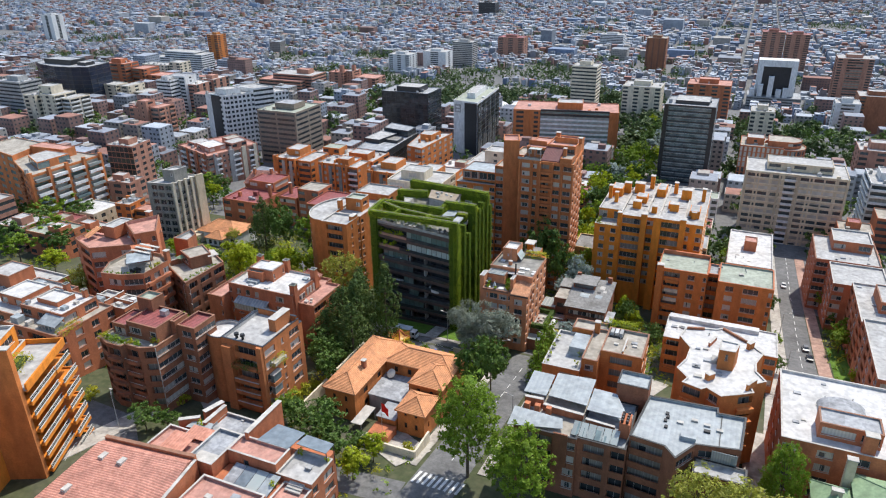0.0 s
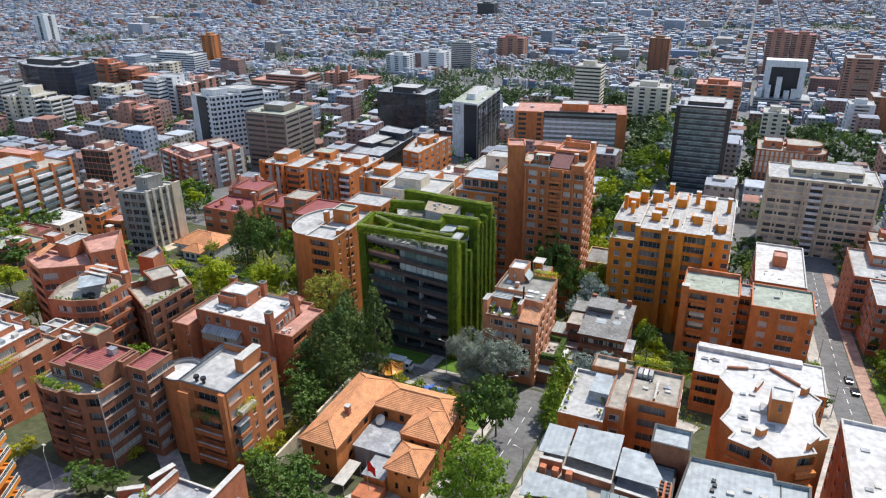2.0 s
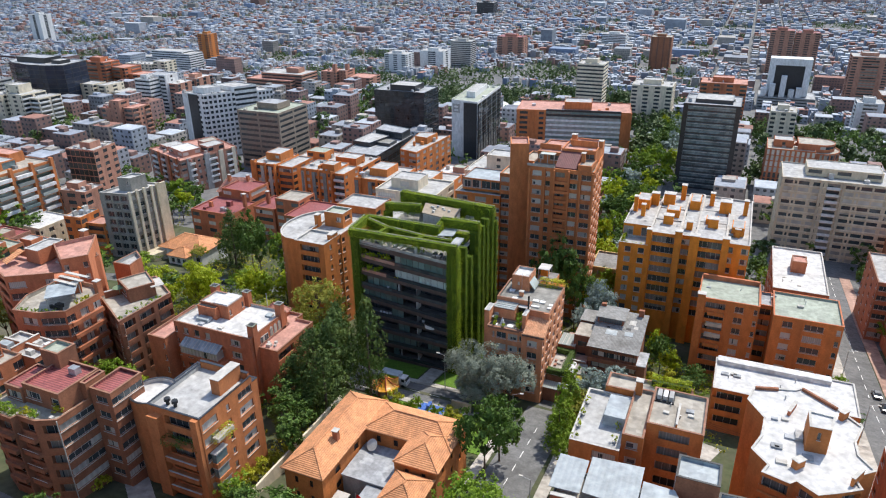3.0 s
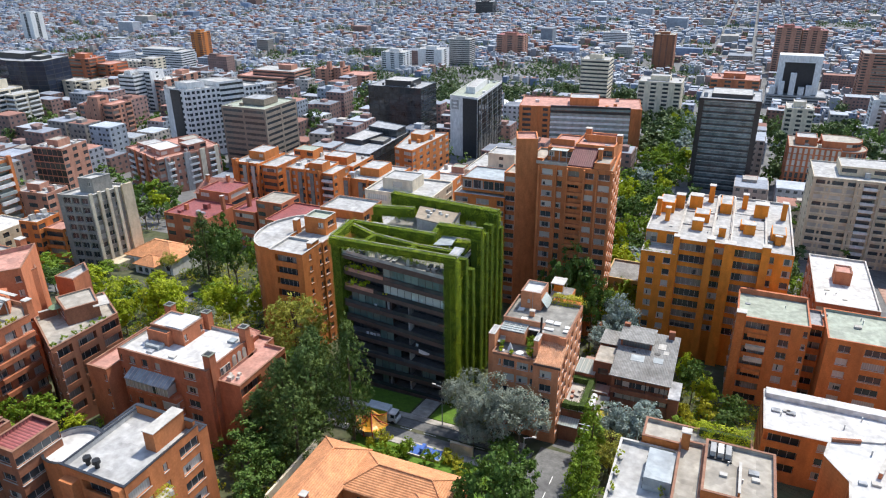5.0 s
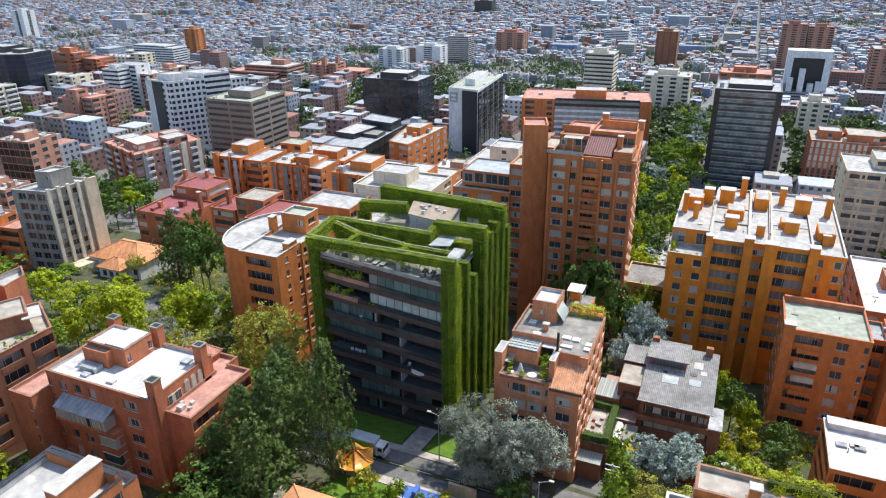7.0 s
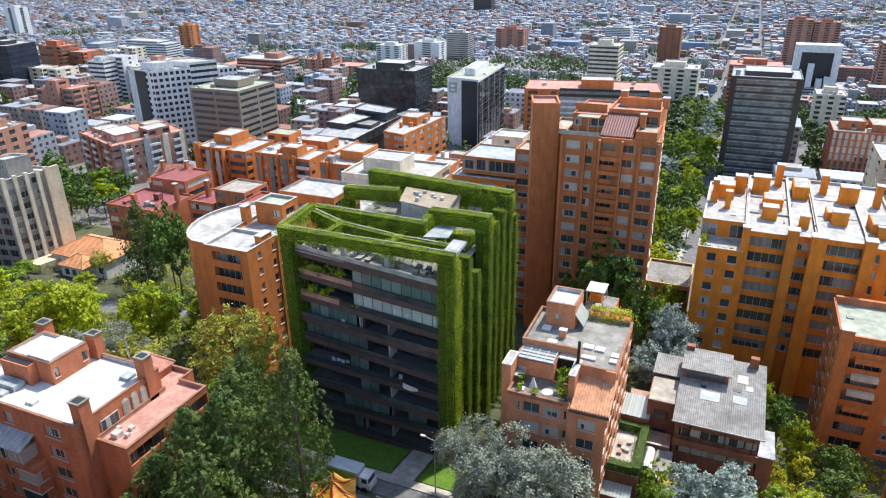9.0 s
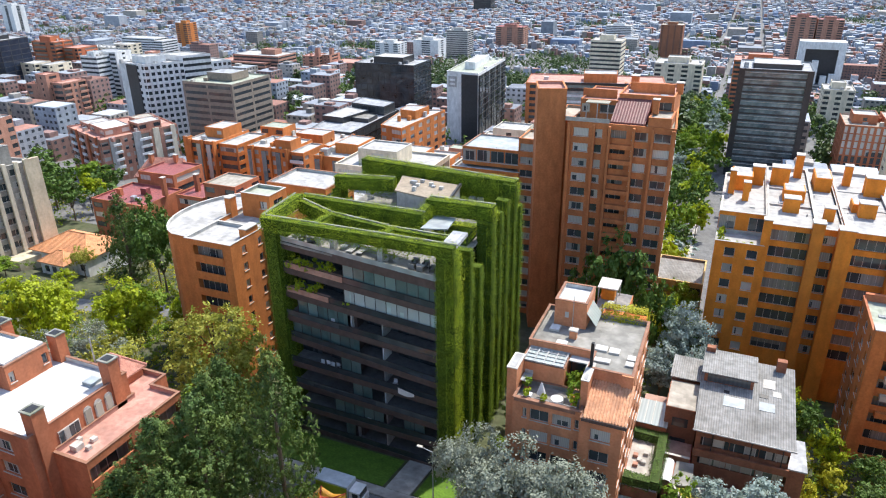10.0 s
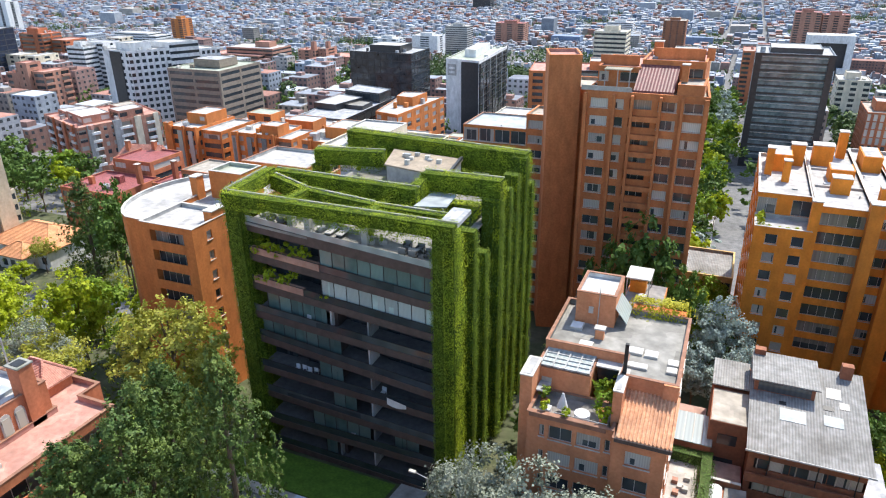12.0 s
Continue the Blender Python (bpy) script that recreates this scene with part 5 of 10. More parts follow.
sheet(h, "annex_roof", [(-42.0, 180.9), (-37.9, 180.9), (-37.9, 187.4), (-42.0, 187.4)], (8.2, 8.2, 7.9, 7.9), SHEET, 0.15)
part("annex_terrace", Geo().box(-41.7, 174.5, 7.6, -37.8, 180.8, 7.66), ROOF_TAN, h)
part("terrace", Geo().box(-41.8, 170.0, -6, -37.8, 174.3, 2.4), mat("oxblood_render", (0.28, 0.05, 0.045), (0.34, 0.07, 0.06), 0.8), h)
part("terrace_floor", Geo().box(-41.7, 170.1, 2.4, -37.9, 174.2, 2.46), PAVING_RED, h)
low_wall(h, (-41.7, 170.1), (-37.9, 170.1), 2.4, 3.3, 0.25, BRICK_DARK, COPING)
part("balcony_front", Geo().box(-37.7, 171.1, 3.3, -26.5, 171.35, 4.3), BRICK_DARK, h)
part("balcony_floor", Geo().box(-37.7, 171.2, 3.2, -26.5, 171.78, 3.34), GREY, h)
for x, y in ((-37.2, 186.0), (-28.0, 185.6)):
    chimney(h, x, y, 7.5, 11.2, 1.2, 0.9, BRICK_DARK, False)
part("garden_room", Geo().prism([(-40.6, 165.0), (-37.3, 165.8), (-37.5, 169.8), (-40.8, 169.5)], -8, 2.6), BRICK_DARK, h)
sheet(h, "garden_room_roof", [(-39.6, 165.0), (-37.2, 165.6), (-37.3, 169.9), (-39.4, 169.7)], 2.85, ROOF_SLATE, 0.2)
vg = Geo()
for i in range(6):
    a, b = math.pi * i / 6, math.pi * (i + 1) / 6
    vg.poly([(-40.3 - 0.7 * math.cos(a), 165.2, 2.6 + 0.6 * math.sin(a)), (-40.3 - 0.7 * math.cos(b), 165.2, 2.6 + 0.6 * math.sin(b)), (-40.3 - 0.7 * math.cos(b), 169.5, 2.6 + 0.6 * math.sin(b)), (-40.3 - 0.7 * math.cos(a), 169.5, 2.6 + 0.6 * math.sin(a))])
part("vaulted_rooflight", vg, WHITE, h, "white vaulted rooflight")
part("moss_room", Geo().prism([(-39.1, 164.9), (-37.3, 161.8), (-34.8, 162.5), (-36.6, 165.6)], -8, 2.3), BRICK_DARK, h)
sheet(h, "mossy_roof", [(-39.3, 165.0), (-37.3, 161.5), (-34.6, 162.3), (-36.5, 165.7)], 2.55, mat("moss_on_roof", (0.22, 0.19, 0.02), (0.34, 0.29, 0.04), 0.95, 2.0, 0.4, 0.3), 0.22, "flat roof grown over with yellow moss")
for p0_, p1_ in (((-39.3, 165.0), (-37.3, 161.5)), ((-37.3, 161.5), (-34.6, 162.3)), ((-34.6, 162.3), (-36.5, 165.7))):
    low_wall(h, p0_, p1_, 2.3, 2.75, 0.18, COPING)
part("side_bay", Geo().box(-26.5, 171.6, -9, -24.6, 177.5, 4.2), BRICK_DARK, h)
part("side_bay_roof", Geo().box(-26.6, 171.4, 4.2, -24.4, 177.7, 4.4), ROOF_GREY, h)
sheet(h, "carport_roof", [(-24.6, 166.6), (-20.4, 167.4), (-21.0, 171.6), (-24.8, 171.0)], -1.2, ROOF_WHITE, 0.2, "pale carport roof")
for x, y in ((-24.4, 166.9), (-20.7, 167.6), (-21.2, 171.3)):
    part("carport_post", Geo().box(x, y, -8, x + 0.15, y + 0.15, -1.3), GREY, h)
part("front_room", Geo().box(-37.2, 167.4, -9, -27.0, 171.0, -0.8), BRICK_DARK, h)
part("front_room_roof", Geo().box(-37.4, 167.2, -0.8, -26.8, 171.06, -0.6), ROOF_TAN, h)

# orange-red pair
h = house("twin_brick_building", "orange-red brick apartment block with pale flat roofs", [
    (rect(-16, 196, -1.8, 209), 12.3, {S: ".b.w.n", W_: "w.w.w"}, ROOF_GREEN), (rect(1.2, 193.4, 16, 207), 12.0, {S: ".w.W.n", E_: "w.w"}, ROOF_GREEN),
    (rect(-1.75, 199.5, 1.15, 207), 11.2, {S: "b"}, ROOF_GREY)], BRICK, ROOF_GREEN, NEAR, coping=BRICK_RED)
chimney(h, -15.2, 196.0, -9, 13.4, 1.8, 1.6)
for k in range(4):
    part("pale_balcony", Geo().box(-13.4, 195.2, 0.2 + 3 * k - 1.2, -9.6, 196.0, 0.2 + 3 * k - 0.3), CREAM if k % 3 else BRICK, h)
low_wall(h, (-15.8, 208.6), (-2.0, 208.6), 11.4, 12.9, 0.5, BRICK_RED, BRICK_RED)
vents(h, -14, 198, 14, 206, 11.6, 7, 6)
h = house("white_roof_building", "low brick block with a bright white flat roof", [(rect(3, 232, 17.5, 264), 1.4, {S: "w.w.w", W_: "w.w.w.w"}), (rect(8, 246, 12, 251), 4.5, {}, ROOF_PINK, 0.6)], BRICK_RED, ROOF_BRIGHT, NEAR)
vents(h, 5, 236, 15, 260, 0.7, 5, 7)

# white star-shaped roof, tall in front of a lower wing
star = [(-5.0, 139.6), (-2.4, 135.3), (-2.8, 130.6), (-4.2, 126.6), (-1.9, 123.7), (-2.7, 121.7), (1.0, 120.6), (1.9, 121.5), (4.6, 119.6), (7.7, 121.4), (10.4, 123.2), (9.6, 125.6), (12.6, 128.1), (10.7, 131.0), (10.6, 134.2), (12.0, 138.6), (9.0, 142.0), (7.2, 144.5), (3.6, 146.6), (2.4, 145.5), (-0.3, 144.8), (-4.0, 144.0)]
h = house("star_roof_building", "tall orange brick block with an angular star-shaped white roof", [
    (star, 22.75, {4: "W", 5: "B", 7: ",W,", 9: "B", 1: "w", 2: "w", 12: "b", 20: ""}), ([(3.2, 129.3), (6.2, 129.5), (6.9, 133.2), (3.2, 133.5)], 27.1, {0: ".n."}, None, 21.8)], BRICK, ROOF_BRIGHT, NEAR, parapet=0.22, coping=COPING)
vents(h, -1.5, 124, 9, 143, 22.5, 12, 8)
low_wall(h, (1.6, 124.4), (2.8, 125.8), 22.4, 23.9, 0.9, BRICK, COPING)
low_wall(h, (9.0, 123.6), (10.6, 126.4), 22.4, 23.9, 0.4, BRICK, COPING)
low_wall(h, (1.2, 137.6), (2.4, 141.0), 22.4, 23.4, 0.4, BRICK_RED, COPING)
low_wall(h, (8.8, 139.4), (9.8, 140.8), 22.4, 24.0, 0.7, BRICK, COPING)
low_wall(h, (-3.8, 143.4), (-0.2, 144.4), 22.5, 23.0, 0.3, BRICK_DARK, BRICK_DARK)
low_wall(h, (3.6, 146.0), (8.6, 142.0), 22.5, 23.0, 0.3, BRICK_DARK, BRICK_DARK)
part("roof_light", Geo().box(2.0, 131.2, 22.5, 3.1, 133.4, 23.2), GREY, h)
for k in range(4):
    part("balcony_front", Geo().prism([(7.9, 120.6), (10.9, 122.6), (10.4, 123.3), (7.7, 121.5)], 19.2 - 3 * k - 0.6, 19.2 - 3 * k + 0.35), BRICK, h)
    part("bay_sill", Geo().prism([(-2.9, 121.2), (0.9, 120.1), (1.0, 120.6), (-2.7, 121.7)], 19.2 - 3 * k - 0.6, 19.2 - 3 * k + 0.3), BRICK, h)
h = house("white_roof_wing", "low brick block with a bright white flat roof", [(rect(-9.9, 165, 17.5, 177.6), 7.1, {S: "b.w.w.w.w", W_: "b", E_: "w.w"})], BRICK, ROOF_BRIGHT, NEAR, parapet=0.3)
vents(h, -8, 167, 16, 176, 6.8, 7, 9)
part("white_step", Geo().box(-9.6, 175.2, 6.7, 13.0, 177.3, 7.9), ROOF_BRIGHT, h)

# grey sheet-roofed block
SEAMED = lined(mat("seamed_zinc_sheet", (0.25, 0.28, 0.29), (0.33, 0.36, 0.365), 0.6, 1.0, 0.2, 0.1, spec=0.5, stain=(0.36, 0.39, 0.41), stain_amount=0.5), 0, 0.9, 0.015, 0.06)
h = house("grey_roof_building", "brown brick apartment block with pale zinc roofs", [
    (rect(-30, 99.4, -18.2, 114), 20.6, {S: "B.w", W_: "w.w.w"}, ROOF_TAN), (rect(-18.2, 100.2, -9.6, 114), 20.4, {S: ".B.b"}, ZINC),
    ([(-9.5, 102.5), (-3.5, 101.9), (-1.4, 99.4), (1.5, 104.4), (8.9, 105.8), (9.4, 115.6), (4.6, 115.2), (4.5, 116.8), (-7.9, 115.9)], 22.0, {0: "B", 2: "w", 3: "W"}, SEAMED),
    (rect(1.6, 100.2, 10.2, 104.3), 19.4, {S: ".b.", E_: "w"}, ROOF_WHITE), (rect(-14, 114.1, -8.1, 119), 24.4, {S: ".", W_: "w"}, ZINC, 12)], BRICK_DARK, ZINC, NEAR, coping=BLACK)
sheet(h, "roof_sheet", [(-30.6, 107.6), (-26.2, 107.8), (-26.2, 114.4), (-30.6, 114.4)], (22.3, 22.3, 22.8, 22.8), SEAMED, label="pale seamed zinc sheet")
sheet(h, "roof_sheet", [(-26.0, 108.6), (-18.4, 108.2), (-18.4, 116.4), (-26.0, 115.8)], (21.9, 21.9, 22.5, 22.5), SEAMED, label="pale seamed zinc sheet")
sheet(h, "roof_sheet", [(-18.2, 107.4), (-10.2, 107.2), (-13.8, 113.6), (-18.2, 113.8)], (21.6, 21.6, 22.2, 22.2), ZINC)
sheet(h, "roof_sheet", [(-31.0, 98.6), (-21.2, 101.2), (-21.8, 103.4), (-31.2, 103.8)], (20.8, 20.8, 21.3, 21.3), SEAMED, label="pale seamed zinc sheet")
low_wall(h, (-30, 106.4), (-26.4, 106.6), 20.2, 22.2, 0.5, BRICK_RED)
low_wall(h, (-26.2, 106), (-18.4, 105.6), 20.2, 21.6, 0.5, BRICK_RED)
low_wall(h, (-17.8, 104.8), (-12.4, 104.4), 20.0, 21.5, 0.4, BRICK_RED)
for x in (-29.6, -27.6, -25.4):
    part("terrace_pier", Geo().box(x, 104.6, 20.2, x + 1.0, 105.6, 21.8), BRICK_RED, h)
tg_ = part("sloping_glazing", Geo().box(-19.6, 100.6, 20.3, -11.2, 100.7, 20.5), BLACK, h)
for i in range(6):
    x = -19.6 + i * 1.4
    sheet(tg_, "pane", [(x + 0.05, 100.6), (x + 1.35, 100.6), (x + 1.35, 103.6), (x + 0.05, 103.6)], (20.55, 20.55, 21.5, 21.5), GLASS_TEAL, 0.06)
part("chimney_block", Geo().box(-11.6, 103.6, 20, -9.8, 107.0, 23.2), BRICK_RED, h)
for i in range(8):
    part("flue", Geo().tube((-11.2 + (i % 2) * 0.9, 104.0 + (i // 2) * 0.8, 23.1), (-11.2 + (i % 2) * 0.9, 104.0 + (i // 2) * 0.8, 23.9), 0.26, 0.26), BLACK, h)
for i, (x, y) in enumerate(((-4.4, 111.6), (-4.2, 110.6), (-4.5, 109.4), (-4.2, 107.6), (0.2, 111.4), (2.4, 110.8), (2.5, 109), (4.6, 110), (-2.2, 109.8))):
    part("skylight", Geo().box(x, y, 21.2, x + (0.6 if i < 4 else 1.1), y + 0.7, 21.8), BLACK if i < 4 or i == 6 else COPING, h)
part("roof_light", Geo().box(-1.2, 105.4, 21.2, 1.4, 107.6, 22.3), SEAMED, h)
part("roof_seam", Geo().box(5.2, 105.6, 21.25, 5.35, 115.2, 21.6), BLACK, h)
part("terrace_glazing", Geo().box(4.2, 104.32, 19.0, 8.4, 104.42, 21.6), GLASS_TEAL, h)
part("terrace_mat", Geo().box(4.4, 101.8, 18.72, 8.0, 103.6, 18.8), mat("blue_mat", (0.04, 0.11, 0.22), (0.06, 0.14, 0.27), 0.8), h, "blue mat on the terrace")
part("arch_wall", Geo().box(-22.4, 99.0, 14, -19.8, 99.35, 21.2), BRICK_DARK, h)

# orange block with white terraces
h = house("stepped_brick_building", "orange brick block with stepped white terraces", [
    (rect(-30.8, 121.2, -22.9, 136.2), 20.3, {S: ".w", W_: "w.w"}, ROOF_WHITE), (rect(-22.9, 123.0, -19.6, 136.4), 22.4, {S: "n"}, ROOF_TAN),
    (rect(-19.6, 126.0, -11, 136.4), 23.4, {S: ".b.", E_: "w.w"}, ROOF_TAN), (rect(-28, 136.5, -13.5, 141.0), 21.4, {W_: "w"}, ROOF_TAN)], BRICK, ROOF_TAN, NEAR)
gr = part("glass_room", Geo().box(-26.6, 127.4, 19.5, -23.1, 133.6, 21.9), ZINC, h)
for i in range(5):
    part("glazing_bar", Geo().box(-26.66, 127.6 + i * 1.4, 19.6, -26.6, 127.75 + i * 1.4, 21.8), BLACK, gr)
vents(h, -18, 127.5, -12.5, 133, 22.8, 5, 10)
part("plant_well", Geo().box(-19.4, 133.0, 22.7, -16.2, 136.2, 23.1), BLACK, h)
for i in range(3):
    part("condenser", Geo().box(-19.0 + i * 0.95, 133.4, 23.1, -18.3 + i * 0.95, 135.4, 23.9), METAL if i % 2 else GREY, h)
low_wall(h, (-15.2, 127.0), (-15.2, 133.0), 22.7, 23.5, 0.25, BRICK, COPING)
chimney(h, -22.2, 135.4, 21.8, 24.6, 1.1, 1.0, BRICK)
hb = part("roof_shrubs", Geo().box(-20.6, 140.1, 20.6, -14.0, 140.8, 21.9), SOIL, h)
foliage_on(box_faces(-20.6, 140.0, 21.4, -14.0, 140.9, 22.6), 60, 0.26, "leaves", LEAF_LIME, hb, puff=0.5)
for i in range(8):
    x, y = -30.2 + (i % 2) * 6.2, 122.0 + i * 1.7
    pt_ = part("planter", Geo().tube((x, y, 19.55), (x, y, 20.1), 0.3, 0.38), COPING, h)
    lv = new("plant", quads_mesh("plant", lobes_leaves([(x, y, 20.7, 0.55, 1.2)], 90, 0.3, 0.4) - np.array(world_of(pt_)), LEAF_LIME))
    lv.parent = pt_

# villa with hipped tile roofs
h = thing("villa", (-63, 115, ground_z(115)), "orange-walled villa with hipped clay tile roofs round a court", "villa")
for nm, a in (("wall", (-74.6, 104, -67.2, 126.2)), ("wall", (-67.2, 118.4, -58.4, 126.2)), ("wall", (-58.4, 112.6, -50.6, 126.2)), ("wall", (-57.2, 104.6, -51, 111.8))):
    g = Geo()
    pts = rect(*a)
    z1 = 12.2 if a[3] < 112 else 13.7
    for i in range(4):
        p0, p1 = pts[i], pts[(i + 1) % 4]
        wd = math.hypot(p1[0] - p0[0], p1[1] - p0[1])
        facade(g, p0, p1, 1.5, z1, bays(".n.n." if wd < 9 else ".n.n.n.", wd, 6.8, 3.2, 2, 0))
    part(nm, g, BRICK, h)
    # the unlit rooms seen through the openings are one added black box
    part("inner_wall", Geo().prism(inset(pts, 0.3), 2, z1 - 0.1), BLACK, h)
hip_roof(h, -74.6, 104, -67.2, 126.2, 13.9, 2.3, TILE)
hip_roof(h, -67.0, 118.4, -50.6, 126.2, 13.7, 2.1, TILE)
hip_roof(h, -58.0, 112.8, -50.6, 122.0, 13.6, 2.0, TILE)
hip_roof(h, -57.2, 104.6, -51, 111.6, 12.3, 2.0, TILE)
part("court_block", Geo().box(-66.9, 109.5, 3, -58.5, 118.2, 10.2), GREY, h)
part("court_roof", Geo().box(-67.0, 109.2, 10.2, -58.2, 118.3, 10.5), ROOF_GREY, h, "stained grey flat roof")
part("porch", Geo().box(-61.6, 103.8, 3, -57.5, 109.3, 9.8), BRICK, h)
part("porch_roof", Geo().box(-61.9, 103.5, 9.8, -57.3, 109.1, 10.0), ROOF_GREY, h)
chimney(h, -69.2, 112, 14.6, 17.0, 0.9, 0.9, BRICK_RED)
dish = part("satellite_dish", Geo().tube((-64.8, 117, 10.5), (-64.8, 117, 11.4), 0.06, 0.06).tube((-64.8, 117, 11.3), (-64.9, 116.6, 11.7), 0.35, 1.1, 16), COPING, h)
part("awning", Geo().box(-66.4, 100.5, 8.9, -63.9, 107, 9.05), COPING, h, "pale awning beside the entrance")
for y in (100.7, 106.7):
    part("awning_post", Geo().box(-66.3, y, 6, -66.2, y + 0.1, 8.9).box(-64.1, y, 6, -64.0, y + 0.1, 8.9), METAL, h)
part("flag_plinth", Geo().box(-61.8, 99.6, 4, -57.0, 103.4, 8.6), BRICK_RED, h)
solid("garden_wall", Geo().box(-62.5, 96.8, 5.5, -49.6, 97.2, 9.4).box(-49.9, 97.2, 5.5, -49.5, 104, 9.3), CREAM, "cream garden wall with gate piers", "wall")
solid("garden_wall", Geo().box(-80.5, 100, 4, -80.1, 131, 8.5), CREAM, "pale rendered garden wall", "wall")
fp = thing("flagpole", (-59.4, 101.6, 8.6), "thin white flagpole with a red flag", "flagpole")
part("pole", Geo().tube((-59.4, 101.6, 8.5), (-59.4, 101.6, 15.6), 0.06, 0.04), COPING, fp)
fl = Geo()
for i in range(8):
    a, b = i / 8, (i + 1) / 8
    fl.poly([(-59.3 + 1.7 * a, 101.6 + 0.22 * math.sin(5 * a), 13.1 - 0.7 * a), (-59.3 + 1.7 * b, 101.6 + 0.22 * math.sin(5 * b), 13.1 - 0.7 * b), (-59.3 + 1.7 * b, 101.6 + 0.22 * math.sin(5 * b + 0.4), 15.3 - 0.9 * b), (-59.3 + 1.7 * a, 101.6 + 0.22 * math.sin(5 * a + 0.4), 15.3 - 0.9 * a)])
fo = part("flag", fl, mat("red_flag_cloth", (0.62, 0.02, 0.015), (0.7, 0.03, 0.02), 0.8, translucent=0.3), fp, "plain red cloth flag")
fo.modifiers.new("thickness", "SOLIDIFY").thickness = 0.02

# terracotta roofed house near the start
h = house("terracotta_roof_building", "brick house with terracotta terraces and a tiled roof", [
    (rect(-87.6, 66.8, -82.9, 73.4), 22.0, {W_: "w"}, ROOF_PINK), (rect(-82.9, 66.9, -77.7, 74.2), 22.3, {N_: "w"}, ROOF_PINK), (rect(-77.6, 66.8, -72.4, 75.2), 23.0, {N_: "w", S: "."}, ROOF_GREY),
    (rect(-72.3, 70.8, -62.3, 75), 23.2, {E_: ".", S: ".n.."}, ROOF_PINK), (rect(-73.0, 56, -60.6, 65.6), 21.8, {E_: "w.W", N_: "w"}, ROOF_PINK), (rect(-62.2, 70.6, -55.2, 77.2), 21.6, {E_: "w.W", S: "."}, ROOF_WHITE),
    (rect(-60.5, 60, -55.2, 70.5), 20.6, {E_: "W.w"}, ROOF_PINK), (rect(-81.6, 75.3, -71.6, 81.5), 20.8, {N_: "w.w"}, ROOF_GREY)], BRICK_RED, ROOF_PINK, NEAR, coping=COPING)
tg = Geo()
tg.poly([(-97, 40, 18.6), (-71.4, 40, 18.6), (-75.6, 65, 23.9), (-93.6, 63, 23.9)])
tg.poly([(-93.6, 63, 23.9), (-75.6, 65, 23.9), (-75.6, 66.7, 23.2), (-93.6, 65, 23.2)])
tg.poly([(-71.4, 40, 18.2), (-71.4, 40, 18.6), (-97, 40, 18.6), (-97, 40, 18.2)])
tg.poly([(-71.4, 40, 17), (-75.6, 66.7, 17), (-75.6, 66.7, 23.2), (-75.6, 65, 23.9), (-71.4, 40, 18.6)])
tg.poly([(-93.6, 65, 17), (-97, 40, 17), (-97, 40, 18.6), (-93.6, 63, 23.9), (-93.6, 65, 23.2)])
part("tile_roof", tg, TILE_PINK, h, "faded pink clay tile roof")
low_wall(h, (-93.6, 64.6), (-75.4, 66.6), 22.8, 24.0, 0.5, BRICK_RED, COPING_BRICK)
low_wall(h, (-75.3, 66.4), (-71.2, 41), 17, 23.4, 0.4, BRICK_RED)
for x, y, z in ((-91.0, 60.4, 23.35), (-87.0, 60.6, 23.35), (-92.0, 53.5, 21.9)):
    part("skylight", Geo().box(x, y, z - 0.35, x + 1.0, y + 1.5, z + 0.3), COPING, h)
low_wall(h, (-71.1, 74.6), (-71.2, 84.6), 17, 24.2, 0.7, BRICK_RED)
low_wall(h, (-81.7, 75.6), (-81.6, 81.4), 17, 22.4, 0.6, BRICK_RED)
low_wall(h, (-86.6, 74.4), (-83.4, 76.6), 16, 22.6, 0.6, BRICK_RED)
low_wall(h, (-84.2, 78.4), (-83.0, 82.4), 14, 22.2, 0.8, BRICK_RED)
SALMON_SHEET = lined(mat("salmon_roof_sheet", (0.55, 0.23, 0.15), (0.64, 0.30, 0.21), 0.75, 1.5, 0.3, 0.1, stain=(0.36, 0.17, 0.12), stain_amount=0.5), 0, 0.6, 0.03, 0.12)
sheet(h, "roof_panel", [(-84.0, 66.8), (-79.4, 67.0), (-79.4, 71.2), (-84.0, 71.2)], (22.9, 22.9, 23.5, 23.5), SALMON_SHEET, label="salmon sheet roof panel")
sheet(h, "roof_panel", [(-82.6, 71.4), (-77.4, 71.6), (-77.4, 74.4), (-82.6, 74.2)], (22.4, 22.4, 22.8, 22.8), SALMON_SHEET, label="salmon sheet roof panel")
sheet(h, "roof_panel", [(-84.6, 74.0), (-79.6, 74.4), (-80.4, 76.6), (-84.4, 76.2)], 21.9, ZINC)
DARK_SHEET = mat("blue_grey_roof_sheet", (0.13, 0.165, 0.19), (0.19, 0.225, 0.25), 0.45, 1.0, 0.3, 0.05, spec=0.5, stain=(0.25, 0.28, 0.3), stain_amount=0.5)
sheet(h, "canopy", [(-69.0, 74.8), (-62.6, 74.8), (-62.4, 79.8), (-68.4, 80.0)], (23.3, 23.3, 23.0, 23.0), DARK_SHEET, label="dark blue-grey canopy sheet")
sheet(h, "canopy", [(-62.1, 76.6), (-56.0, 76.4), (-56.2, 79.4), (-62.0, 79.6)], (23.2, 23.2, 22.9, 22.9), DARK_SHEET, label="dark blue-grey canopy sheet")
for x, y in ((-68.2, 79.7), (-62.6, 79.5), (-56.4, 79.2), (-56.2, 76.6)):
    part("canopy_post", Geo().box(x, y, 18.5, x + 0.12, y + 0.12, 22.95), BLACK, h)
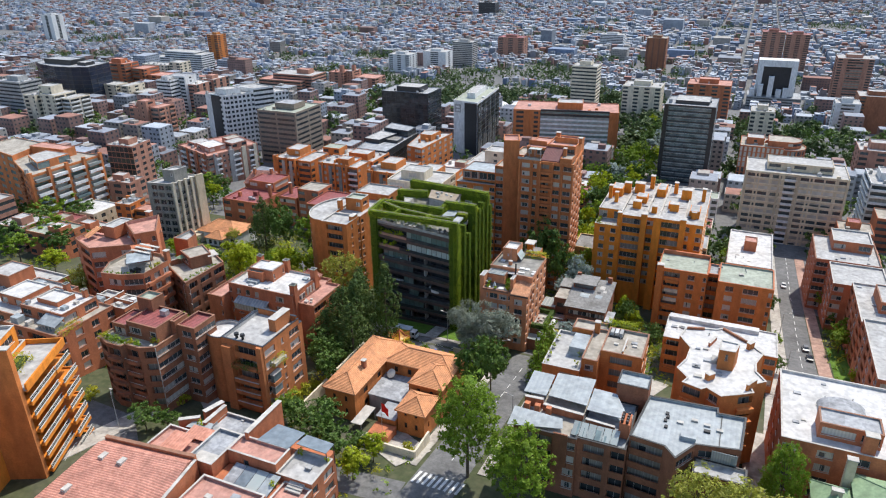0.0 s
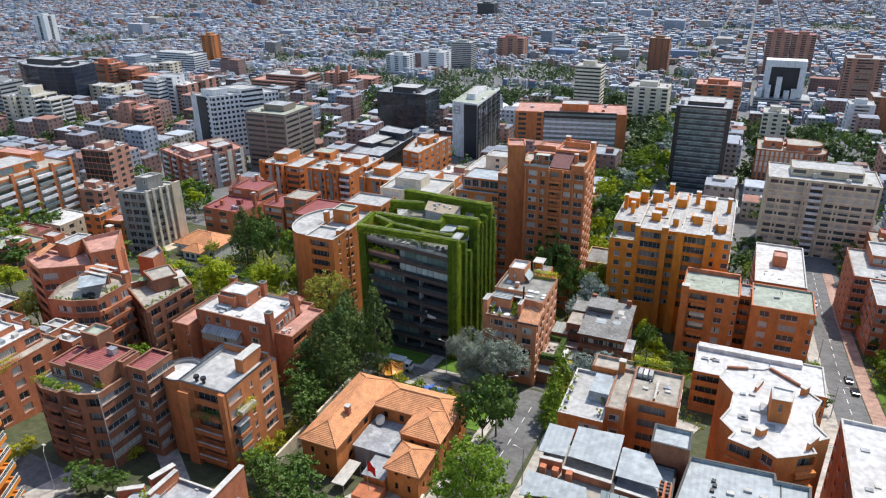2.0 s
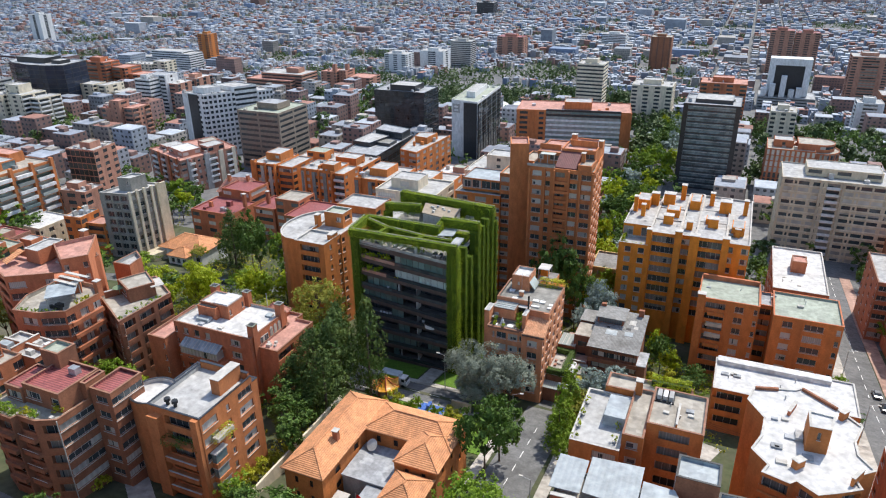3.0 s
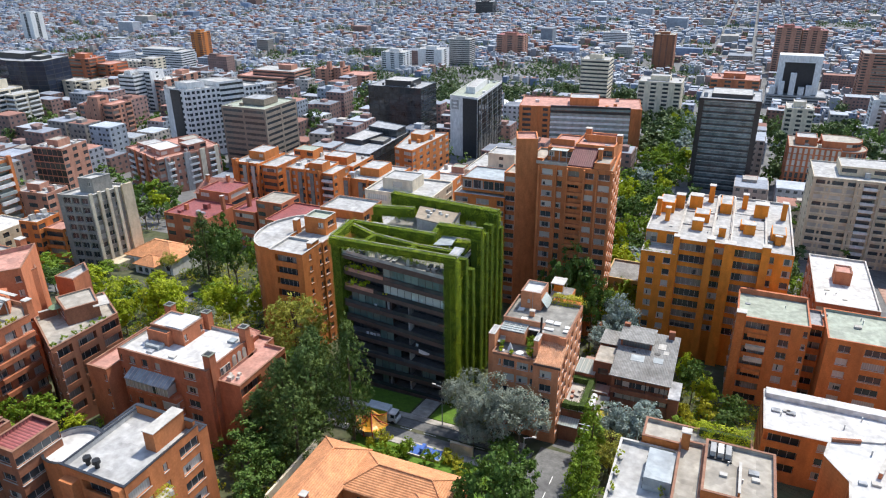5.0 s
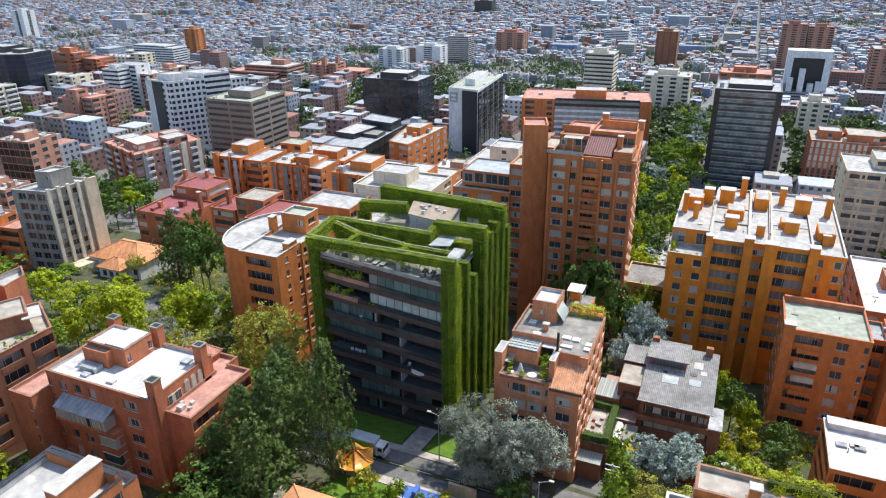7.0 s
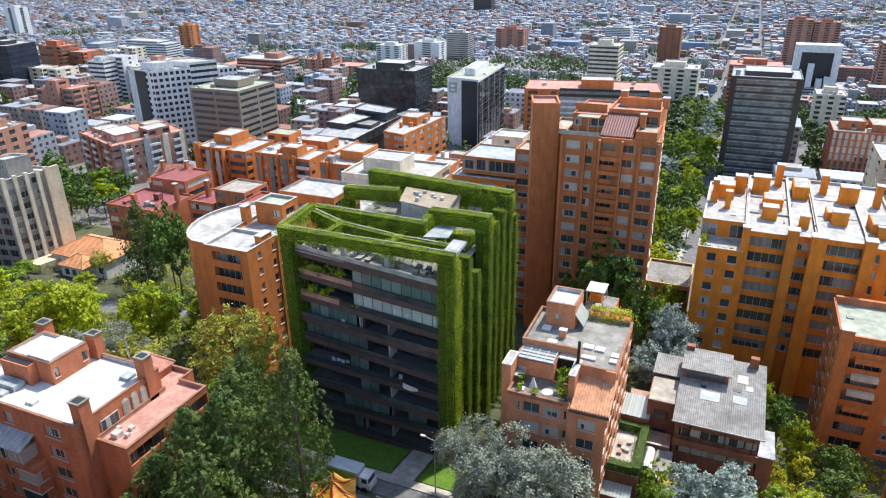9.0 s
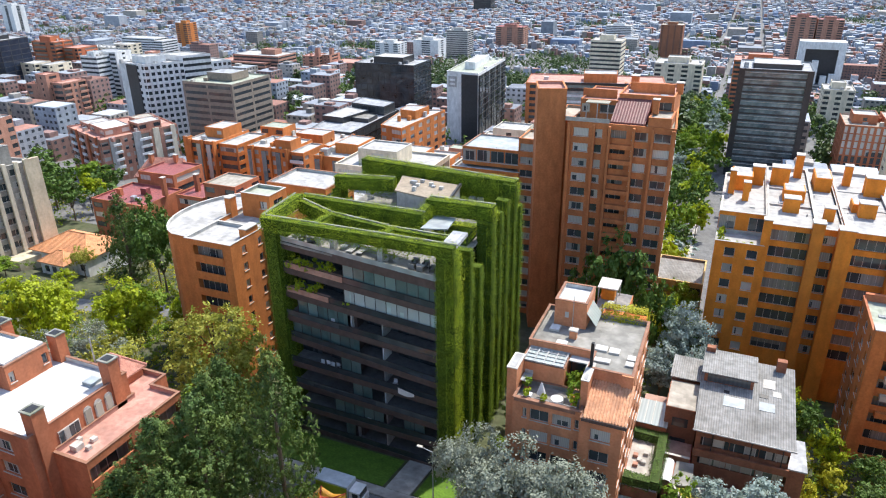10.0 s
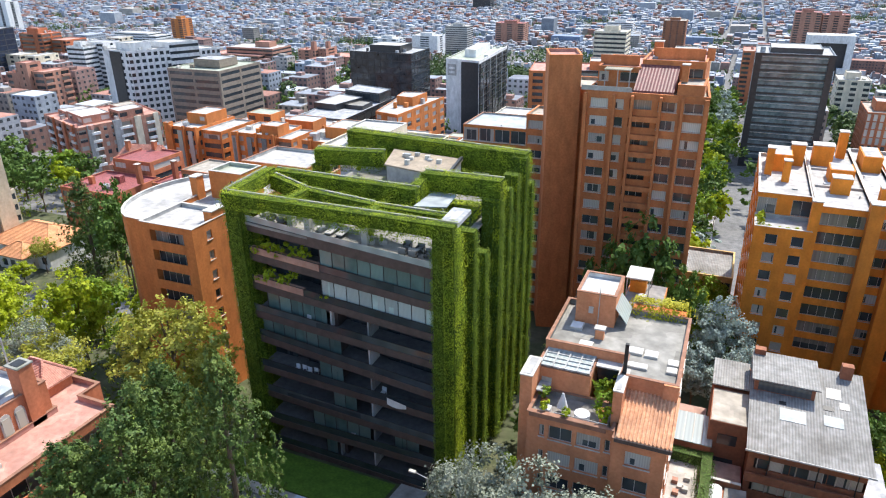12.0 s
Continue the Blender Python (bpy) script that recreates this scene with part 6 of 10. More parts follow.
part("upper_floor", Geo().box(-68.0, 75.1, 6, -57.0, 80.4, 20.2), BRICK_RED, h)
for i in range(4):
    x = -70.2 + i * 2.3
    sheet(h, "glass_panel", [(x, 66.2), (x + 2.2, 66.2), (x + 2.2, 70.4), (x, 70.4)], (20.6, 20.6, 21.4, 21.4), (ROOF_GREY, DARK_SHEET, GLASS_TEAL, ZINC)[i])
part("lower_floor", Geo().box(-72.2, 65.7, 8, -60.8, 70.7, 20.3), BRICK_RED, h)
part("white_slab", Geo().box(-77.0, 67.2, 22.32, -73.2, 69.6, 22.5), COPING, h)
for i in range(4):
    part("stair_tread", Geo().box(-59.6 + i * 0.05, 69.0 + i * 0.5, 20.2 + i * 0.2, -56.6, 69.5 + i * 0.5, 20.5 + i * 0.2), COPING, h)
tp = part("terrace_table", Geo().box(-58.6, 73.6, 21.5, -57.4, 74.6, 21.62).box(-58.1, 74.0, 20.9, -57.9, 74.2, 21.5), GREY, h)
lv = new("terrace_plant", quads_mesh("terrace_plant", lobes_leaves([(-61.4, 76.6, 21.8, 0.7, 1.1), (-56.0, 76.6, 21.6, 0.6, 1.1), (-61.6, 68.6, 20.8, 0.9, 1.2), (-82.2, 75.0, 22.6, 0.7, 0.8)], 900, 0.25, 0.4) - np.array(world_of(h)), LEAF_LIME))
lv.parent = h
vents(h, -81, 76, -72.4, 81, 20.1, 5, 31)
vents(h, -71, 58, -62, 64.5, 21.1, 3, 33)

# brick block with white roof and terraces
h = house("white_roofed_brick_building", "red-brown brick apartment block with white roof and pink terraces", [
    (rect(-119.6, 127.8, -99.2, 140.6), 19.4, {S: "n.w.w.w....W..", W_: "w.w"}, ROOF_BRIGHT), (rect(-124.4, 124.6, -119.6, 139), 16.6, {S: "...n", W_: "w"}, ROOF_PINK),
    ([(-99.2, 129.8), (-94.2, 129.8), (-94.2, 143.1), (-98.4, 143.1), (-98.4, 145.3), (-107.0, 145.3), (-107.0, 140.6), (-99.2, 140.6)], 16.4, {1: "B.B"}, ROOF_PINK), (rect(-116.6, 133.4, -109.0, 138.8), 22.0, {S: "", E_: "n..n"}, ROOF_BRIGHT, 18.5)], BRICK_RED, ROOF_WHITE, NEAR, coping=COPING_BRICK)


def brick_flue(x, y, z0, z1, sx, sy):
    """A brick chimney of the house now being built; a black sheet on top stands for the shade in its flue."""
    c = part("chimney", Geo().prism([(x - sx / 2, y - sy / 2), (x + sx / 2, y - sy / 2), (x + sx / 2, y + sy / 2), (x - sx / 2, y + sy / 2)], z0, z1), BRICK_RED, h)
    part("rim", Geo().box(x - sx / 2 - 0.1, y - sy / 2 - 0.1, z1, x + sx / 2 + 0.1, y + sy / 2 + 0.1, z1 + 0.14), COPING_GREY, c)
    part("flue", Geo().box(x - sx / 2 + 0.2, y - sy / 2 + 0.2, z1 + 0.14, x + sx / 2 - 0.2, y + sy / 2 - 0.2, z1 + 0.18), BLACK, c)


brick_flue(-99.6, 129.4, 3.0, 21.8, 1.5, 1.5)
brick_flue(-99.7, 139.0, 15.4, 22.0, 1.5, 1.4)
brick_flue(-109.4, 140.4, 18.4, 22.4, 1.5, 1.3)
brick_flue(-117.8, 139.8, 18.4, 22.6, 1.6, 1.4)
part("antenna", Geo().tube((-104.4, 140.9, 19.0), (-104.4, 140.9, 22.6), 0.1, 0.08, 8), METAL, h)
hip_roof(h, -106.4, 141.6, -101.4, 145.0, 17.2, 1.8, TILE_PINK, 0.2, "pyramid_roof")
part("attic", Geo().box(-106.2, 141.8, 15.8, -101.6, 144.8, 17.2), BRICK_RED, h)
part("roof_step", Geo().box(-113.0, 133.6, 21.4, -109.2, 138.6, 22.3), ROOF_BRIGHT, h)
tr_ = part("roof_trough", Geo().box(-116.4, 132.2, 18.7, -111.6, 133.38, 21.6), BRICK_RED, h)
# black sheet on the solid trough imitates the shade inside an open one
part("trough_hollow", Geo().box(-116.2, 132.4, 21.6, -111.8, 133.2, 21.64), BLACK, tr_)
part("roof_machine", Geo().box(-115.6, 130.4, 18.8, -112.4, 132.0, 19.6), ZINC, h)
part("roof_hatch", Geo().box(-102.6, 137.4, 18.8, -101.2, 138.8, 19.25), ZINC, h)
for y in (134.3, 135.7, 137.1):
    aw = part("arched_window", Geo().box(-99.22, y, 16.0, -99.12, y + 1.0, 18.1), FRAME, h)
    g = Geo()
    g.tube((-99.22, y + 0.5, 18.1), (-99.12, y + 0.5, 18.1), 0.5, 0.5, 14)
    part("arch_head", g, FRAME, aw)
    part("pane", Geo().box(-99.14, y + 0.12, 16.1, -99.08, y + 0.88, 18.2), GLASS_PALE, aw)
gw = part("terrace_window", Geo().box(-99.22, 131.0, 15.9, -99.1, 133.6, 17.9), FRAME, h)
for i in range(4):
    part("pane", Geo().box(-99.13, 131.1 + i * 0.62, 16.0, -99.07, 131.64 + i * 0.62, 17.8), GLASS, gw)
for x, y, w in ((-97.6, 131.6, 1.0), (-97.0, 133.2, 0.6), (-98.4, 132.6, 0.5), (-96.4, 132.0, 0.5)):
    part("terrace_furniture", Geo().box(x - w / 2, y - w / 2, 15.8, x + w / 2, y + w / 2, 16.5 if w > 0.9 else 16.3), COPING, h)
# glazed lean-to under the eaves, and a square bay with corner windows
lt = part("glass_lean_to", Geo().box(-116.6, 125.8, 13.2, -106.9, 127.78, 15.0), GLASS, h)
sheet(lt, "lean_to_roof", [(-116.8, 125.6), (-106.7, 125.6), (-106.7, 127.8), (-116.8, 127.8)], (15.0, 15.0, 16.1, 16.1), ZINC, 0.1, "sloping glazed roof of the lean-to")
for i in range(12):
    sheet(lt, "glazing_bar", [(-116.8 + i * 0.9, 125.55), (-116.68 + i * 0.9, 125.55), (-116.68 + i * 0.9, 127.8), (-116.8 + i * 0.9, 127.8)], (15.08, 15.08, 16.18, 16.18), COPING, 0.08)
    part("post", Geo().box(-116.7 + i * 0.88, 125.74, 13.2, -116.6 + i * 0.88, 125.8, 15.0), COPING, lt)
part("lean_to_sill", Geo().box(-116.8, 125.6, 12.8, -106.7, 127.79, 13.2), BRICK_RED, h)
by = part("bay", Geo().box(-109.0, 126.0, -1, -105.6, 127.78, 12.8), BRICK_RED, h)
for k in range(4):
    z = 10.4 - 3 * k
    part("corner_window", Geo().box(-108.7, 125.93, z, -105.53, 126.6, z + 1.5), GLASS, by)
    part("window_rail", Geo().box(-108.8, 125.88, z - 0.1, -105.48, 127.5, z), FRAME, by)
    part("window_rail", Geo().box(-108.8, 125.88, z + 1.5, -105.48, 127.5, z + 1.6), FRAME, by)
vents(h, -117, 129, -104, 131.5, 18.85, 3, 14)

# small block with rounded stair tower
arc = [(-98.4 + 3.9 * math.cos(radians(a)), 101.6 + 3.9 * math.sin(radians(a))) for a in range(0, 360, 18)]
h = house("round_stair_brick_building", "orange brick block with a rounded stair end and white roof", [
    (rect(-95.6, 97.4, -84.6, 110.4), 25.2, {S: "..B,", E_: "W.n.W", W_: "w"}, ROOF_WHITE), (arc, 24.3, {}, ROOF_BRIGHT), (rect(-99.5, 106.5, -86, 113.4), 22.6, {}, ROOF_GREY)], BRICK_WARM, ROOF_WHITE, NEAR, parapet=0.8, coping=DARK)
part("front_pier", Geo().box(-94.9, 96.2, -1, -92.6, 97.38, 23.8), BRICK_WARM, h)
part("front_pier", Geo().box(-86.0, 96.6, -1, -84.7, 97.38, 25.1), BRICK_WARM, h)
for k in range(3):
    z = 9.6 + 3 * k
    part("bay_window", Geo().box(-84.65, 98.6, z, -83.7, 101.2, z + 1.9), GLASS_TEAL, h)
    part("bay_sill", Geo().box(-84.65, 98.4, z - 0.9, -83.5, 101.4, z), BRICK_WARM, h)
    part("bay_head", Geo().box(-84.65, 98.4, z + 1.9, -83.5, 101.4, z + 2.1), COPING, h)
    part("balcony_front", Geo().box(-92.5, 96.3, z - 0.5, -86.1, 97.38, z + 0.5), BRICK_WARM, h)
    part("balcony_sill", Geo().box(-92.5, 96.25, z + 0.5, -86.1, 96.5, z + 0.58), COPING, h)
bx = part("planter", Geo().box(-92.4, 96.4, 18.9, -86.2, 97.3, 19.5), BRICK_WARM, h)
foliage_on(box_faces(-92.4, 96.3, 19.3, -86.2, 97.3, 20.1), 40, 0.26, "leaves", LEAF_DARK, bx, puff=0.4)
low_wall(h, (-95.4, 110.2), (-85, 110.2), 24.4, 25.8, 0.4, BRICK_WARM, DARK)
bx = part("planter", Geo().box(-84.65, 99.4, 19.4, -83.4, 103.4, 20.1), COPING, h)
foliage_on(box_faces(-84.6, 99.5, 19.8, -83.4, 103.3, 20.5), 40, 0.28, "leaves", LEAF_GOLD, bx, puff=0.4)
part("stair_house", Geo().box(-88.2, 104.5, 24.0, -86.4, 110, 27.4), BRICK_WARM, h)
part("stair_house_coping", Geo().box(-88.3, 104.4, 27.4, -86.3, 110.1, 27.52), COPING, h)
for x in (-93.0, -91.4):
    part("roof_cowl", Geo().tube((x, 99.4, 24.3), (x, 99.4, 25.2), 0.3, 0.3, 12).tube((x, 99.4, 25.2), (x, 99.4, 25.7), 0.55, 0.5, 12), BLACK, h)

# dark red-roofed block
h = house("red_roof_building", "dark brick apartment block with red roofs and planted terraces", [
    ([(-120.2, 87.4), (-116.6, 86.0), (-112.6, 86.0), (-112.4, 87.0), (-108.6, 87.0), (-105.4, 88.6), (-105.2, 99.4), (-120.2, 100.4)], 25.3, {0: "b", 1: ",B,", 3: ",B,", 4: ".b", 5: "s"}, ROOF_TAN),
    (rect(-115.0, 90.6, -106.6, 98.6), 28.5, {S: "W.w", E_: "."}, ROOF_RED, 24.4), (rect(-119.0, 90.2, -114.9, 96.6), 27.6, {S: "w"}, ROOF_RED, 24.4),
    (rect(-106.5, 94.6, -105.25, 98.6), 28.3, {}, ROOF_RED, 24.4), (rect(-117.4, 96.6, -113.2, 100.2), 30.9, {}, ROOF_GREEN, 24.4),
    (rect(-105.1, 95.0, -100.4, 101.6), 27.4, {S: "n", E_: "s"}, ROOF_RED)], BRICK_DARK, ROOF_RED, NEAR)
for i, (x, y, rad) in enumerate(((-119.2, 87.9, 1.3), (-117.4, 87.6, 0.9), (-116.0, 87.4, 1.2), (-114.4, 87.2, 1.1), (-113.0, 87.2, 0.9), (-111.4, 88.0, 1.0), (-109.8, 88.0, 0.9), (-107.4, 90.4, 0.9), (-107.0, 93.2, 0.8))):
    lv = new("terrace_plant", quads_mesh("terrace_plant", lobes_leaves([(x, y, 25.7, rad, 0.9)], 420, 0.26, 0.3) - np.array(world_of(h)), LEAF_GOLD if i in (0, 5, 7) else LEAF))
    lv.parent = h
part("downpipe", Geo().tube((-105.3, 88.4, 6), (-105.3, 88.4, 25.2), 0.09, 0.09), COPING, h, "white rainwater pipe")
part("condenser", Geo().box(-110.6, 96.0, 27.9, -109.0, 97.2, 29.2), METAL, h)
for x in (-110.2, -107.0):
    part("pot", Geo().box(x, 88.4, 24.7, x + 0.6, 89.0, 25.5), COPING, h)
for k in range(4):
    part("balcony_front", Geo().box(-116.5, 85.3, 18.9 - 3 * k + 2.5, -112.7, 86.0, 18.9 - 3 * k + 3.3), BRICK_DARK, h)
    part("balcony_front", Geo().box(-112.3, 86.2, 18.9 - 3 * k + 2.2, -108.7, 87.0, 18.9 - 3 * k + 3.0), BRICK_DARK, h)
    part("rail", Geo().tube((-112.3, 86.2, 22.3 - 3 * k), (-108.7, 86.2, 22.3 - 3 * k), 0.05, 0.05, 6), COPING, h)

# stepped balcony block at the start of the flight
h = house("balcony_brick_building", "tall orange brick block with stepped glass-railed balconies", [(rect(-142, 36, -117.5, 77.2), 31.0, {N_: "w.w"}, ROOF_WHITE), (rect(-134, 62.5, -118.4, 76.6), 34.6, {E_: "w"}, ROOF_WHITE, 30.2)], BRICK_GOLD, ROOF_WHITE, NEAR, coping=COPING)
part("pier_wall", Geo().box(-127, 60.6, 6, -111.2, 61.8, 38.6), BRICK, h, "tall projecting brick pier wall")
part("pier_coping", Geo().box(-127.1, 60.5, 38.6, -111.1, 61.9, 38.8), COPING, h)
for k in range(8):
    z = 26.8 - 3 * k
    for y0, y1, out in ((61.8, 71.6, -110.6), (71.6, 77.3, -109.6 if k else -110.4)):
        fl = part("balcony_slab", Geo().box(-117.5, y0, z - 0.3, out, y1, z), BRICK_GOLD, h)
        part("balcony_front", Geo().box(out, y0, z - 0.45, out + 0.25, y1, z + 0.4), BRICK_GOLD, fl)
        part("balcony_coping", Geo().box(out - 0.05, y0, z + 0.4, out + 0.3, y1 + 0.25, z + 0.5), COPING, fl)
        part("balcony_glass", Geo().box(out + 0.1, y0, z + 0.5, out + 0.14, y1, z + 1.15), GLASS_DARK, fl)
        part("balcony_side", Geo().box(-117.5 if y1 > 77 else out - 1.2, y1, z - 0.45, out + 0.25, y1 + 0.25, z + 0.4), BRICK_GOLD, fl)
        rl = Geo().tube((out + 0.12, y0, z + 1.22), (out + 0.12, y1 + 0.1, z + 1.22), 0.1, 0.1, 6).tube((out + 0.12, y0, z + 0.85), (out + 0.12, y1 + 0.1, z + 0.85), 0.04, 0.04, 6)
        for i in range(4):
            y = y0 + 0.3 + i * (y1 - y0 - 0.5) / 3
            rl.tube((out, y, z + 0.8), (out, y, z + 1.25), 0.04, 0.04, 6)
        part("handrail", rl, COPING, fl, "white metal handrail")
    for i in range(5):
        part("pane", Geo().box(-115.3, 62.2 + i * 3.0, z, -115.2, 65.0 + i * 3.0, z + 2.5), GLASS_BAY, h)
    part("back_wall", Geo().box(-117.4, 61.9, z + 2.5, -115.1, 77.2, z + 2.72).box(-117.4, 77.0, z, -115.1, 77.2, z + 2.5), BRICK, h)
part("roof_terrace", Geo().box(-117.5, 61.8, 29.5, -110.6, 77.3, 29.9), ROOF_WHITE, h)
part("terrace_front", Geo().box(-110.85, 61.8, 29.3, -110.5, 77.5, 30.9).box(-117.5, 77.25, 29.3, -110.85, 77.5, 30.9), BRICK_GOLD, h)
bed = part("roof_shrub_box", Geo().box(-116.6, 64, 29.9, -114.8, 72, 30.6), SOIL, h)
foliage_on(box_faces(-116.6, 64, 29.9, -114.8, 72, 31.2), 30, 0.3, "leaves", LEAF_GOLD, bed, puff=0.5)
turn = Matrix.Rotation(radians(28.4), 4, "Z")
h.matrix_basis = Matrix.Translation((-107.1, 62.0, 2.0)) @ turn @ Matrix.Translation((110.5, -61.8, 0)) @ Matrix.Translation(h.location)

# stepped terrace blocks to the west
h = house("stepped_terrace_building", "red brick apartment block with stepped roof terraces and pergola", [
    ([(-147.6, 112.2), (-141.6, 113.2), (-136.6, 116.0), (-136.7, 124.8), (-141.5, 127.6), (-151.0, 127.6), (-151.0, 118.0)], 24.2, {0: ".W", 1: "W", 2: "h.h.h", 6: ".w."}, ROOF_TAN),
    ([(-171.0, 124.5), (-161.4, 120.8), (-151.1, 127.7), (-151.1, 138.0), (-160.3, 143.0), (-171.0, 137.0)], 25.4, {0: "n.B", 1: "w.w"}, ROOF_PINK),
    ([(-165.2, 129.6), (-160.7, 129.6), (-160.9, 137.0), (-165.2, 136.6)], 28.3, {1: ".n"}, ROOF_WHITE, 24.8),
    ([(-160.8, 134.0), (-151.2, 128.0), (-147.4, 132.4), (-156.0, 142.4)], 28.4, {0: "w.b", 1: "n.n"}, ROOF_PINK, 10.0),
    ([(-149.8, 140.4), (-144.6, 140.6), (-145.6, 145.4), (-149.8, 148.0)], 22.6, {0: "."}, ROOF_WHITE)], BRICK_RED, ROOF_PINK, NEAR, parapet=0.9)
sheet(h, "pergola_roof", [(-146.2, 120.0), (-141.4, 115.4), (-137.4, 119.6), (-142.0, 124.6)], 26.5, ZINC, label="pale grey glass pergola roof")
for x, y in ((-146.0, 119.9), (-141.4, 115.7), (-137.6, 119.6), (-142.0, 124.2)):
    part("pergola_post", Geo().box(x, y, 23.2, x + 0.15, y + 0.15, 26.4), METAL, h)
part("terrace_room", Geo().prism([(-145.4, 121.4), (-142.0, 124.8), (-145.2, 127.4), (-149.0, 124.2)], 23.2, 26.9), BRICK_RED, h)
for i in range(3):
    d = 1.3 * i
    sheet(h, "sun_screen", [(-146.6 + 0.3 * d, 121.8 + d), (-139.8 + 0.3 * d, 121.8 + d), (-139.8 + 0.3 * d, 122.6 + d), (-146.6 + 0.3 * d, 122.6 + d)], 26.95 + 0.4 * i, COPING, 0.15, "white terrace screen")
part("terrace_table", Geo().box(-141.8, 117.6, 23.3, -140.2, 118.6, 24.1), BLACK, h)
for i in range(4):
    part("terrace_seat", Geo().box(-142.4 + i * 0.9, 116.8, 23.3, -141.8 + i * 0.9, 117.3, 24.1), BLACK, h)
chimney(h, -137.4, 125.4, 23.5, 26.8, 1.2, 1.2, BRICK_RED)
chimney(h, -158.4, 141.0, 25.0, 29.6, 1.6, 1.4, BRICK_RED)
sheet(h, "canopy", [(-169.6, 126.4), (-167.0, 125.6), (-166.4, 130.2), (-168.8, 130.8)], (25.6, 25.6, 27.2, 27.2), TILE, label="small tiled lean-to roof")
part("roof_screen", Geo().box(-170.6, 131.0, 25.0, -166.0, 131.3, 26.6), BRICK_RED, h)
lv = new("terrace_plant", quads_mesh("terrace_plant", lobes_leaves([(-147.0 + i * 1.5, 113.4 + i * 0.42, 23.9, 0.6, 0.9) for i in range(6)], 900, 0.26, 0.4) - np.array(world_of(h)), LEAF))
lv.parent = h
lv = new("terrace_plant", quads_mesh("terrace_plant", lobes_leaves([(-137.6, 120 + i * 1.2, 24.2, 0.7, 1.2) for i in range(3)], 700, 0.26, 0.4) - np.array(world_of(h)), LEAF_GOLD))
lv.parent = h
for k in range(5):
    part("balcony_front", Geo().prism([(-136.2, 116.4), (-135.6, 116.4), (-135.6, 124.4), (-136.2, 124.4)], 20.4 - 3 * k, 21.3 - 3 * k), BRICK_RED, h)
vents(h, -160, 131, -153, 138, 24.6, 5, 15)
h = house("dark_terrace_building", "dark red brick block with deep terraces and planted edges", [
    ([(-141.4, 128.4), (-128.3, 121.4), (-127.8, 136.0), (-137.6, 141.6), (-141.6, 134.0)], 20.6, {0: "B.B.b", 1: "B.B.B"}, ROOF_TAN), ([(-139.8, 132.6), (-133.4, 129.4), (-130.6, 134.6), (-136.8, 138.4)], 23.4, {0: ".W."}, ROOF_TAN, 19.6)], BRICK_DARK, ROOF_TAN, NEAR)
vents(h, -137, 131, -131, 133, 20.0, 5, 16)
sheet(h, "canopy", [(-134.0, 135.4), (-130.4, 133.2), (-128.8, 135.6), (-132.6, 138.0)], 22.8, COPING, 0.15, "white terrace canopy")
low_wall(h, (-140.6, 129.0), (-136.0, 137.6), 19.6, 21.6, 0.4, BRICK_DARK)
lv = new("terrace_plant", quads_mesh("terrace_plant", lobes_leaves([(-129.4, 123 + i * 2.1, 20.6, 0.8, 0.8) for i in range(6)], 800, 0.28, 0.4) - np.array(world_of(h)), LEAF))
lv.parent = h
part("parasol", Geo().tube((-138.8, 131.6, 22.0), (-138.8, 131.6, 22.6), 1.4, 0.1, 10).tube((-138.8, 131.6, 19.9), (-138.8, 131.6, 22.0), 0.05, 0.05, 6), ROOF_SAGE, h, "green parasol on a terrace")

h = house("white_roofed_terrace_building", "brick apartment block with white and zinc roofs", [
    (rect(-153, 88, -135.2, 104), 21.3, {S: "w.w.B.w", E_: "h..h..h..h"}, ROOF_TAN), (rect(-152.6, 92.6, -138.4, 102.6), 23.8, {S: "W.W.W", E_: "W.W"}, ROOF_BRIGHT, 20.6), (rect(-150, 95.4, -143, 100.4), 24.8, {S: "w.w"}, ROOF_BRIGHT, 23),
    (rect(-144, 104.1, -131.8, 110.4), 20.9, {E_: "h..h", N_: "w"}, ROOF_WHITE), (rect(-168, 92, -153.1, 109), 20.6, {S: "w.w.w"}, ROOF_WHITE), (rect(-165, 96, -157, 104), 22.8, {S: "w.w"}, ROOF_BRIGHT, 20)], BRICK_RED, ROOF_WHITE, NEAR)
lt = part("glass_lean_to", Geo().box(-143.4, 89.8, 20.6, -137.8, 92.5, 22.2), GLASS_TEAL, h)
sheet(lt, "lean_to_roof", [(-143.6, 89.6), (-137.6, 89.6), (-137.6, 92.6), (-143.6, 92.6)], (22.2, 22.2, 23.4, 23.4), ZINC, 0.1, "sloping zinc lean-to roof")
for i in range(6):
    part("post", Geo().box(-143.5 + i * 1.14, 89.7, 20.6, -143.4 + i * 1.14, 89.8, 22.2), COPING, lt)
brick_flue(-147.0, 101.6, 23.0, 26.2, 1.2, 1.2)
brick_flue(-141.2, 101.8, 23.0, 25.6, 1.0, 1.0)
low_wall(h, (-138.0, 104.0), (-138.0, 110.2), 20.2, 21.8, 0.3, BRICK_RED)
low_wall(h, (-144, 107.0), (-132, 107.2), 20.2, 21.3, 0.3, BRICK_RED)
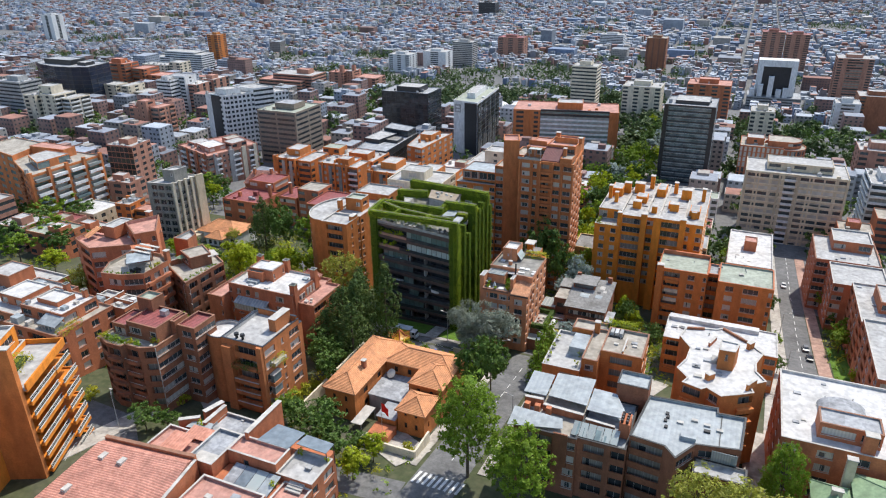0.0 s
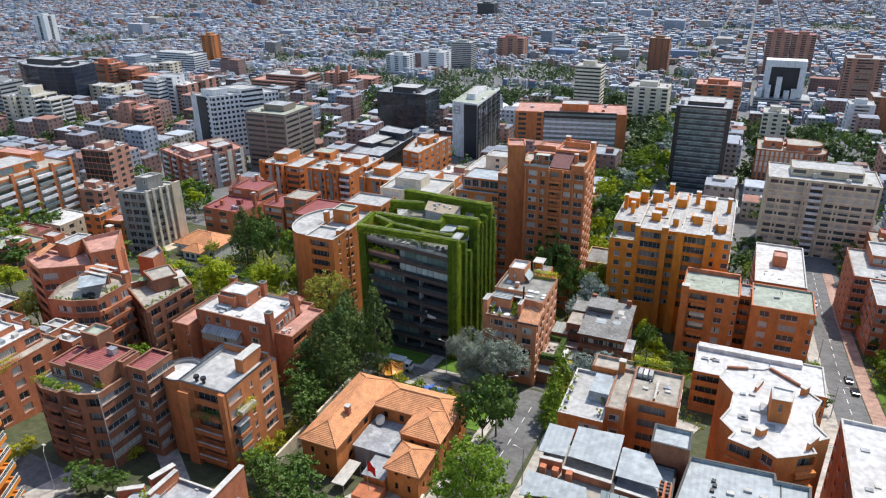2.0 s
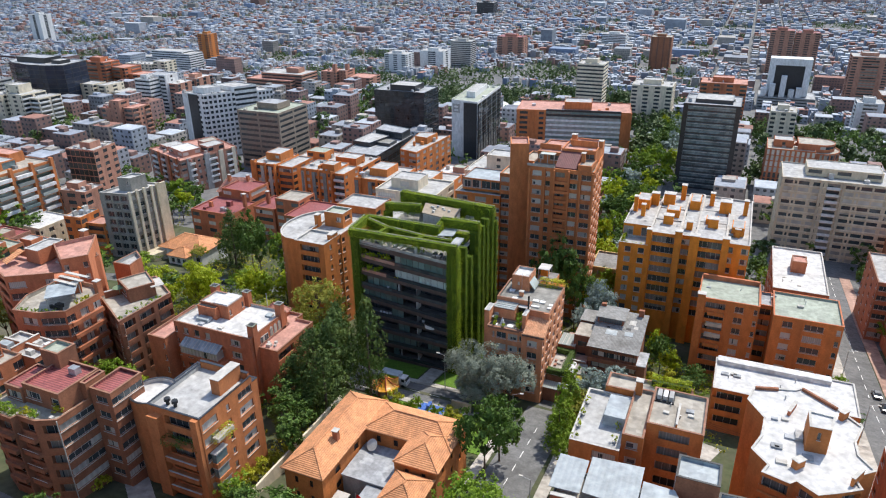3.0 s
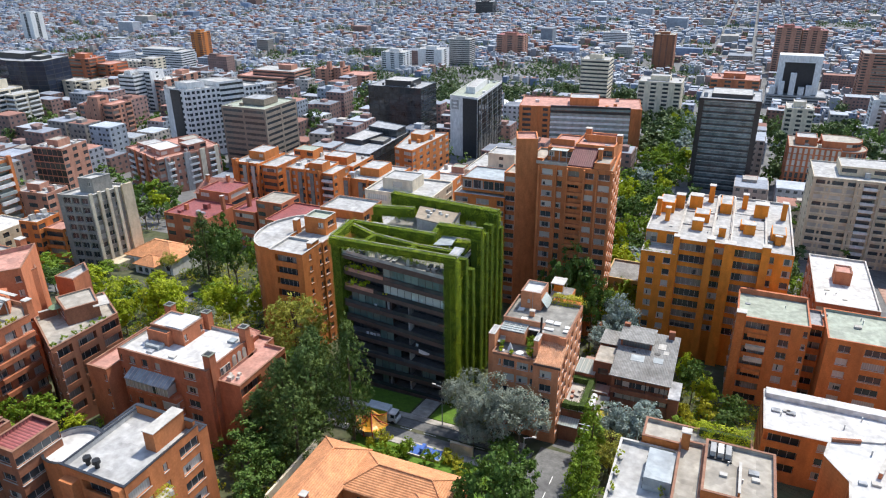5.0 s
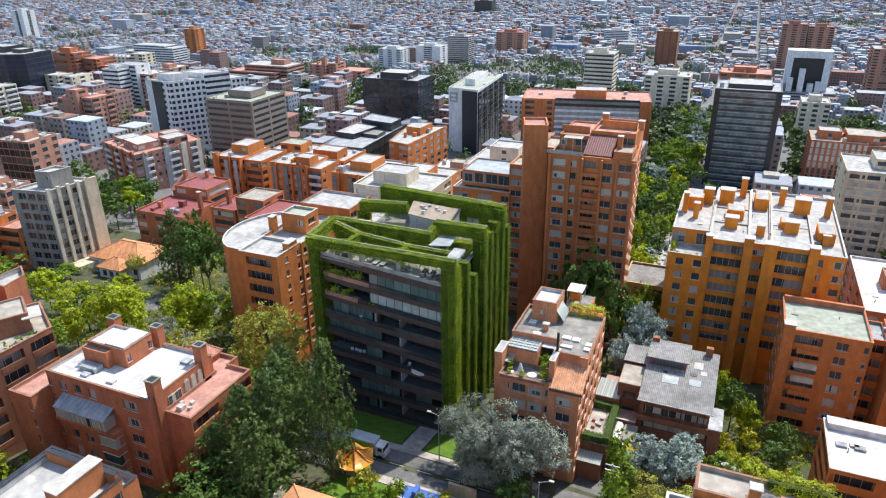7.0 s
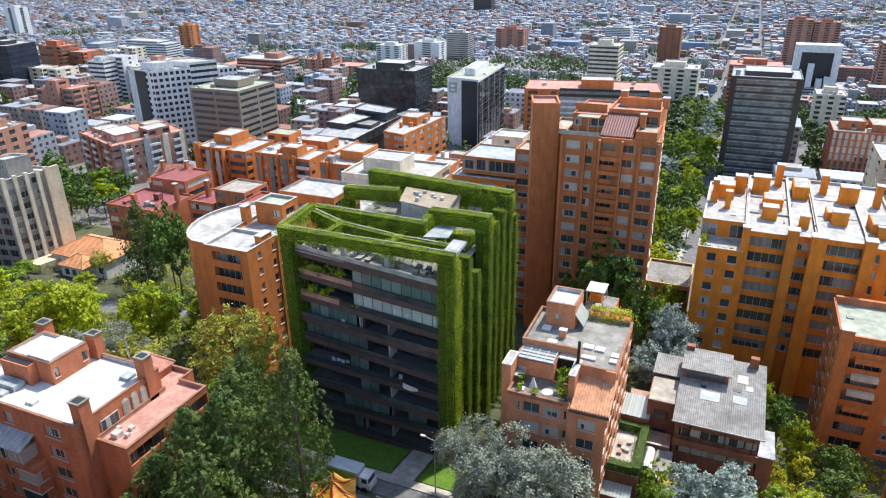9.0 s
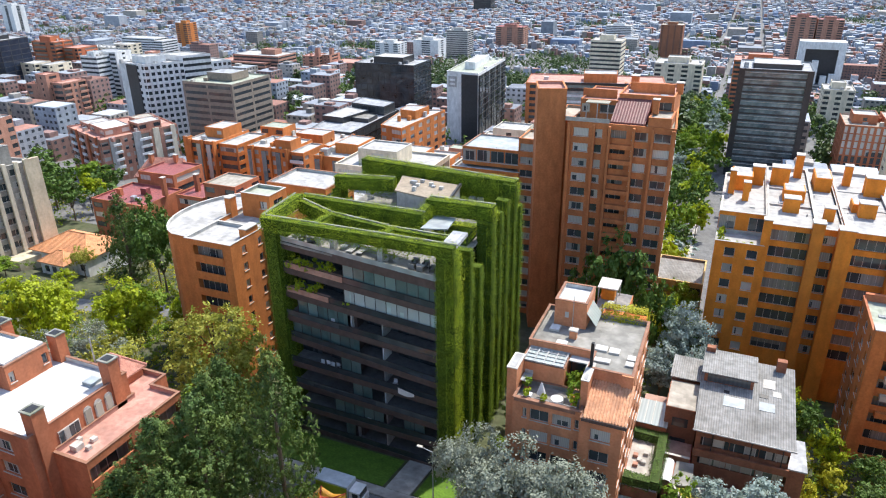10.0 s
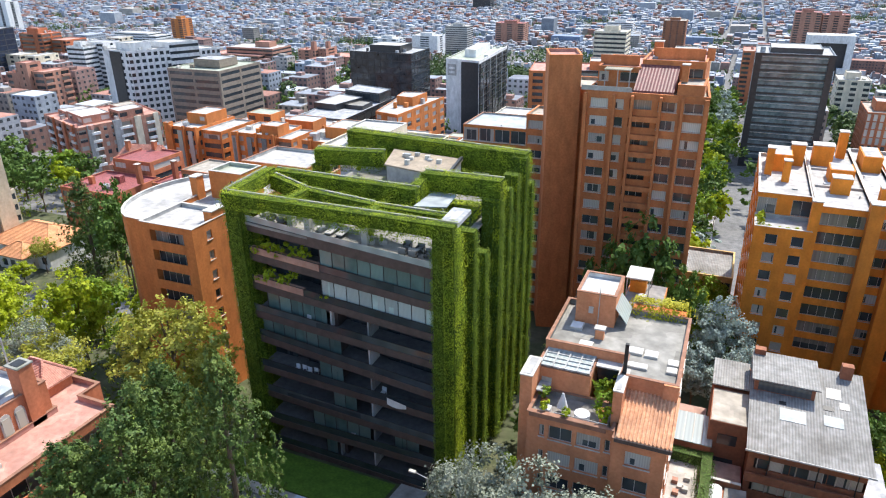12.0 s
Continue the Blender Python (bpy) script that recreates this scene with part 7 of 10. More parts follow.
for x, y, w, d, z, m in ((-135.0, 105.6, 1.6, 1.0, 21.3, COPING), (-136.6, 108.6, 1.0, 1.6, 21.2, COPING), (-133.6, 108.8, 1.8, 1.2, 21.2, WHITE), (-141.4, 105.4, 2.6, 1.6, 21.6, ZINC), (-150.6, 90.0, 2.4, 2.0, 22.4, ZINC), (-147.0, 90.2, 1.2, 1.6, 21.8, COPING), (-140.8, 95.4, 1.6, 1.2, 24.3, ZINC), (-140.4, 98.4, 1.0, 1.0, 24.2, COPING), (-151.4, 94.0, 0.9, 0.9, 24.4, METAL), (-163.4, 106.0, 3.0, 1.6, 21.6, ZINC)):
    part("roof_plant", Geo().box(x - w / 2, y - d / 2, z - 1.9, x + w / 2, y + d / 2, z), m, h)
tb = part("roof_planter", Geo().box(-136.4, 89.0, 20.6, -135.5, 95.0, 21.5), BRICK_RED, h)
foliage_on(box_faces(-136.4, 89.0, 21.3, -135.5, 95.0, 22.1), 50, 0.26, "leaves", LEAF_GOLD, tb, puff=0.4)
vents(h, -152, 93, -140, 95, 23.2, 5, 17)
h = house("white_roofed_terrace_building", "brick apartment block with broad white roofs", [(rect(-200, 106, -177, 124), 12.6, {S: "w.w.w", E_: "w.w"}), (rect(-195, 112, -186, 120), 16, {}, None, 12), (rect(-176, 100, -162, 112), 17, {E_: "w.w"}, ROOF_PINK)], BRICK_RED, ROOF_WHITE, NEAR)
vents(h, -198, 108, -179, 122, 12, 6, 18)

# right-hand blocks
h = house("broad_white_roof_building", "red brick block with a broad white roof and grey lantern", [(rect(15.6, 115.6, 36, 139), 19.8, {S: "w.w.w.w", W_: "n.n.n.n"}, ROOF_BRIGHT), (rect(21.5, 118.6, 31.6, 123.6), 22.6, {S: "Ww"}, ROOF_GREY, 19)], BRICK_RED, ROOF_BRIGHT, NEAR)
g = Geo()
for i in range(10):
    a, b = math.pi * i / 10, math.pi * (i + 1) / 10
    g.poly([(26.2 - 4.2 * math.cos(a), 125, 19.2 + 2.2 * math.sin(a)), (26.2 - 4.2 * math.cos(b), 125, 19.2 + 2.2 * math.sin(b)), (26.2 - 4.2 * math.cos(b), 130, 19.2 + 2.2 * math.sin(b)), (26.2 - 4.2 * math.cos(a), 130, 19.2 + 2.2 * math.sin(a))])
g.poly([(26.2 - 4.2 * math.cos(math.pi * i / 10), 125, 19.2 + 2.2 * math.sin(math.pi * i / 10)) for i in range(11)])
part("vaulted_lantern", g, ROOF_GREY, h, "dark vaulted roof lantern")
vents(h, 17, 118, 34, 137, 19.1, 9, 19)
chimney(h, 29.4, 116.8, 19, 23.4, 2.0, 1.4, BRICK_RED)
h = thing("sage_roof_house", (28, 106, ground_z(106)), "cream house with sage green hipped roofs", "house", NEAR)
part("wall", Geo().box(21.2, 97, 3, 27.2, 110.6, 15.4), CREAM, h)
part("wall", Geo().box(27.3, 101, 3, 40, 113.6, 16.8), CREAM, h)
hip_roof(h, 21.2, 97, 27.2, 110.6, 15.5, 2.4, ROOF_SAGE)
hip_roof(h, 27.4, 101, 40, 113.2, 16.9, 2.8, ROOF_SAGE)
chimney(h, 26.4, 111.8, 14, 21.2, 1.5, 1.1, BEIGE)
chimney(h, 24.2, 106, 16.4, 18.6, 1.6, 0.8, BEIGE)
part("window", Geo().box(22.4, 96.9, 11.6, 24.6, 97.05, 13.8), GLASS, h)
part("window", Geo().box(30, 100.9, 12.6, 33, 101.05, 14.8), GLASS, h)
h = house("right_brick_building", "red brick apartment block with white roof and chimneys", [(rect(34.4, 224, 50, 241), 3.4, {S: "w.w.w", W_: "W.W.W"}), (rect(30.5, 243, 50, 266), 3.0, {S: "w.w.w", W_: "n.n.n.n"}), (rect(36, 254, 48, 266), 6.2, {S: "w.w"}, None, 2)], BRICK_RED, ROOF_WHITE, NEAR)
vents(h, 36, 226, 48, 260, 2.5, 8, 20)
h = house("right_brick_building", "brick apartment block with stepped chimneys beside a street", [(rect(39, 196, 58, 222), 5.6, {S: "w.w.w", W_: "B.W.b.W.B"}), (rect(44, 204, 56, 216), 8.6, {S: "w.w"}, None, 5), (rect(38, 160, 60, 190), 9.6, {W_: "b.W.b.W.b.W", S: "W.W"})], BRICK_RED, ROOF_WHITE, NEAR)
vents(h, 40, 165, 57, 220, 5.0, 8, 21)

# further, still picked out one by one
rib_mat = mat("weathered_concrete", (0.25, 0.235, 0.205), (0.33, 0.31, 0.27), 0.85, 2.0, 0.2, 0.2, 0.8, stain=(0.12, 0.115, 0.1), stain_amount=0.5)
h = house("ribbed_grey_building", "grey concrete apartment tower with vertical ribs", [
    ([(-213.8, 192.0), (-202.6, 194.0), (-200, 208), (-211.2, 206)], 15.9, {0: "..PPP,", 1: "W,W,W,W,"}, ROOF_WHITE),
    ([(-209.5, 197), (-204.5, 197.9), (-203.4, 204), (-208.4, 203.1)], 20.2, {0: ".n"}, ROOF_WHITE, 15)], rib_mat, ROOF_WHITE, "towers", coping=COPING, bay=GLASS_DARK)
for i in range(5):
    u = i / 5
    x, y = -202.6 + 2.6 * u, 194.0 + 14.0 * u
    part("rib", Geo().prism([(x, y), (x + 0.7, y - 0.13), (x + 0.86, y + 0.75), (x + 0.16, y + 0.88)], -12, 16.6), CREAM, h, "pale projecting concrete rib")
part("end_wall", Geo().prism([(-200.6, 204.6), (-199.8, 204.5), (-199.2, 208.2), (-200.0, 208.3)], -12, 16.6), BEIGE, h)
part("podium", Geo().prism([(-202.5, 193.9), (-197, 194.6), (-195, 205), (-200.5, 205.4)], -12, -6.4), BEIGE, h)
h = thing("tiled_villa", (-188, 206, ground_z(206)), "white house with an orange tiled roof among trees", "house", NEAR)
part("wall", Geo().box(-199, 200, -12, -180, 213, -5.4).box(-192, 196.6, -12, -184, 200, -6.2), WHITE, h)
hip_roof(h, -199, 200, -180, 213, -5.3, 3.4, TILE)
hip_roof(h, -192, 196.6, -184, 203, -6.1, 2.2, TILE)
for x in (-197.5, -194.5, -190.5, -188, -185.5, -182.4):
    part("window", Geo().box(x, 199.9 if x < -192.5 or x > -184 else 196.5, -8.6, x + 1.3, 200.05 if x < -192.5 or x > -184 else 196.65, -7.0), GLASS_DARK, h)
for i in range(4):
    part("window", Geo().box(-193 + i * 2.6, 198.93, -9.6, -191.6 + i * 2.6, 199.05, -8.0), GLASS, h)
h = house("glazed_orange_building", "orange brick apartment slab with glazed white balconies", [
    ([(-284, 187.4), (-258, 174.6), (-256.2, 208.4), (-290, 208)], 18.4, {0: "W.B.W.W", 1: ",B,B,B,B,"}, ROOF_TAN), ([(-312, 194), (-284.1, 187.5), (-290, 208), (-312, 210)], 20.6, {0: "W.W.w.W"}, ROOF_TAN),
    ([(-276, 189), (-263, 183), (-262, 198), (-276, 198)], 21.2, {0: "ggg", 1: "g.g"}, ROOF_WHITE, 17.6), ([(-288, 199), (-268, 200), (-268, 206), (-288, 206)], 21.6, {}, ROOF_PINK, 17.6)], BRICK_TOWER, ROOF_TAN, "towers", rows=True, bay=GLASS_PALE, pane=GLASS_TEAL)
for i in range(5):
    y = 175.0 + 8.2 * i
    x = -258 + 1.8 * (y - 174.6) / 33.8
    part("brick_pier", Geo().box(x - 0.4, y - 0.5, -14, x + 0.9, y + 0.7, 19.6), BRICK_TOWER, h)
for i in range(4):
    y = 176.2 + 8.2 * i
    for k in range(7):
        part("glazed_balcony", Geo().box(-257.6 + 0.053 * (y - 174.6), y, 15.4 - 3 * k - 0.3, -256.4 + 0.053 * (y - 174.6), y + 6.4, 15.4 - 3 * k + 0.9), WHITE if (i + k) % 3 else GLASS_TEAL, h)
house("dark_balcony_block", "brown brick block with dark glazed front", [([(-297, 246), (-281, 247.6), (-283, 262), (-298, 261)], 9.2, {0: "gggggg", 1: "w.w.w"}, ROOF_WHITE), ([(-292, 250), (-286, 250.5), (-286.6, 257), (-292.4, 257)], 11.6, {}, ROOF_TAN, 8.6)], BRICK_HAZED, ROOF_WHITE, "towers", rows=True, pane=GLASS_DARK)
house("white_roofed_low_block", "low rose brick block with white roofs", [([(-257, 207.6), (-243, 209), (-244, 219), (-259, 217)], 6.6, {0: "w.W.w", 1: "w.w"}, ROOF_WHITE), ([(-255, 211), (-249, 211.6), (-249.6, 216), (-255.4, 215.6)], 8.6, {}, ROOF_WHITE, 6.0)], BRICK_HAZED, ROOF_WHITE, "towers", rows=True)
house("small_roof_terrace_house", "orange brick house with white roof", [([(-228, 187), (-221, 188), (-222, 197), (-229.5, 196)], 6.8, {0: "w.w", 1: "w.w"}, ROOF_WHITE), ([(-221.4, 190), (-214, 191), (-214.6, 198), (-222, 197.4)], 4.2, {0: "b", 1: "w"}, ROOF_PINK)], BRICK, ROOF_WHITE, "towers", rows=True, category="house")
h = house("cream_building", "cream rendered apartment block with sloping roofs", [(rect(-128, 206, -106, 224), 14.0, {S: "w.w.w.w", E_: "w.w"}), (rect(-122, 224, -100, 240), 18.6, {S: "w.w", E_: "w.w"}), (rect(-118, 228, -108, 236), 21.6, {S: ".w."}, None, 18)], CREAM, ROOF_WHITE, "towers")
for blocks, label in (([(rect(-213, 273.4, -200.5, 292), 4.0, {S: "W.W", E_: "w.w"}), (rect(-200.5, 275, -192.6, 292), 3.2, {S: "W", E_: "w.w.w"}), (rect(-210, 280, -202, 290), 7.0, {S: ".n"}, None, 3), (rect(-213.6, 272.8, -211.6, 275), 5.0, {}, None, -19)], "orange brick terrace block with white roofs"),
                      ([(rect(-186.5, 272.6, -170.2, 287), 4.4, {S: "W.W.w", E_: ""}), (rect(-176, 274, -170, 280), 7.0, {}, None, 3.6), (rect(-170.2, 273.4, -165, 286), 3.6, {S: "b", E_: "n.n"})], "orange brick terrace block with grey end wall"),
                      ([(rect(-206, 294, -168, 312), 0.5, {S: "w.w.w", E_: "w.w"}), (rect(-200, 298, -190, 306), 4.0, {S: "w.w"}, ROOF_GREEN, 0), (rect(-183, 296, -172, 304), 3.4, {}, None, 0)], "orange brick block with planted roof"),
                      ([(rect(-152, 260, -134, 280), 8.0, {S: "w.W.w", E_: "w.w"}), (rect(-148, 266, -140, 276), 10.6, {}, None, 7)], "orange brick block with bright roof"),
                      ([(rect(-133.5, 262, -114, 282), 6.8, {S: "W.w.W", E_: "w.w.w"}), (rect(-128, 266, -120, 276), 9.4, {}, None, 6)], "orange brick block with pale roof terraces")):
    h = house("orange_terrace_building", label, blocks, BRICK, ROOF_WHITE, "orange terraces", rows=True, rail=WHITE)
    (ax, ay), (bx_, by_) = blocks[0][0][0], blocks[0][0][1]
    for u in (0.02, 0.36, 0.7):
        part("glazed_strip", Geo().box(ax + (bx_ - ax) * u, ay - 0.35, -18, ax + (bx_ - ax) * u + 1.7, ay - 0.02, blocks[0][1] - 1.2), GLASS_TEAL if u else GREY, h, "pale glazed strip down the front")
    for u in (0.14, 0.56, 0.95):
        part("brick_pier", Geo().box(ax + (bx_ - ax) * u, ay - 0.9, -18, ax + (bx_ - ax) * u + 0.7, ay - 0.02, blocks[0][1] + 0.4), BRICK, h)
h = house("red_roof_house", "low brick house with red sheet roofs", [(rect(-210, 229, -190, 245), -2.6, {S: "w.w.w"}), (rect(-175, 238, -164, 249), 3.4, {S: "w.w", E_: "w.w"}, ROOF_TAN), (rect(-186, 238, -176, 252), -1.4, {S: "w"}), (rect(-208, 246, -194, 259), 1.0, {S: "w.w", E_: "w"}), (rect(-164, 228, -142, 246), 1.5, {S: "w.w", E_: "w.w"})], BRICK_RED, ROOF_RED, "low houses", rows=True, category="house")
gb = Geo()
gb.poly([(-216, 251, -3.4), (-200.6, 255, -3.4), (-202, 259.6, 2.0), (-213.4, 256.6, 2.0)])
gb.poly([(-200.6, 255, -3.4), (-203.4, 264.8, -3.4), (-202, 259.6, 2.0)])
gb.poly([(-203.4, 264.8, -3.4), (-218.8, 260.8, -3.4), (-213.4, 256.6, 2.0), (-202, 259.6, 2.0)])
gb.poly([(-218.8, 260.8, -3.4), (-216, 251, -3.4), (-213.4, 256.6, 2.0)])
gb.poly([(-216, 251, -3.4), (-218.8, 260.8, -3.4), (-203.4, 264.8, -3.4), (-200.6, 255, -3.4)])
part("pitched_roof", gb, TILE_PINK, h, "pink tiled pitched roof")
part("gable_wall", Geo().prism([(-215.4, 251.8), (-201.2, 255.6), (-203.6, 264.2), (-218.2, 260.2)], -18, -3.4), BRICK_RED, h)
for x, y in ((-212, 256), (-204, 258.4), (-190, 238), (-183, 244)):
    chimney(h, x, y, -2, 3.2, 1.2, 1.2, BRICK_RED)
h = house("pink_brick_building", "pinkish brick apartment slab with grey rendered strips", [
    ([(-296, 293.4), (-263, 280.6), (-254.4, 312.6), (-281, 325)], -3.0, {0: "w.B.w.b.w.W.b.w", 1: "W.b.w.w.B.W.b.w"}, ROOF_PINK), ([(-281, 292), (-267, 286.6), (-264, 297), (-277, 302)], -0.4, {0: "w.w", 1: "w.w"}, ROOF_BRIGHT, -4),
    ([(-292, 297), (-284, 294), (-280, 303), (-288, 306)], -1.4, {0: "w"}, ROOF_WHITE, -4), ([(-268, 300), (-260, 297.4), (-257.4, 307), (-266, 311)], 0.0, {0: "w", 1: "w.w"}, ROOF_WHITE, -4), ([(-276, 308), (-270, 306), (-267, 314), (-274, 317)], -0.6, {}, ROOF_TAN, -4)], BRICK_HAZED, ROOF_PINK, "towers", rows=True, rail=WHITE)
for u, w in ((0.10, 0.07), (0.40, 0.1), (0.66, 0.08), (0.9, 0.06)):
    xa, ya, xb, yb = -263 + 8.6 * u, 280.6 + 32 * u, -263 + 8.6 * (u + w), 280.6 + 32 * (u + w)
    part("rendered_strip", Geo().prism([(xa, ya), (xa + 0.5, ya - 0.13), (xb + 0.5, yb - 0.13), (xb, yb)], -22, -2.6), GREY if u < 0.6 else CREAM, h, "grey rendered strip between the windows")
for u in (0.3, 0.62, 0.86):
    xa, ya = -296 + 33 * u, 293.4 - 12.8 * u
    part("brick_pier", Geo().prism([(xa, ya), (xa - 0.2, ya - 0.6), (xa + 1.0, ya - 1.1), (xa + 1.2, ya - 0.45)], -22, -2.5), BRICK_RED, h)
house("black_complex", "low black-clad block with white roof lights", [([(-188, 312), (-169.6, 311.6), (-170.6, 354), (-195, 361)], 1.0, {0: "gggg", 1: "gggggggg"}, ROOF_GREY), ([(-191, 326), (-181, 325), (-178, 341), (-190, 344)], 2.8, {0: "gg"}, ROOF_WHITE, 0.4), ([(-189, 346), (-172, 343), (-172, 353), (-190, 358)], 4.2, {0: "gggg", 1: "gg"}, ROOF_GREY, 0.4), ([(-180, 330), (-172, 329.4), (-172.4, 338), (-179, 339)], 2.0, {}, ROOF_SLATE, 0.4)], DARK, ROOF_GREY, "offices", rows=True, pane=GLASS_DARK, category="office building")
house("brick_slab", "orange brick slab with pale roofs", [([(-162, 321), (-152, 318.4), (-149.2, 353.6), (-166, 348.4)], 2.6, {0: "w.W", 1: "w.w.w.w.w.w"}), ([(-161, 336), (-154, 335), (-153, 346), (-162, 344)], 5.4, {}, None, 2)], BRICK, ROOF_WHITE, "towers", rows=True)
house("yellow_brick_building", "pale yellow block with roof plant", [(rect(-120, 300, -98, 325), 3.0, {S: "w.w.w", E_: "w.w"}), (rect(-112, 306, -101, 316), 9.0, {S: ".n."}, None, 2.5)], CREAM, ROOF_WHITE, "towers", rows=True)
h = house("dark_glass_tower", "dark glass office tower with horizontal bands", [(rect(-40, 400, -13, 426), 18.0, {S: ",L,", E_: ",L,", W_: ",L,"}, ROOF_GREY), (rect(-35, 406, -17, 422), 19.4, {}, ROOF_WHITE, 17)], DARK, ROOF_GREY, "offices", rows=True, fh=2.9, pane=SKY_PATCH_GLASS, category="office building", coping=DARK)
for k in range(15):
    z = 16.6 - k * 2.9
    if z > -26:
        part("floor_line", Geo().box(-37.6, 399.55, z, -15.4, 399.98, z + 0.14), COPING, h, "pale floor band")
for x in (-40.1, -15.2):
    part("corner_pier", Geo().box(x, 399.4, -27, x + 2.3, 399.99, 18.1), DARK, h)
h = house("black_office_block", "black glass office block with a planted roof edge", [(rect(-236, 431, -200, 454), 6.5, {S: "gggggggggg", E_: "gggggg"}, ROOF_GREY), (rect(-226, 435, -208, 449), 9.6, {}, ROOF_WHITE, 6)], DARK, ROOF_GREY, "offices", rows=True, fh=3.6, pane=mat("black_office_glass", (0.012, 0.016, 0.02), (0.06, 0.07, 0.078), 0.08, 0.3, 0.1, 0.0, spec=0.6, stain_amount=0.0), category="office building", coping=mat("sedum_edge", (0.16, 0.22, 0.03), (0.24, 0.28, 0.06), 0.9))
h = house("white_fin_tower", "white and black office tower with planted roof", [([(-173.2, 412.8), (-155.6, 410.0), (-159.8, 464.0), (-177.4, 462.0)], 8.0, {}, ROOF_GREEN), ([(-168, 424), (-162, 423), (-165, 452), (-171, 451)], 11, {}, ROOF_WHITE, 7)], WHITE, ROOF_GREEN, "offices", rows=True, fh=3.4, pane=GLASS_DARK, category="office building")
gs = part("glass_skin", Geo().prism([(-155.6, 410.4), (-155.2, 410.4), (-159.4, 463.6), (-159.8, 463.6)], -34, 6.6), bpy.data.materials["black_office_glass"], h, "dark glass curtain wall")
for k in range(12):
    part("floor_line", Geo().prism([(-155.2, 410.4), (-155.0, 410.4), (-159.2, 463.6), (-159.4, 463.6)], -33 + k * 3.4, -32.7 + k * 3.4), BLACK, gs)
for i in range(9):
    part("mullion", Geo().box(-155.35 - 0.47 * i, 410.6 + 5.9 * i, -34, -154.95 - 0.47 * i, 410.85 + 5.9 * i, 6.6), GREY if i % 2 else BLACK, gs)
part("glass_slot", Geo().prism([(-164.8, 411.0), (-155.9, 409.6), (-155.8, 410.0), (-164.7, 411.46)], -34, 7.0), DARK, h)
part("wall_sign", Geo().prism([(-172.2, 412.3), (-167.6, 411.6), (-167.6, 411.9), (-172.2, 412.62)], 0.4, 5.6), GREY, h, "pale square sign")
for k in range(2):
    part("sign_bar", Geo().prism([(-171.4, 412.0), (-168.4, 411.55), (-168.4, 411.7), (-171.4, 412.15)], 1.4 + 2 * k, 2.3 + 2 * k), WHITE, h)

h = house("white_grid_tower", "white tower with a black slot and gridded windows", [([(-324, 352), (-305, 349), (-295, 365), (-314, 368.5)], 13.6, {0: "........w.w", 1: "w,w,w,w,w,w,w"}), ([(-295.2, 365), (-288, 377), (-307, 380.5), (-314.2, 368.6)], 16.0, {0: "s"}), ([(-289, 376), (-283, 386), (-302, 390), (-308, 380.6)], 12.0, {0: "w,w,w,w,w"}), ([(-318, 355), (-308, 353.5), (-303, 362), (-313, 364)], 16.6, {}, None, 13)], WHITE, ROOF_WHITE, "towers", rows=True, pane=GLASS_DARK)
part("black_slot", Geo().prism([(-318.5, 350.8), (-310.5, 349.6), (-310.4, 350.4), (-318.4, 351.6)], -26, 13.0), DARK, h)
house("brown_concrete_block", "brown concrete office block with long window bands", [(rect(-274, 340, -246, 368), 9.2, {S: ",s,s,", E_: ",s,s,"}, ROOF_GREEN), (rect(-266, 348, -252, 360), 12.4, {}, None, 9)], mat("brown_concrete", (0.22, 0.18, 0.14), (0.28, 0.23, 0.18), 0.85), ROOF_GREY, "offices", rows=True, pane=GLASS_DARK, category="office building")
h = house("orange_office_block", "orange brick office slab with white window bands", [(rect(-135.5, 423, -69.2, 450), 2.8, {S: "w.w.........", E_: "w.w.w"}, ROOF_PINK), (rect(-108, 430, -92, 442), 6.6, {}, ROOF_WHITE, 2)], BRICK_TOWER, ROOF_PINK, "offices", rows=True, pane=GLASS_DARK, category="office building")
GREEN_BAND = glass_mat("green_band_glass", (0.12, 0.16, 0.15), (0.3, 0.32, 0.3), 0.3)
for k in range(9):
    z = -22.4 + k * 2.9
    part("window_band", Geo().box(-118, 422.5, z, -75, 422.96, z + 1.5), GREEN_BAND, h)
    part("white_band", Geo().box(-118, 422.3, z + 1.5, -75, 422.96, z + 2.7), WHITE if k < 7 else DARK, h)
for x in (-134.8, -126.4, -119.4, -74.6, -70.2):
    part("brick_pier", Geo().box(x, 422.2, -27, x + 1.2, 422.98, 2.9), BRICK_TOWER, h)
c0 = Vector((-135.5, 423, 0))
h.matrix_basis = Matrix.Translation(c0) @ Matrix.Rotation(radians(10.6), 4, "Z") @ Matrix.Translation(-c0) @ Matrix.Translation(h.location)
h = house("beige_slab", "beige concrete apartment slab with offset windows", [(rect(5.6, 318, 46, 340), 9.2, {S: "WnW,W,b,WnWW,W", W_: "n.n"}), (rect(14, 324, 40, 336), 12.2, {S: "w.w.w"}, None, 8.8)], BEIGE, ROOF_WHITE, "towers", rows=True, fh=2.7, rail=WHITE)
for k in range(9):
    part("floor_band", Geo().box(5.8, 317.7, 6.6 - 2.7 * k - 0.35, 45.8, 317.98, 6.6 - 2.7 * k + 0.12), CREAM, h)
for x in (5.7, 19.0, 26.6, 45.0):
    part("pier", Geo().box(x, 317.4, -24, x + 0.9, 317.98, 9.3), BEIGE, h)
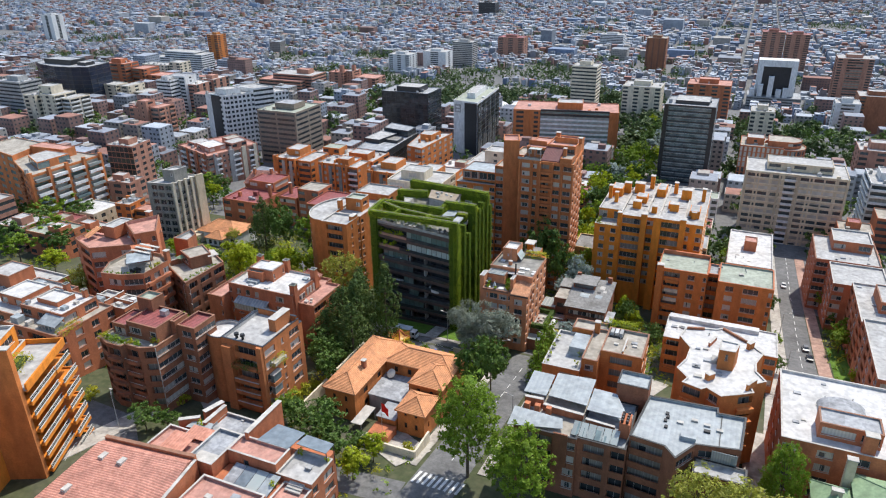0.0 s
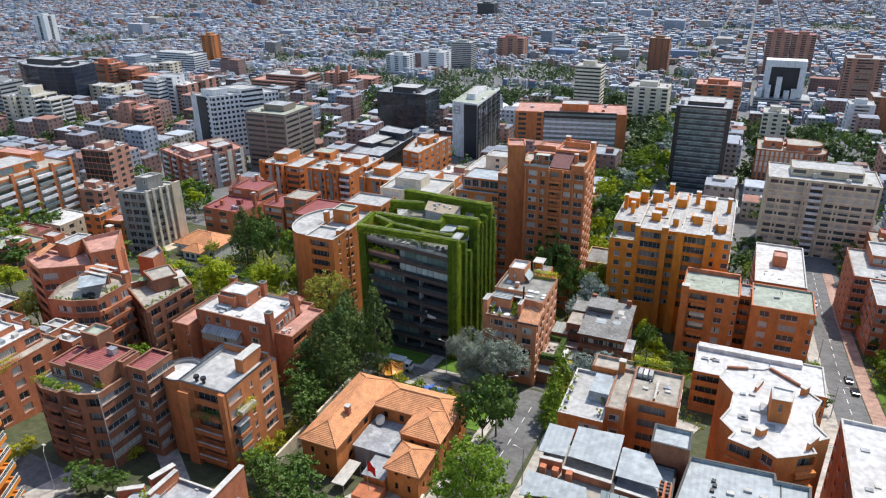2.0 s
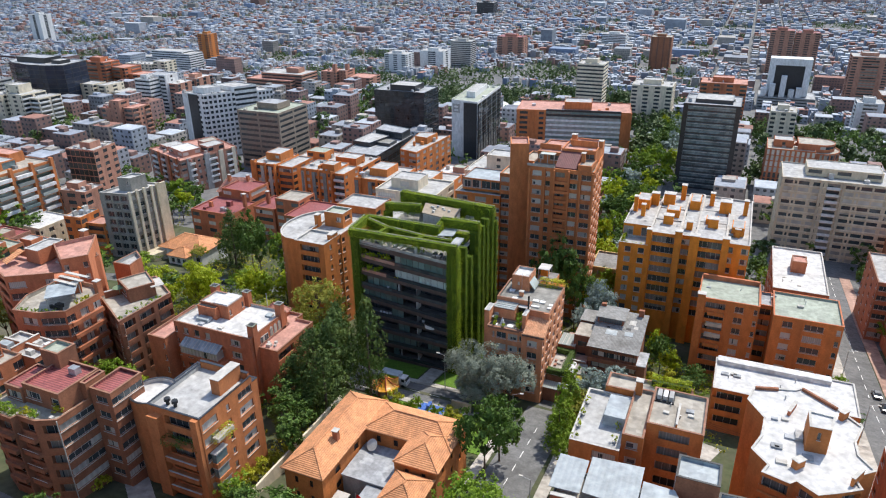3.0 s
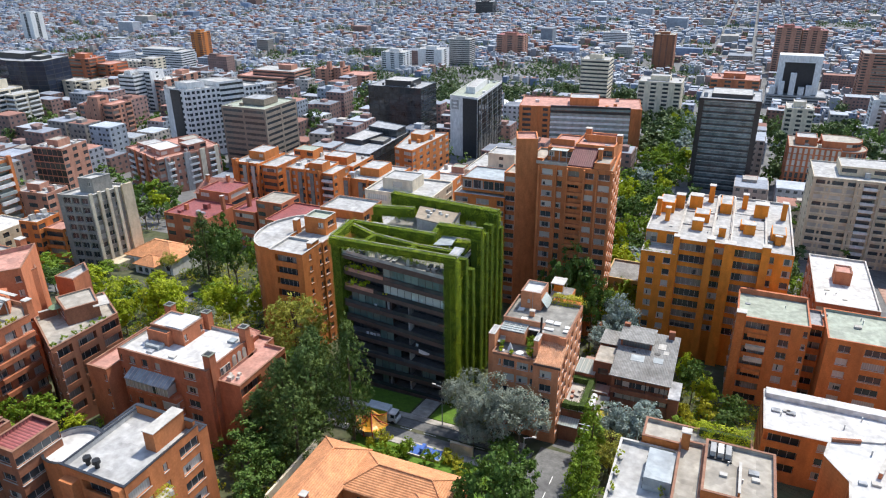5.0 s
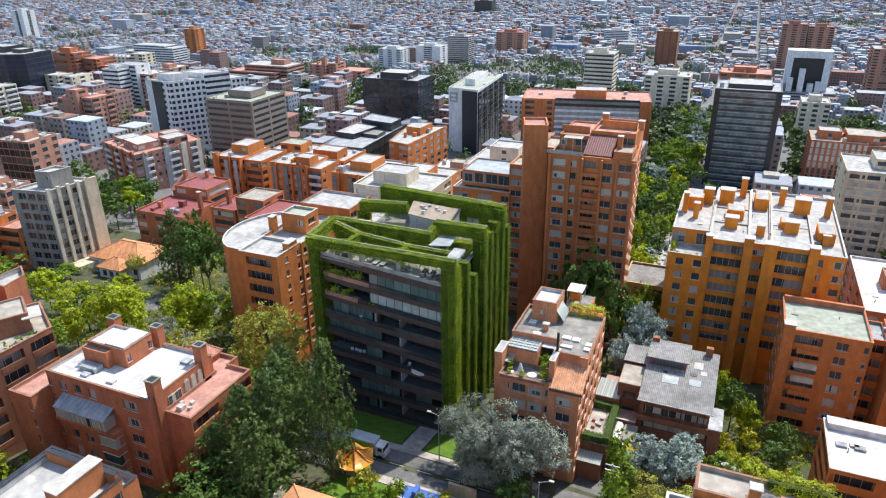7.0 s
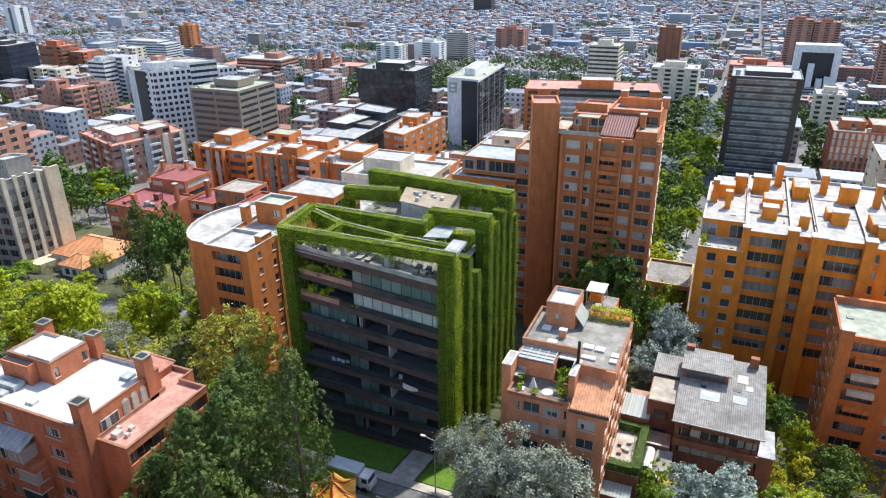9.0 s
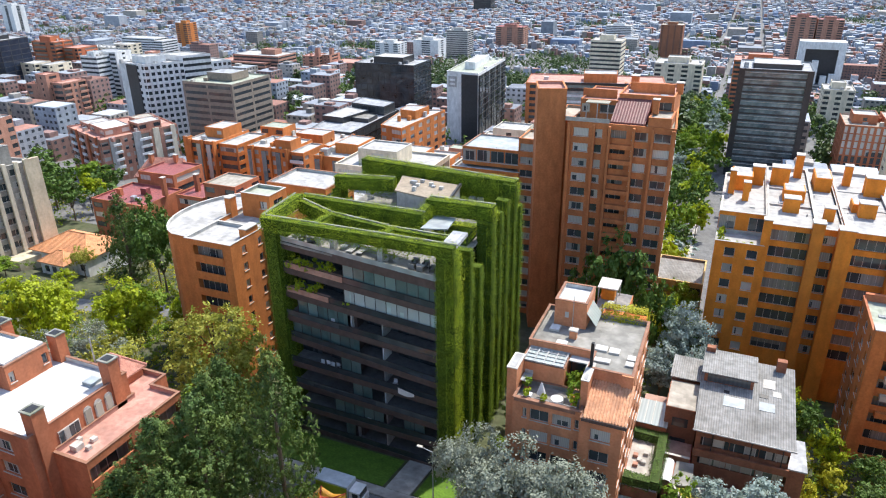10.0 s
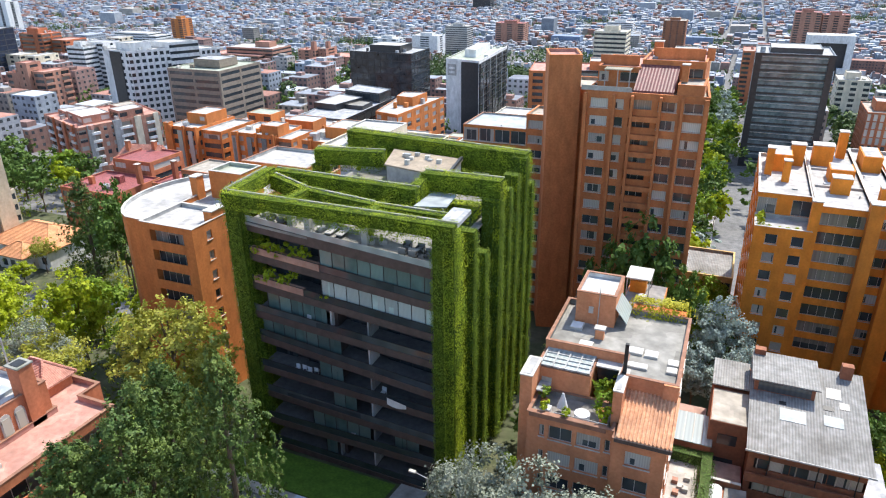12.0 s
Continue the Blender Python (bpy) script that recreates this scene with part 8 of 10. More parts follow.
house("brown_curved_building", "brown brick office building with a curved crowning terrace", [
    (rect(2, 406, 24, 428), -2.8, {S: "v,v,v,v,v,v,v,v,v,v", W_: "v,v,v,v,v,v,v,v"}), ([(24.05, 406)] + [(26 + 9.5 * math.sin(radians(k)), 416 - 10 * math.cos(radians(k))) for k in range(0, 181, 20)] + [(24.05, 426)], -3.6, {1: "v,v", 2: "v,v", 3: "v,v", 4: "v,v"}),
    ([(16, 410)] + [(26 + 7 * math.sin(radians(k)), 417 - 7 * math.cos(radians(k))) for k in range(0, 181, 20)] + [(16, 424)], -0.2, {1: "s", 2: "s", 3: "s", 4: "s"}, ROOF_TAN, -4), (rect(5, 412, 14, 422), 0.4, {S: ".n."}, ROOF_WHITE, -4)], BRICK_RED, ROOF_TAN, "offices", rows=True, fh=3.0, category="office building")

# towers of the middle distance: name, label, centre x, y, width, depth, top, wall, pattern
for nm, lb, x, y, w, d, top, wl, pat, rfm in (
        
        
        
        
        ("white_spire", "slim white tower with a dark slot", -1377, 1063, 31, 28, -30.7, WHITE, ".v.", ROOF_WHITE), ("grey_tower", "grey tower with banded windows", -554, 378, 30, 20, 2.1, GREY, "s", ROOF_GREY),
        ("orange_tower", "bright orange brick tower, far off", -849, 960, 22, 22, -39.0, BRICK, "w.w", ROOF_TAN),
        ("white_block", "white rendered block, far off", -501, 976, 36, 28, -57.4, WHITE, "w.w.w", ROOF_WHITE), ("white_block", "white rendered block with plant room", -458, 1014, 39, 28, -56.3, WHITE, ".w.", ROOF_WHITE),
        ("brick_slab", "far red brick slab", -396, 1207, 47, 29, -55.5, BRICK_HAZED, "w.w.w", ROOF_RED), ("blue_glass_tower", "pale blue and white tower", -256, 1414, 45, 29, -69.3, WHITE, "s", ROOF_WHITE),
        ("brown_tower", "far brown brick tower", -138, 1145, 30, 27, -39.2, BRICK_DARK, "n.n.n.n", ROOF_TAN), ("brick_tower", "far red brick tower", 26, 1155, 31, 26, -25.6, BRICK_HAZED, "w.w.w", ROOF_RED), ("brick_tower", "far red brick tower beside its twin", 59, 1157, 31, 26, -28.2, BRICK_HAZED, "w.w.w", ROOF_RED),
        ("brick_tower", "tall brick tower with pale balconies", 111, 927, 37, 31, -26.4, BRICK_HAZED, "w.B.w", ROOF_WHITE), ("white_tower", "white apartment tower with balconies", 82, 670, 19, 20, -27.6, WHITE, ".b.", ROOF_WHITE),
        ("maroon_tower", "maroon brick tower with white roof", 107, 697, 30, 25, -25.5, BRICK_DARK, "n..n", ROOF_WHITE), ("brick_tower", "salmon brick apartment tower", -28, 610, 34, 25, -8.1, BRICK_RED, "w.w.w.w", ROOF_PINK),
        ("cream_tower", "cream tower with gridded windows", -79, 591, 31, 24, -9.6, CREAM, "w.w.w.w", ROOF_WHITE), ("cream_block", "cream rendered block with small windows", 14, 545, 16, 20, -13.1, CREAM, "w.w.w", ROOF_WHITE),
        ("dark_tower", "far dark blue tower", -762, 2083, 53, 36, -70.7, DARK, "s", ROOF_GREY), ("red_block", "red brick block with white roof", 74, 430, 22, 20, -5.8, BRICK_HAZED, "w.w.w", ROOF_WHITE),
        ("white_balcony_block", "white block with glass balconies", 66, 344, 16, 24, 1.3, WHITE, "B", ROOF_WHITE), ("cream_tower", "slim cream tower with banded floors", -132, 611, 22, 20, 1.1, CREAM, "s", ROOF_WHITE),
        ("glass_block", "grey office block with glazed bands", -436, 1078, 34, 25, -48.8, GREY, "s", ROOF_WHITE)):
    rr = rect(x - w / 2, y, x + w / 2, y + d)
    house(nm, lb, [(rr, top, {S: pat, E_: pat, W_: pat}), (rect(x - w / 4, y + d * 0.3, x + w / 5, y + d * 0.75), top + 3.2, {}, None, top - 1)], wl, rfm, "towers", rows=True, pane=GLASS_DARK)
# stepped and split towers to the west
NAVY_GLASS = mat("navy_curtain_glass", (0.010, 0.016, 0.032), (0.030, 0.042, 0.070), 0.12, 0.25, 0.1, 0.0, spec=0.5, stain_amount=0.0)
h = house("cream_tower", "cream apartment tower with a notched front and balconies", [
    (rect(-491, 345, -479, 364), 2.4, {S: "w.n", E_: "w"}), (rect(-476, 347, -461, 366), 3.2, {S: "n.w.n", E_: "B,B", W_: "n.n"}), (rect(-479, 350, -476, 366), 1.4, {S: "n"}, ROOF_GREY),
    (rect(-482, 352, -469, 362), 8.4, {S: "n..n"}, None, 2), (rect(-461.1, 352, -452, 370), 0.4, {S: "B", E_: "B,B"})], CREAM, ROOF_WHITE, "towers", rows=True, pane=GLASS_DARK, rail=WHITE)
house("black_glass_block", "broad curved office block in navy glass", [
    ([(-592, 436), (-574, 427), (-552, 422.6), (-534, 424), (-520, 430), (-524, 456), (-592, 460)], 7.4, {0: "gggg", 1: "gggg", 2: "ggg", 3: "gg", 4: "ggg"}, ROOF_GREY),
    (rect(-578, 434, -545, 450), 11.2, {}, ROOF_GREY, 6.8), (rect(-540, 436, -530, 446), 9.6, {}, ROOF_WHITE, 6.8)], DARK, ROOF_GREY, "offices", rows=True, fh=3.6, pane=NAVY_GLASS, category="office building")
house("cream_tower", "cream apartment tower stepping down in slim wings", [
    (rect(-541, 438, -525, 452), -5.4, {S: ".n.n", E_: "n"}), (rect(-524.9, 444, -508, 458), -9.6, {S: "n.w.n", E_: "w.w"}), (rect(-507, 447, -497, 466), -10.4, {S: "n", E_: "n.w.n"}), (rect(-496.4, 451, -482, 470), -16.0, {S: "B", E_: "w.w"}),
    (rect(-538, 442, -530, 449), -2.0, {}, None, -6)], CREAM, ROOF_WHITE, "towers", rows=True, pane=GLASS_DARK, rail=WHITE)
house("brick_tower", "orange brick tower with long dark balconies and pale roof", [
    (rect(-589, 507, -563, 525), -4.0, {S: "B.w", E_: "B,B"}), (rect(-562.9, 514, -546, 534), -9.0, {S: "B.w", E_: "w.B"}), (rect(-545.8, 517, -518, 536), -15.0, {S: ".w.w.", E_: "w.w"}), (rect(-584, 511, -571, 520), -0.4, {}, ROOF_PINK, -5)], BRICK_RED, ROOF_PINK, "towers", rows=True, pane=GLASS_DARK)
house("brick_tower", "tall salmon brick tower with a blank stair core", [
    (rect(-392.5, 350, -382, 364), -0.6, {S: "w.n", W_: "w.w"}), (rect(-381.9, 348.6, -374.2, 357), 5.0, {S: ".n.", E_: "n"}), (rect(-374.1, 351, -366, 366), 0.6, {S: "w", E_: "B.w.B"}), (rect(-389, 354, -384, 360), 2.2, {}, ROOF_WHITE, -1)], BRICK_HAZED, ROOF_PINK, "towers", rows=True, pane=GLASS_DARK)
house("white_tower", "white apartment tower with dark horizontal bands", [
    (rect(-457, 441, -441.8, 452), -1.2, {S: "s", E_: "s"}), (rect(-455, 452.1, -436, 466), 0.6, {S: "w.w", E_: ".n."}, ROOF_GREY), (rect(-453, 444, -447, 450), 1.4, {}, None, -2)], WHITE, ROOF_WHITE, "towers", rows=True, pane=GLASS_DARK)
house("brown_tower", "brown brick apartment block with tall recesses and white roofs", [
    (rect(-441, 455, -427, 474), -6.2, {S: "n", E_: "v.v.v"}), (rect(-438, 474.1, -425, 494), -5.0, {E_: "v.v.v", S: "n"}, ROOF_BRIGHT), (rect(-425.9, 463, -419, 486), -19, {S: "g", E_: "ggg"}, ROOF_GREY), (rect(-436, 478, -429, 486), -2.4, {}, ROOF_PINK, -6)], BRICK_HAZED, ROOF_BRIGHT, "towers", rows=True, pane=GLASS_DARK)
house("white_office", "white banded office slab with set-back upper floors", [
    (rect(-786, 763, -722, 792), -44.0, {S: "s.s", E_: "s"}), (rect(-770, 768, -716, 790), -36.0, {S: "s", E_: "s"}, None, -45), (rect(-721.8, 764, -700, 790), -38.0, {S: "s", E_: "s"})], WHITE, ROOF_WHITE, "offices", rows=True, pane=GLASS_DARK, category="office building")
house("square_window_block", "cream office block with square windows", [(rect(-638, 600, -601, 616), -21.6, {S: "w.w.w.w.w.w.w", E_: "w.w"}), (rect(-600.8, 603, -585, 620), -18.4, {S: "w.w", E_: "w.w.w"})], CREAM, ROOF_WHITE, "offices", rows=True, pane=GLASS_DARK, category="office building")
house("brick_bands", "red brick block in long stepped terraces", [
    (rect(-458, 562, -412, 584), -27.0, {S: "s", E_: "s"}, ROOF_TAN), (rect(-452, 570, -402, 594), -22.0, {S: "s", E_: "s"}, ROOF_PINK), (rect(-440, 578, -394, 604), -17.4, {S: "s", E_: "s"}, ROOF_WHITE), (rect(-418, 588, -404, 598), -13.6, {}, ROOF_PINK, -18)], BRICK_HAZED, ROOF_PINK, "offices", rows=True, pane=GLASS_DARK)
house("brick_block", "brick block with twin pale stair cores", [
    (rect(-439, 679, -420, 700), -32.0, {S: "n.w.n", E_: "w.w"}), (rect(-419.8, 684, -411, 704), -31.0, {S: ".n.n", E_: "n"}, ROOF_WHITE), (rect(-410.8, 688, -384, 712), -38.0, {S: "n.w.n.w", E_: "w.w"}), (rect(-426, 682, -422, 686), -25.0, {}, None, -33), (rect(-415, 690, -411.4, 694), -25.4, {}, None, -33)], BRICK_HAZED, ROOF_PINK, "towers", rows=True, pane=GLASS_DARK)
# white frame tower
h = house("white_frame_tower", "white tower with a dark framed opening and stepped white shafts", [(rect(2, 852, 58, 890), -62, {S: "s", W_: "s"}, ROOF_GREY)], GREY, ROOF_GREY, "offices", rows=True, pane=GLASS_DARK, category="office building")
part("frame", Geo().box(9, 862, -62, 15, 880, -30), WHITE, h)
part("frame", Geo().box(43.5, 862, -62, 49.5, 880, -30), WHITE, h)
part("lintel", Geo().box(9, 862, -30, 49.5, 880, -23), WHITE, h)
part("dark_infill", Geo().box(15, 866, -62, 43.5, 878, -30.1), DARK, h)
for x, z in ((4, -54), (12, -49), (22, -40), (31, -54), (38, -52)):
    part("shaft", Geo().box(x, 854, -62, x + 5.4, 861, z), WHITE, h)

# ---- trees ----
def tree_lobes(kind, h, r, rnd):
    """Crown lobes of a tree of height h and crown radius r, round its base."""
    out = []
    if kind == "broad":
        for i in range(13):
            a, q = rnd.uniform(0, 6.28), math.sqrt(rnd.random()) * r * 0.72
            z = h * 0.62 + rnd.uniform(-0.2, 0.24) * h * (1 - 0.55 * q / r)
            out.append((q * math.cos(a), q * math.sin(a), z, r * rnd.uniform(0.3, 0.5), rnd.uniform(0.75, 1.0)))
        out.append((0, 0, h * 0.86, r * 0.42, 0.9))
    elif kind == "dome":
        for i in range(46):
            a, f = i * 2.4, (i + 0.5) / 46
            zz = 1 - 1.75 * f
            q = math.sqrt(max(0, 1 - zz * zz)) * r * 0.74
            out.append((q * math.cos(a), q * math.sin(a), h * 0.58 + zz * h * 0.34, r * rnd.uniform(0.24, 0.38), rnd.uniform(0.8, 1.1)))
        out.append((0, 0, h * 0.58, r * 0.7, 1.3))
    elif kind == "pine":
        n = 190
        for i in range(n):
            f = i / n
            rad = r * min(1.0, 2.3 * (1 - f)) ** 0.8 * (0.75 + 0.5 * f if f < 0.5 else 1.0) * rnd.uniform(0.72, 1.12)
            a = i * 2.4 + rnd.uniform(-0.5, 0.5)
            out.append((rad * 0.9 * math.cos(a), rad * 0.9 * math.sin(a), h * (0.14 + 0.80 * f) + rnd.uniform(-0.02, 0.02) * h, r * rnd.uniform(0.10, 0.155), rnd.uniform(1.0, 1.5)))
            if i % 6 == 0:
                out.append((rad * 0.4 * math.cos(a), rad * 0.4 * math.sin(a), h * (0.12 + 0.78 * f), r * 0.24, 1.2))
        out.append((0, 0, h * 0.95, r * 0.18, 2.0))
    elif kind == "column":
        for i in range(12):
            f = i / 11
            a = rnd.uniform(0, 6.28)
            out.append((r * 0.3 * math.cos(a), r * 0.3 * math.sin(a), h * (0.15 + 0.78 * f), r * (0.75 - 0.4 * f), 1.3))
    elif kind == "shrub":
        for i in range(6):
            a, q = rnd.uniform(0, 6.28), rnd.uniform(0, 0.6) * r
            out.append((q * math.cos(a), q * math.sin(a), h * rnd.uniform(0.35, 0.7), r * rnd.uniform(0.4, 0.6), min(1.2, h / r * 0.6)))
    return out


def make_tree(name, kind, label, h, r, leaves, count, size, seed, at, category="tree"):
    rnd = random.Random(seed)
    root = thing(name, at, label, category, "trees")
    lobes = tree_lobes(kind, h, r, rnd)
    if kind != "shrub":
        g = Geo()
        fork = h * (0.42 if kind == "broad" else 0.9)
        g.tube((at[0], at[1], at[2] - 0.5), (at[0] + 0.1, at[1], at[2] + fork * 0.55), 0.014 * h + 0.05, 0.011 * h)
        g.tube((at[0] + 0.1, at[1], at[2] + fork * 0.55), (at[0], at[1] + 0.1, at[2] + fork), 0.011 * h, 0.004 * h)
        for l in lobes[: 9 if kind == "broad" else 6]:
            z0 = min(fork, l[2]) * (0.9 if kind == "broad" else 0.85)
            g.tube((at[0], at[1], at[2] + z0 * 0.8), (at[0] + l[0] * 0.85, at[1] + l[1] * 0.85, at[2] + l[2]), 0.007 * h, 0.002 * h, 5)
        part("trunk", g, BARK, root)
    c = new("crown", quads_mesh("crown", lobes_leaves(lobes, count, size, spread=0.32 if kind == "pine" else 0.5), leaves))
    c.parent = root
    return root


PROTO = {}


def tree(style, x, y, h, r, seed=None, label=None):
    """Plants a tree of a style; the first of a style and variant is built, later ones are copies, turned and scaled."""
    if (y > 240 or x < -208) and style + "_far" in STYLES:
        style += "_far"
    name, kind, lb, leaves, count, size, h0, r0 = STYLES[style]
    v = (int(abs(x * 7 + y * 3)) % 3) if kind != "shrub" else int(abs(x * 5 + y)) % 2
    key = (style, v)
    if key not in PROTO:
        PROTO[key] = make_tree(name, kind, lb, h0, r0, leaves, count, size, hash_of(style) + v * 17, (0, 0, -300), "tree" if kind != "shrub" else "shrub")
        PROTO[key]["spare"] = 1
    at = (x, y, ground_z(y) - 0.05)
    ob = copy_thing(PROTO[key], Matrix.Translation(at) @ Matrix.Rotation((x * 1.7 + y * 0.9) % 6.28, 4, "Z") @ Matrix.Diagonal((r / r0, r / r0, h / h0, 1)))
    del ob["spare"]
    if label:
        ob["label"] = label
    return ob


def hash_of(text):
    return sum((i + 3) * ord(c) for i, c in enumerate(text)) % 1000


STYLES = {
    "dome": ("street_tree", "dome", "large street tree with a full green crown", LEAF, 13000, 0.5, 22.0, 6.2),
    "domeolive": ("olive_toned_tree", "dome", "full-crowned tree with olive-toned leaves", LEAF_OLIVE, 9000, 0.46, 18.0, 6.0),
    "green": ("broadleaf_tree", "broad", "broadleaf tree with a dense green crown", LEAF, 3300, 0.64, 15.0, 5.5),
    "dark": ("dark_tree", "broad", "dark green tree with a dense crown", LEAF_DARK, 3300, 0.64, 15.0, 5.5),
    "pine": ("pine_tree", "pine", "tall green pine with clumped branches", LEAF_PINE, 25000, 0.25, 24.0, 5.0),
    "lime": ("lime_green_tree", "broad", "bright lime-green leafy tree", LEAF_LIME, 4200, 0.53, 12.0, 5.0),
    "olive": ("olive_toned_tree", "broad", "rounded tree with olive-toned leaves", LEAF_OLIVE, 5200, 0.5, 16.0, 6.0),
    "silver": ("silver_tree", "broad", "silver-grey leaved tree beside the street", LEAF_SILVER, 13000, 0.3, 13.0, 5.0),
    "blue": ("blue_grey_tree", "broad", "pale blue-grey leaved tree", LEAF_BLUE, 8000, 0.38, 16.0, 4.2),
    "column": ("slender_tree", "column", "slender bright green tree", LEAF, 4000, 0.4, 12.0, 2.6),
    "shrub": ("shrub", "shrub", "rounded green garden shrub", LEAF, 1200, 0.3, 3.0, 2.0),
    "limeshrub": ("lime_shrub", "shrub", "yellow-green clipped garden shrub", LEAF_GOLD, 1200, 0.3, 3.0, 2.0),
}
for k_ in ("green", "dark", "lime", "blue", "olive", "pine"):
    n_, kd_, lb_, lf_, ct_, sz_, h_, r_ = STYLES[k_]
    STYLES[k_ + "_far"] = (n_, kd_, lb_, lf_, 1700, 0.95, h_, r_)
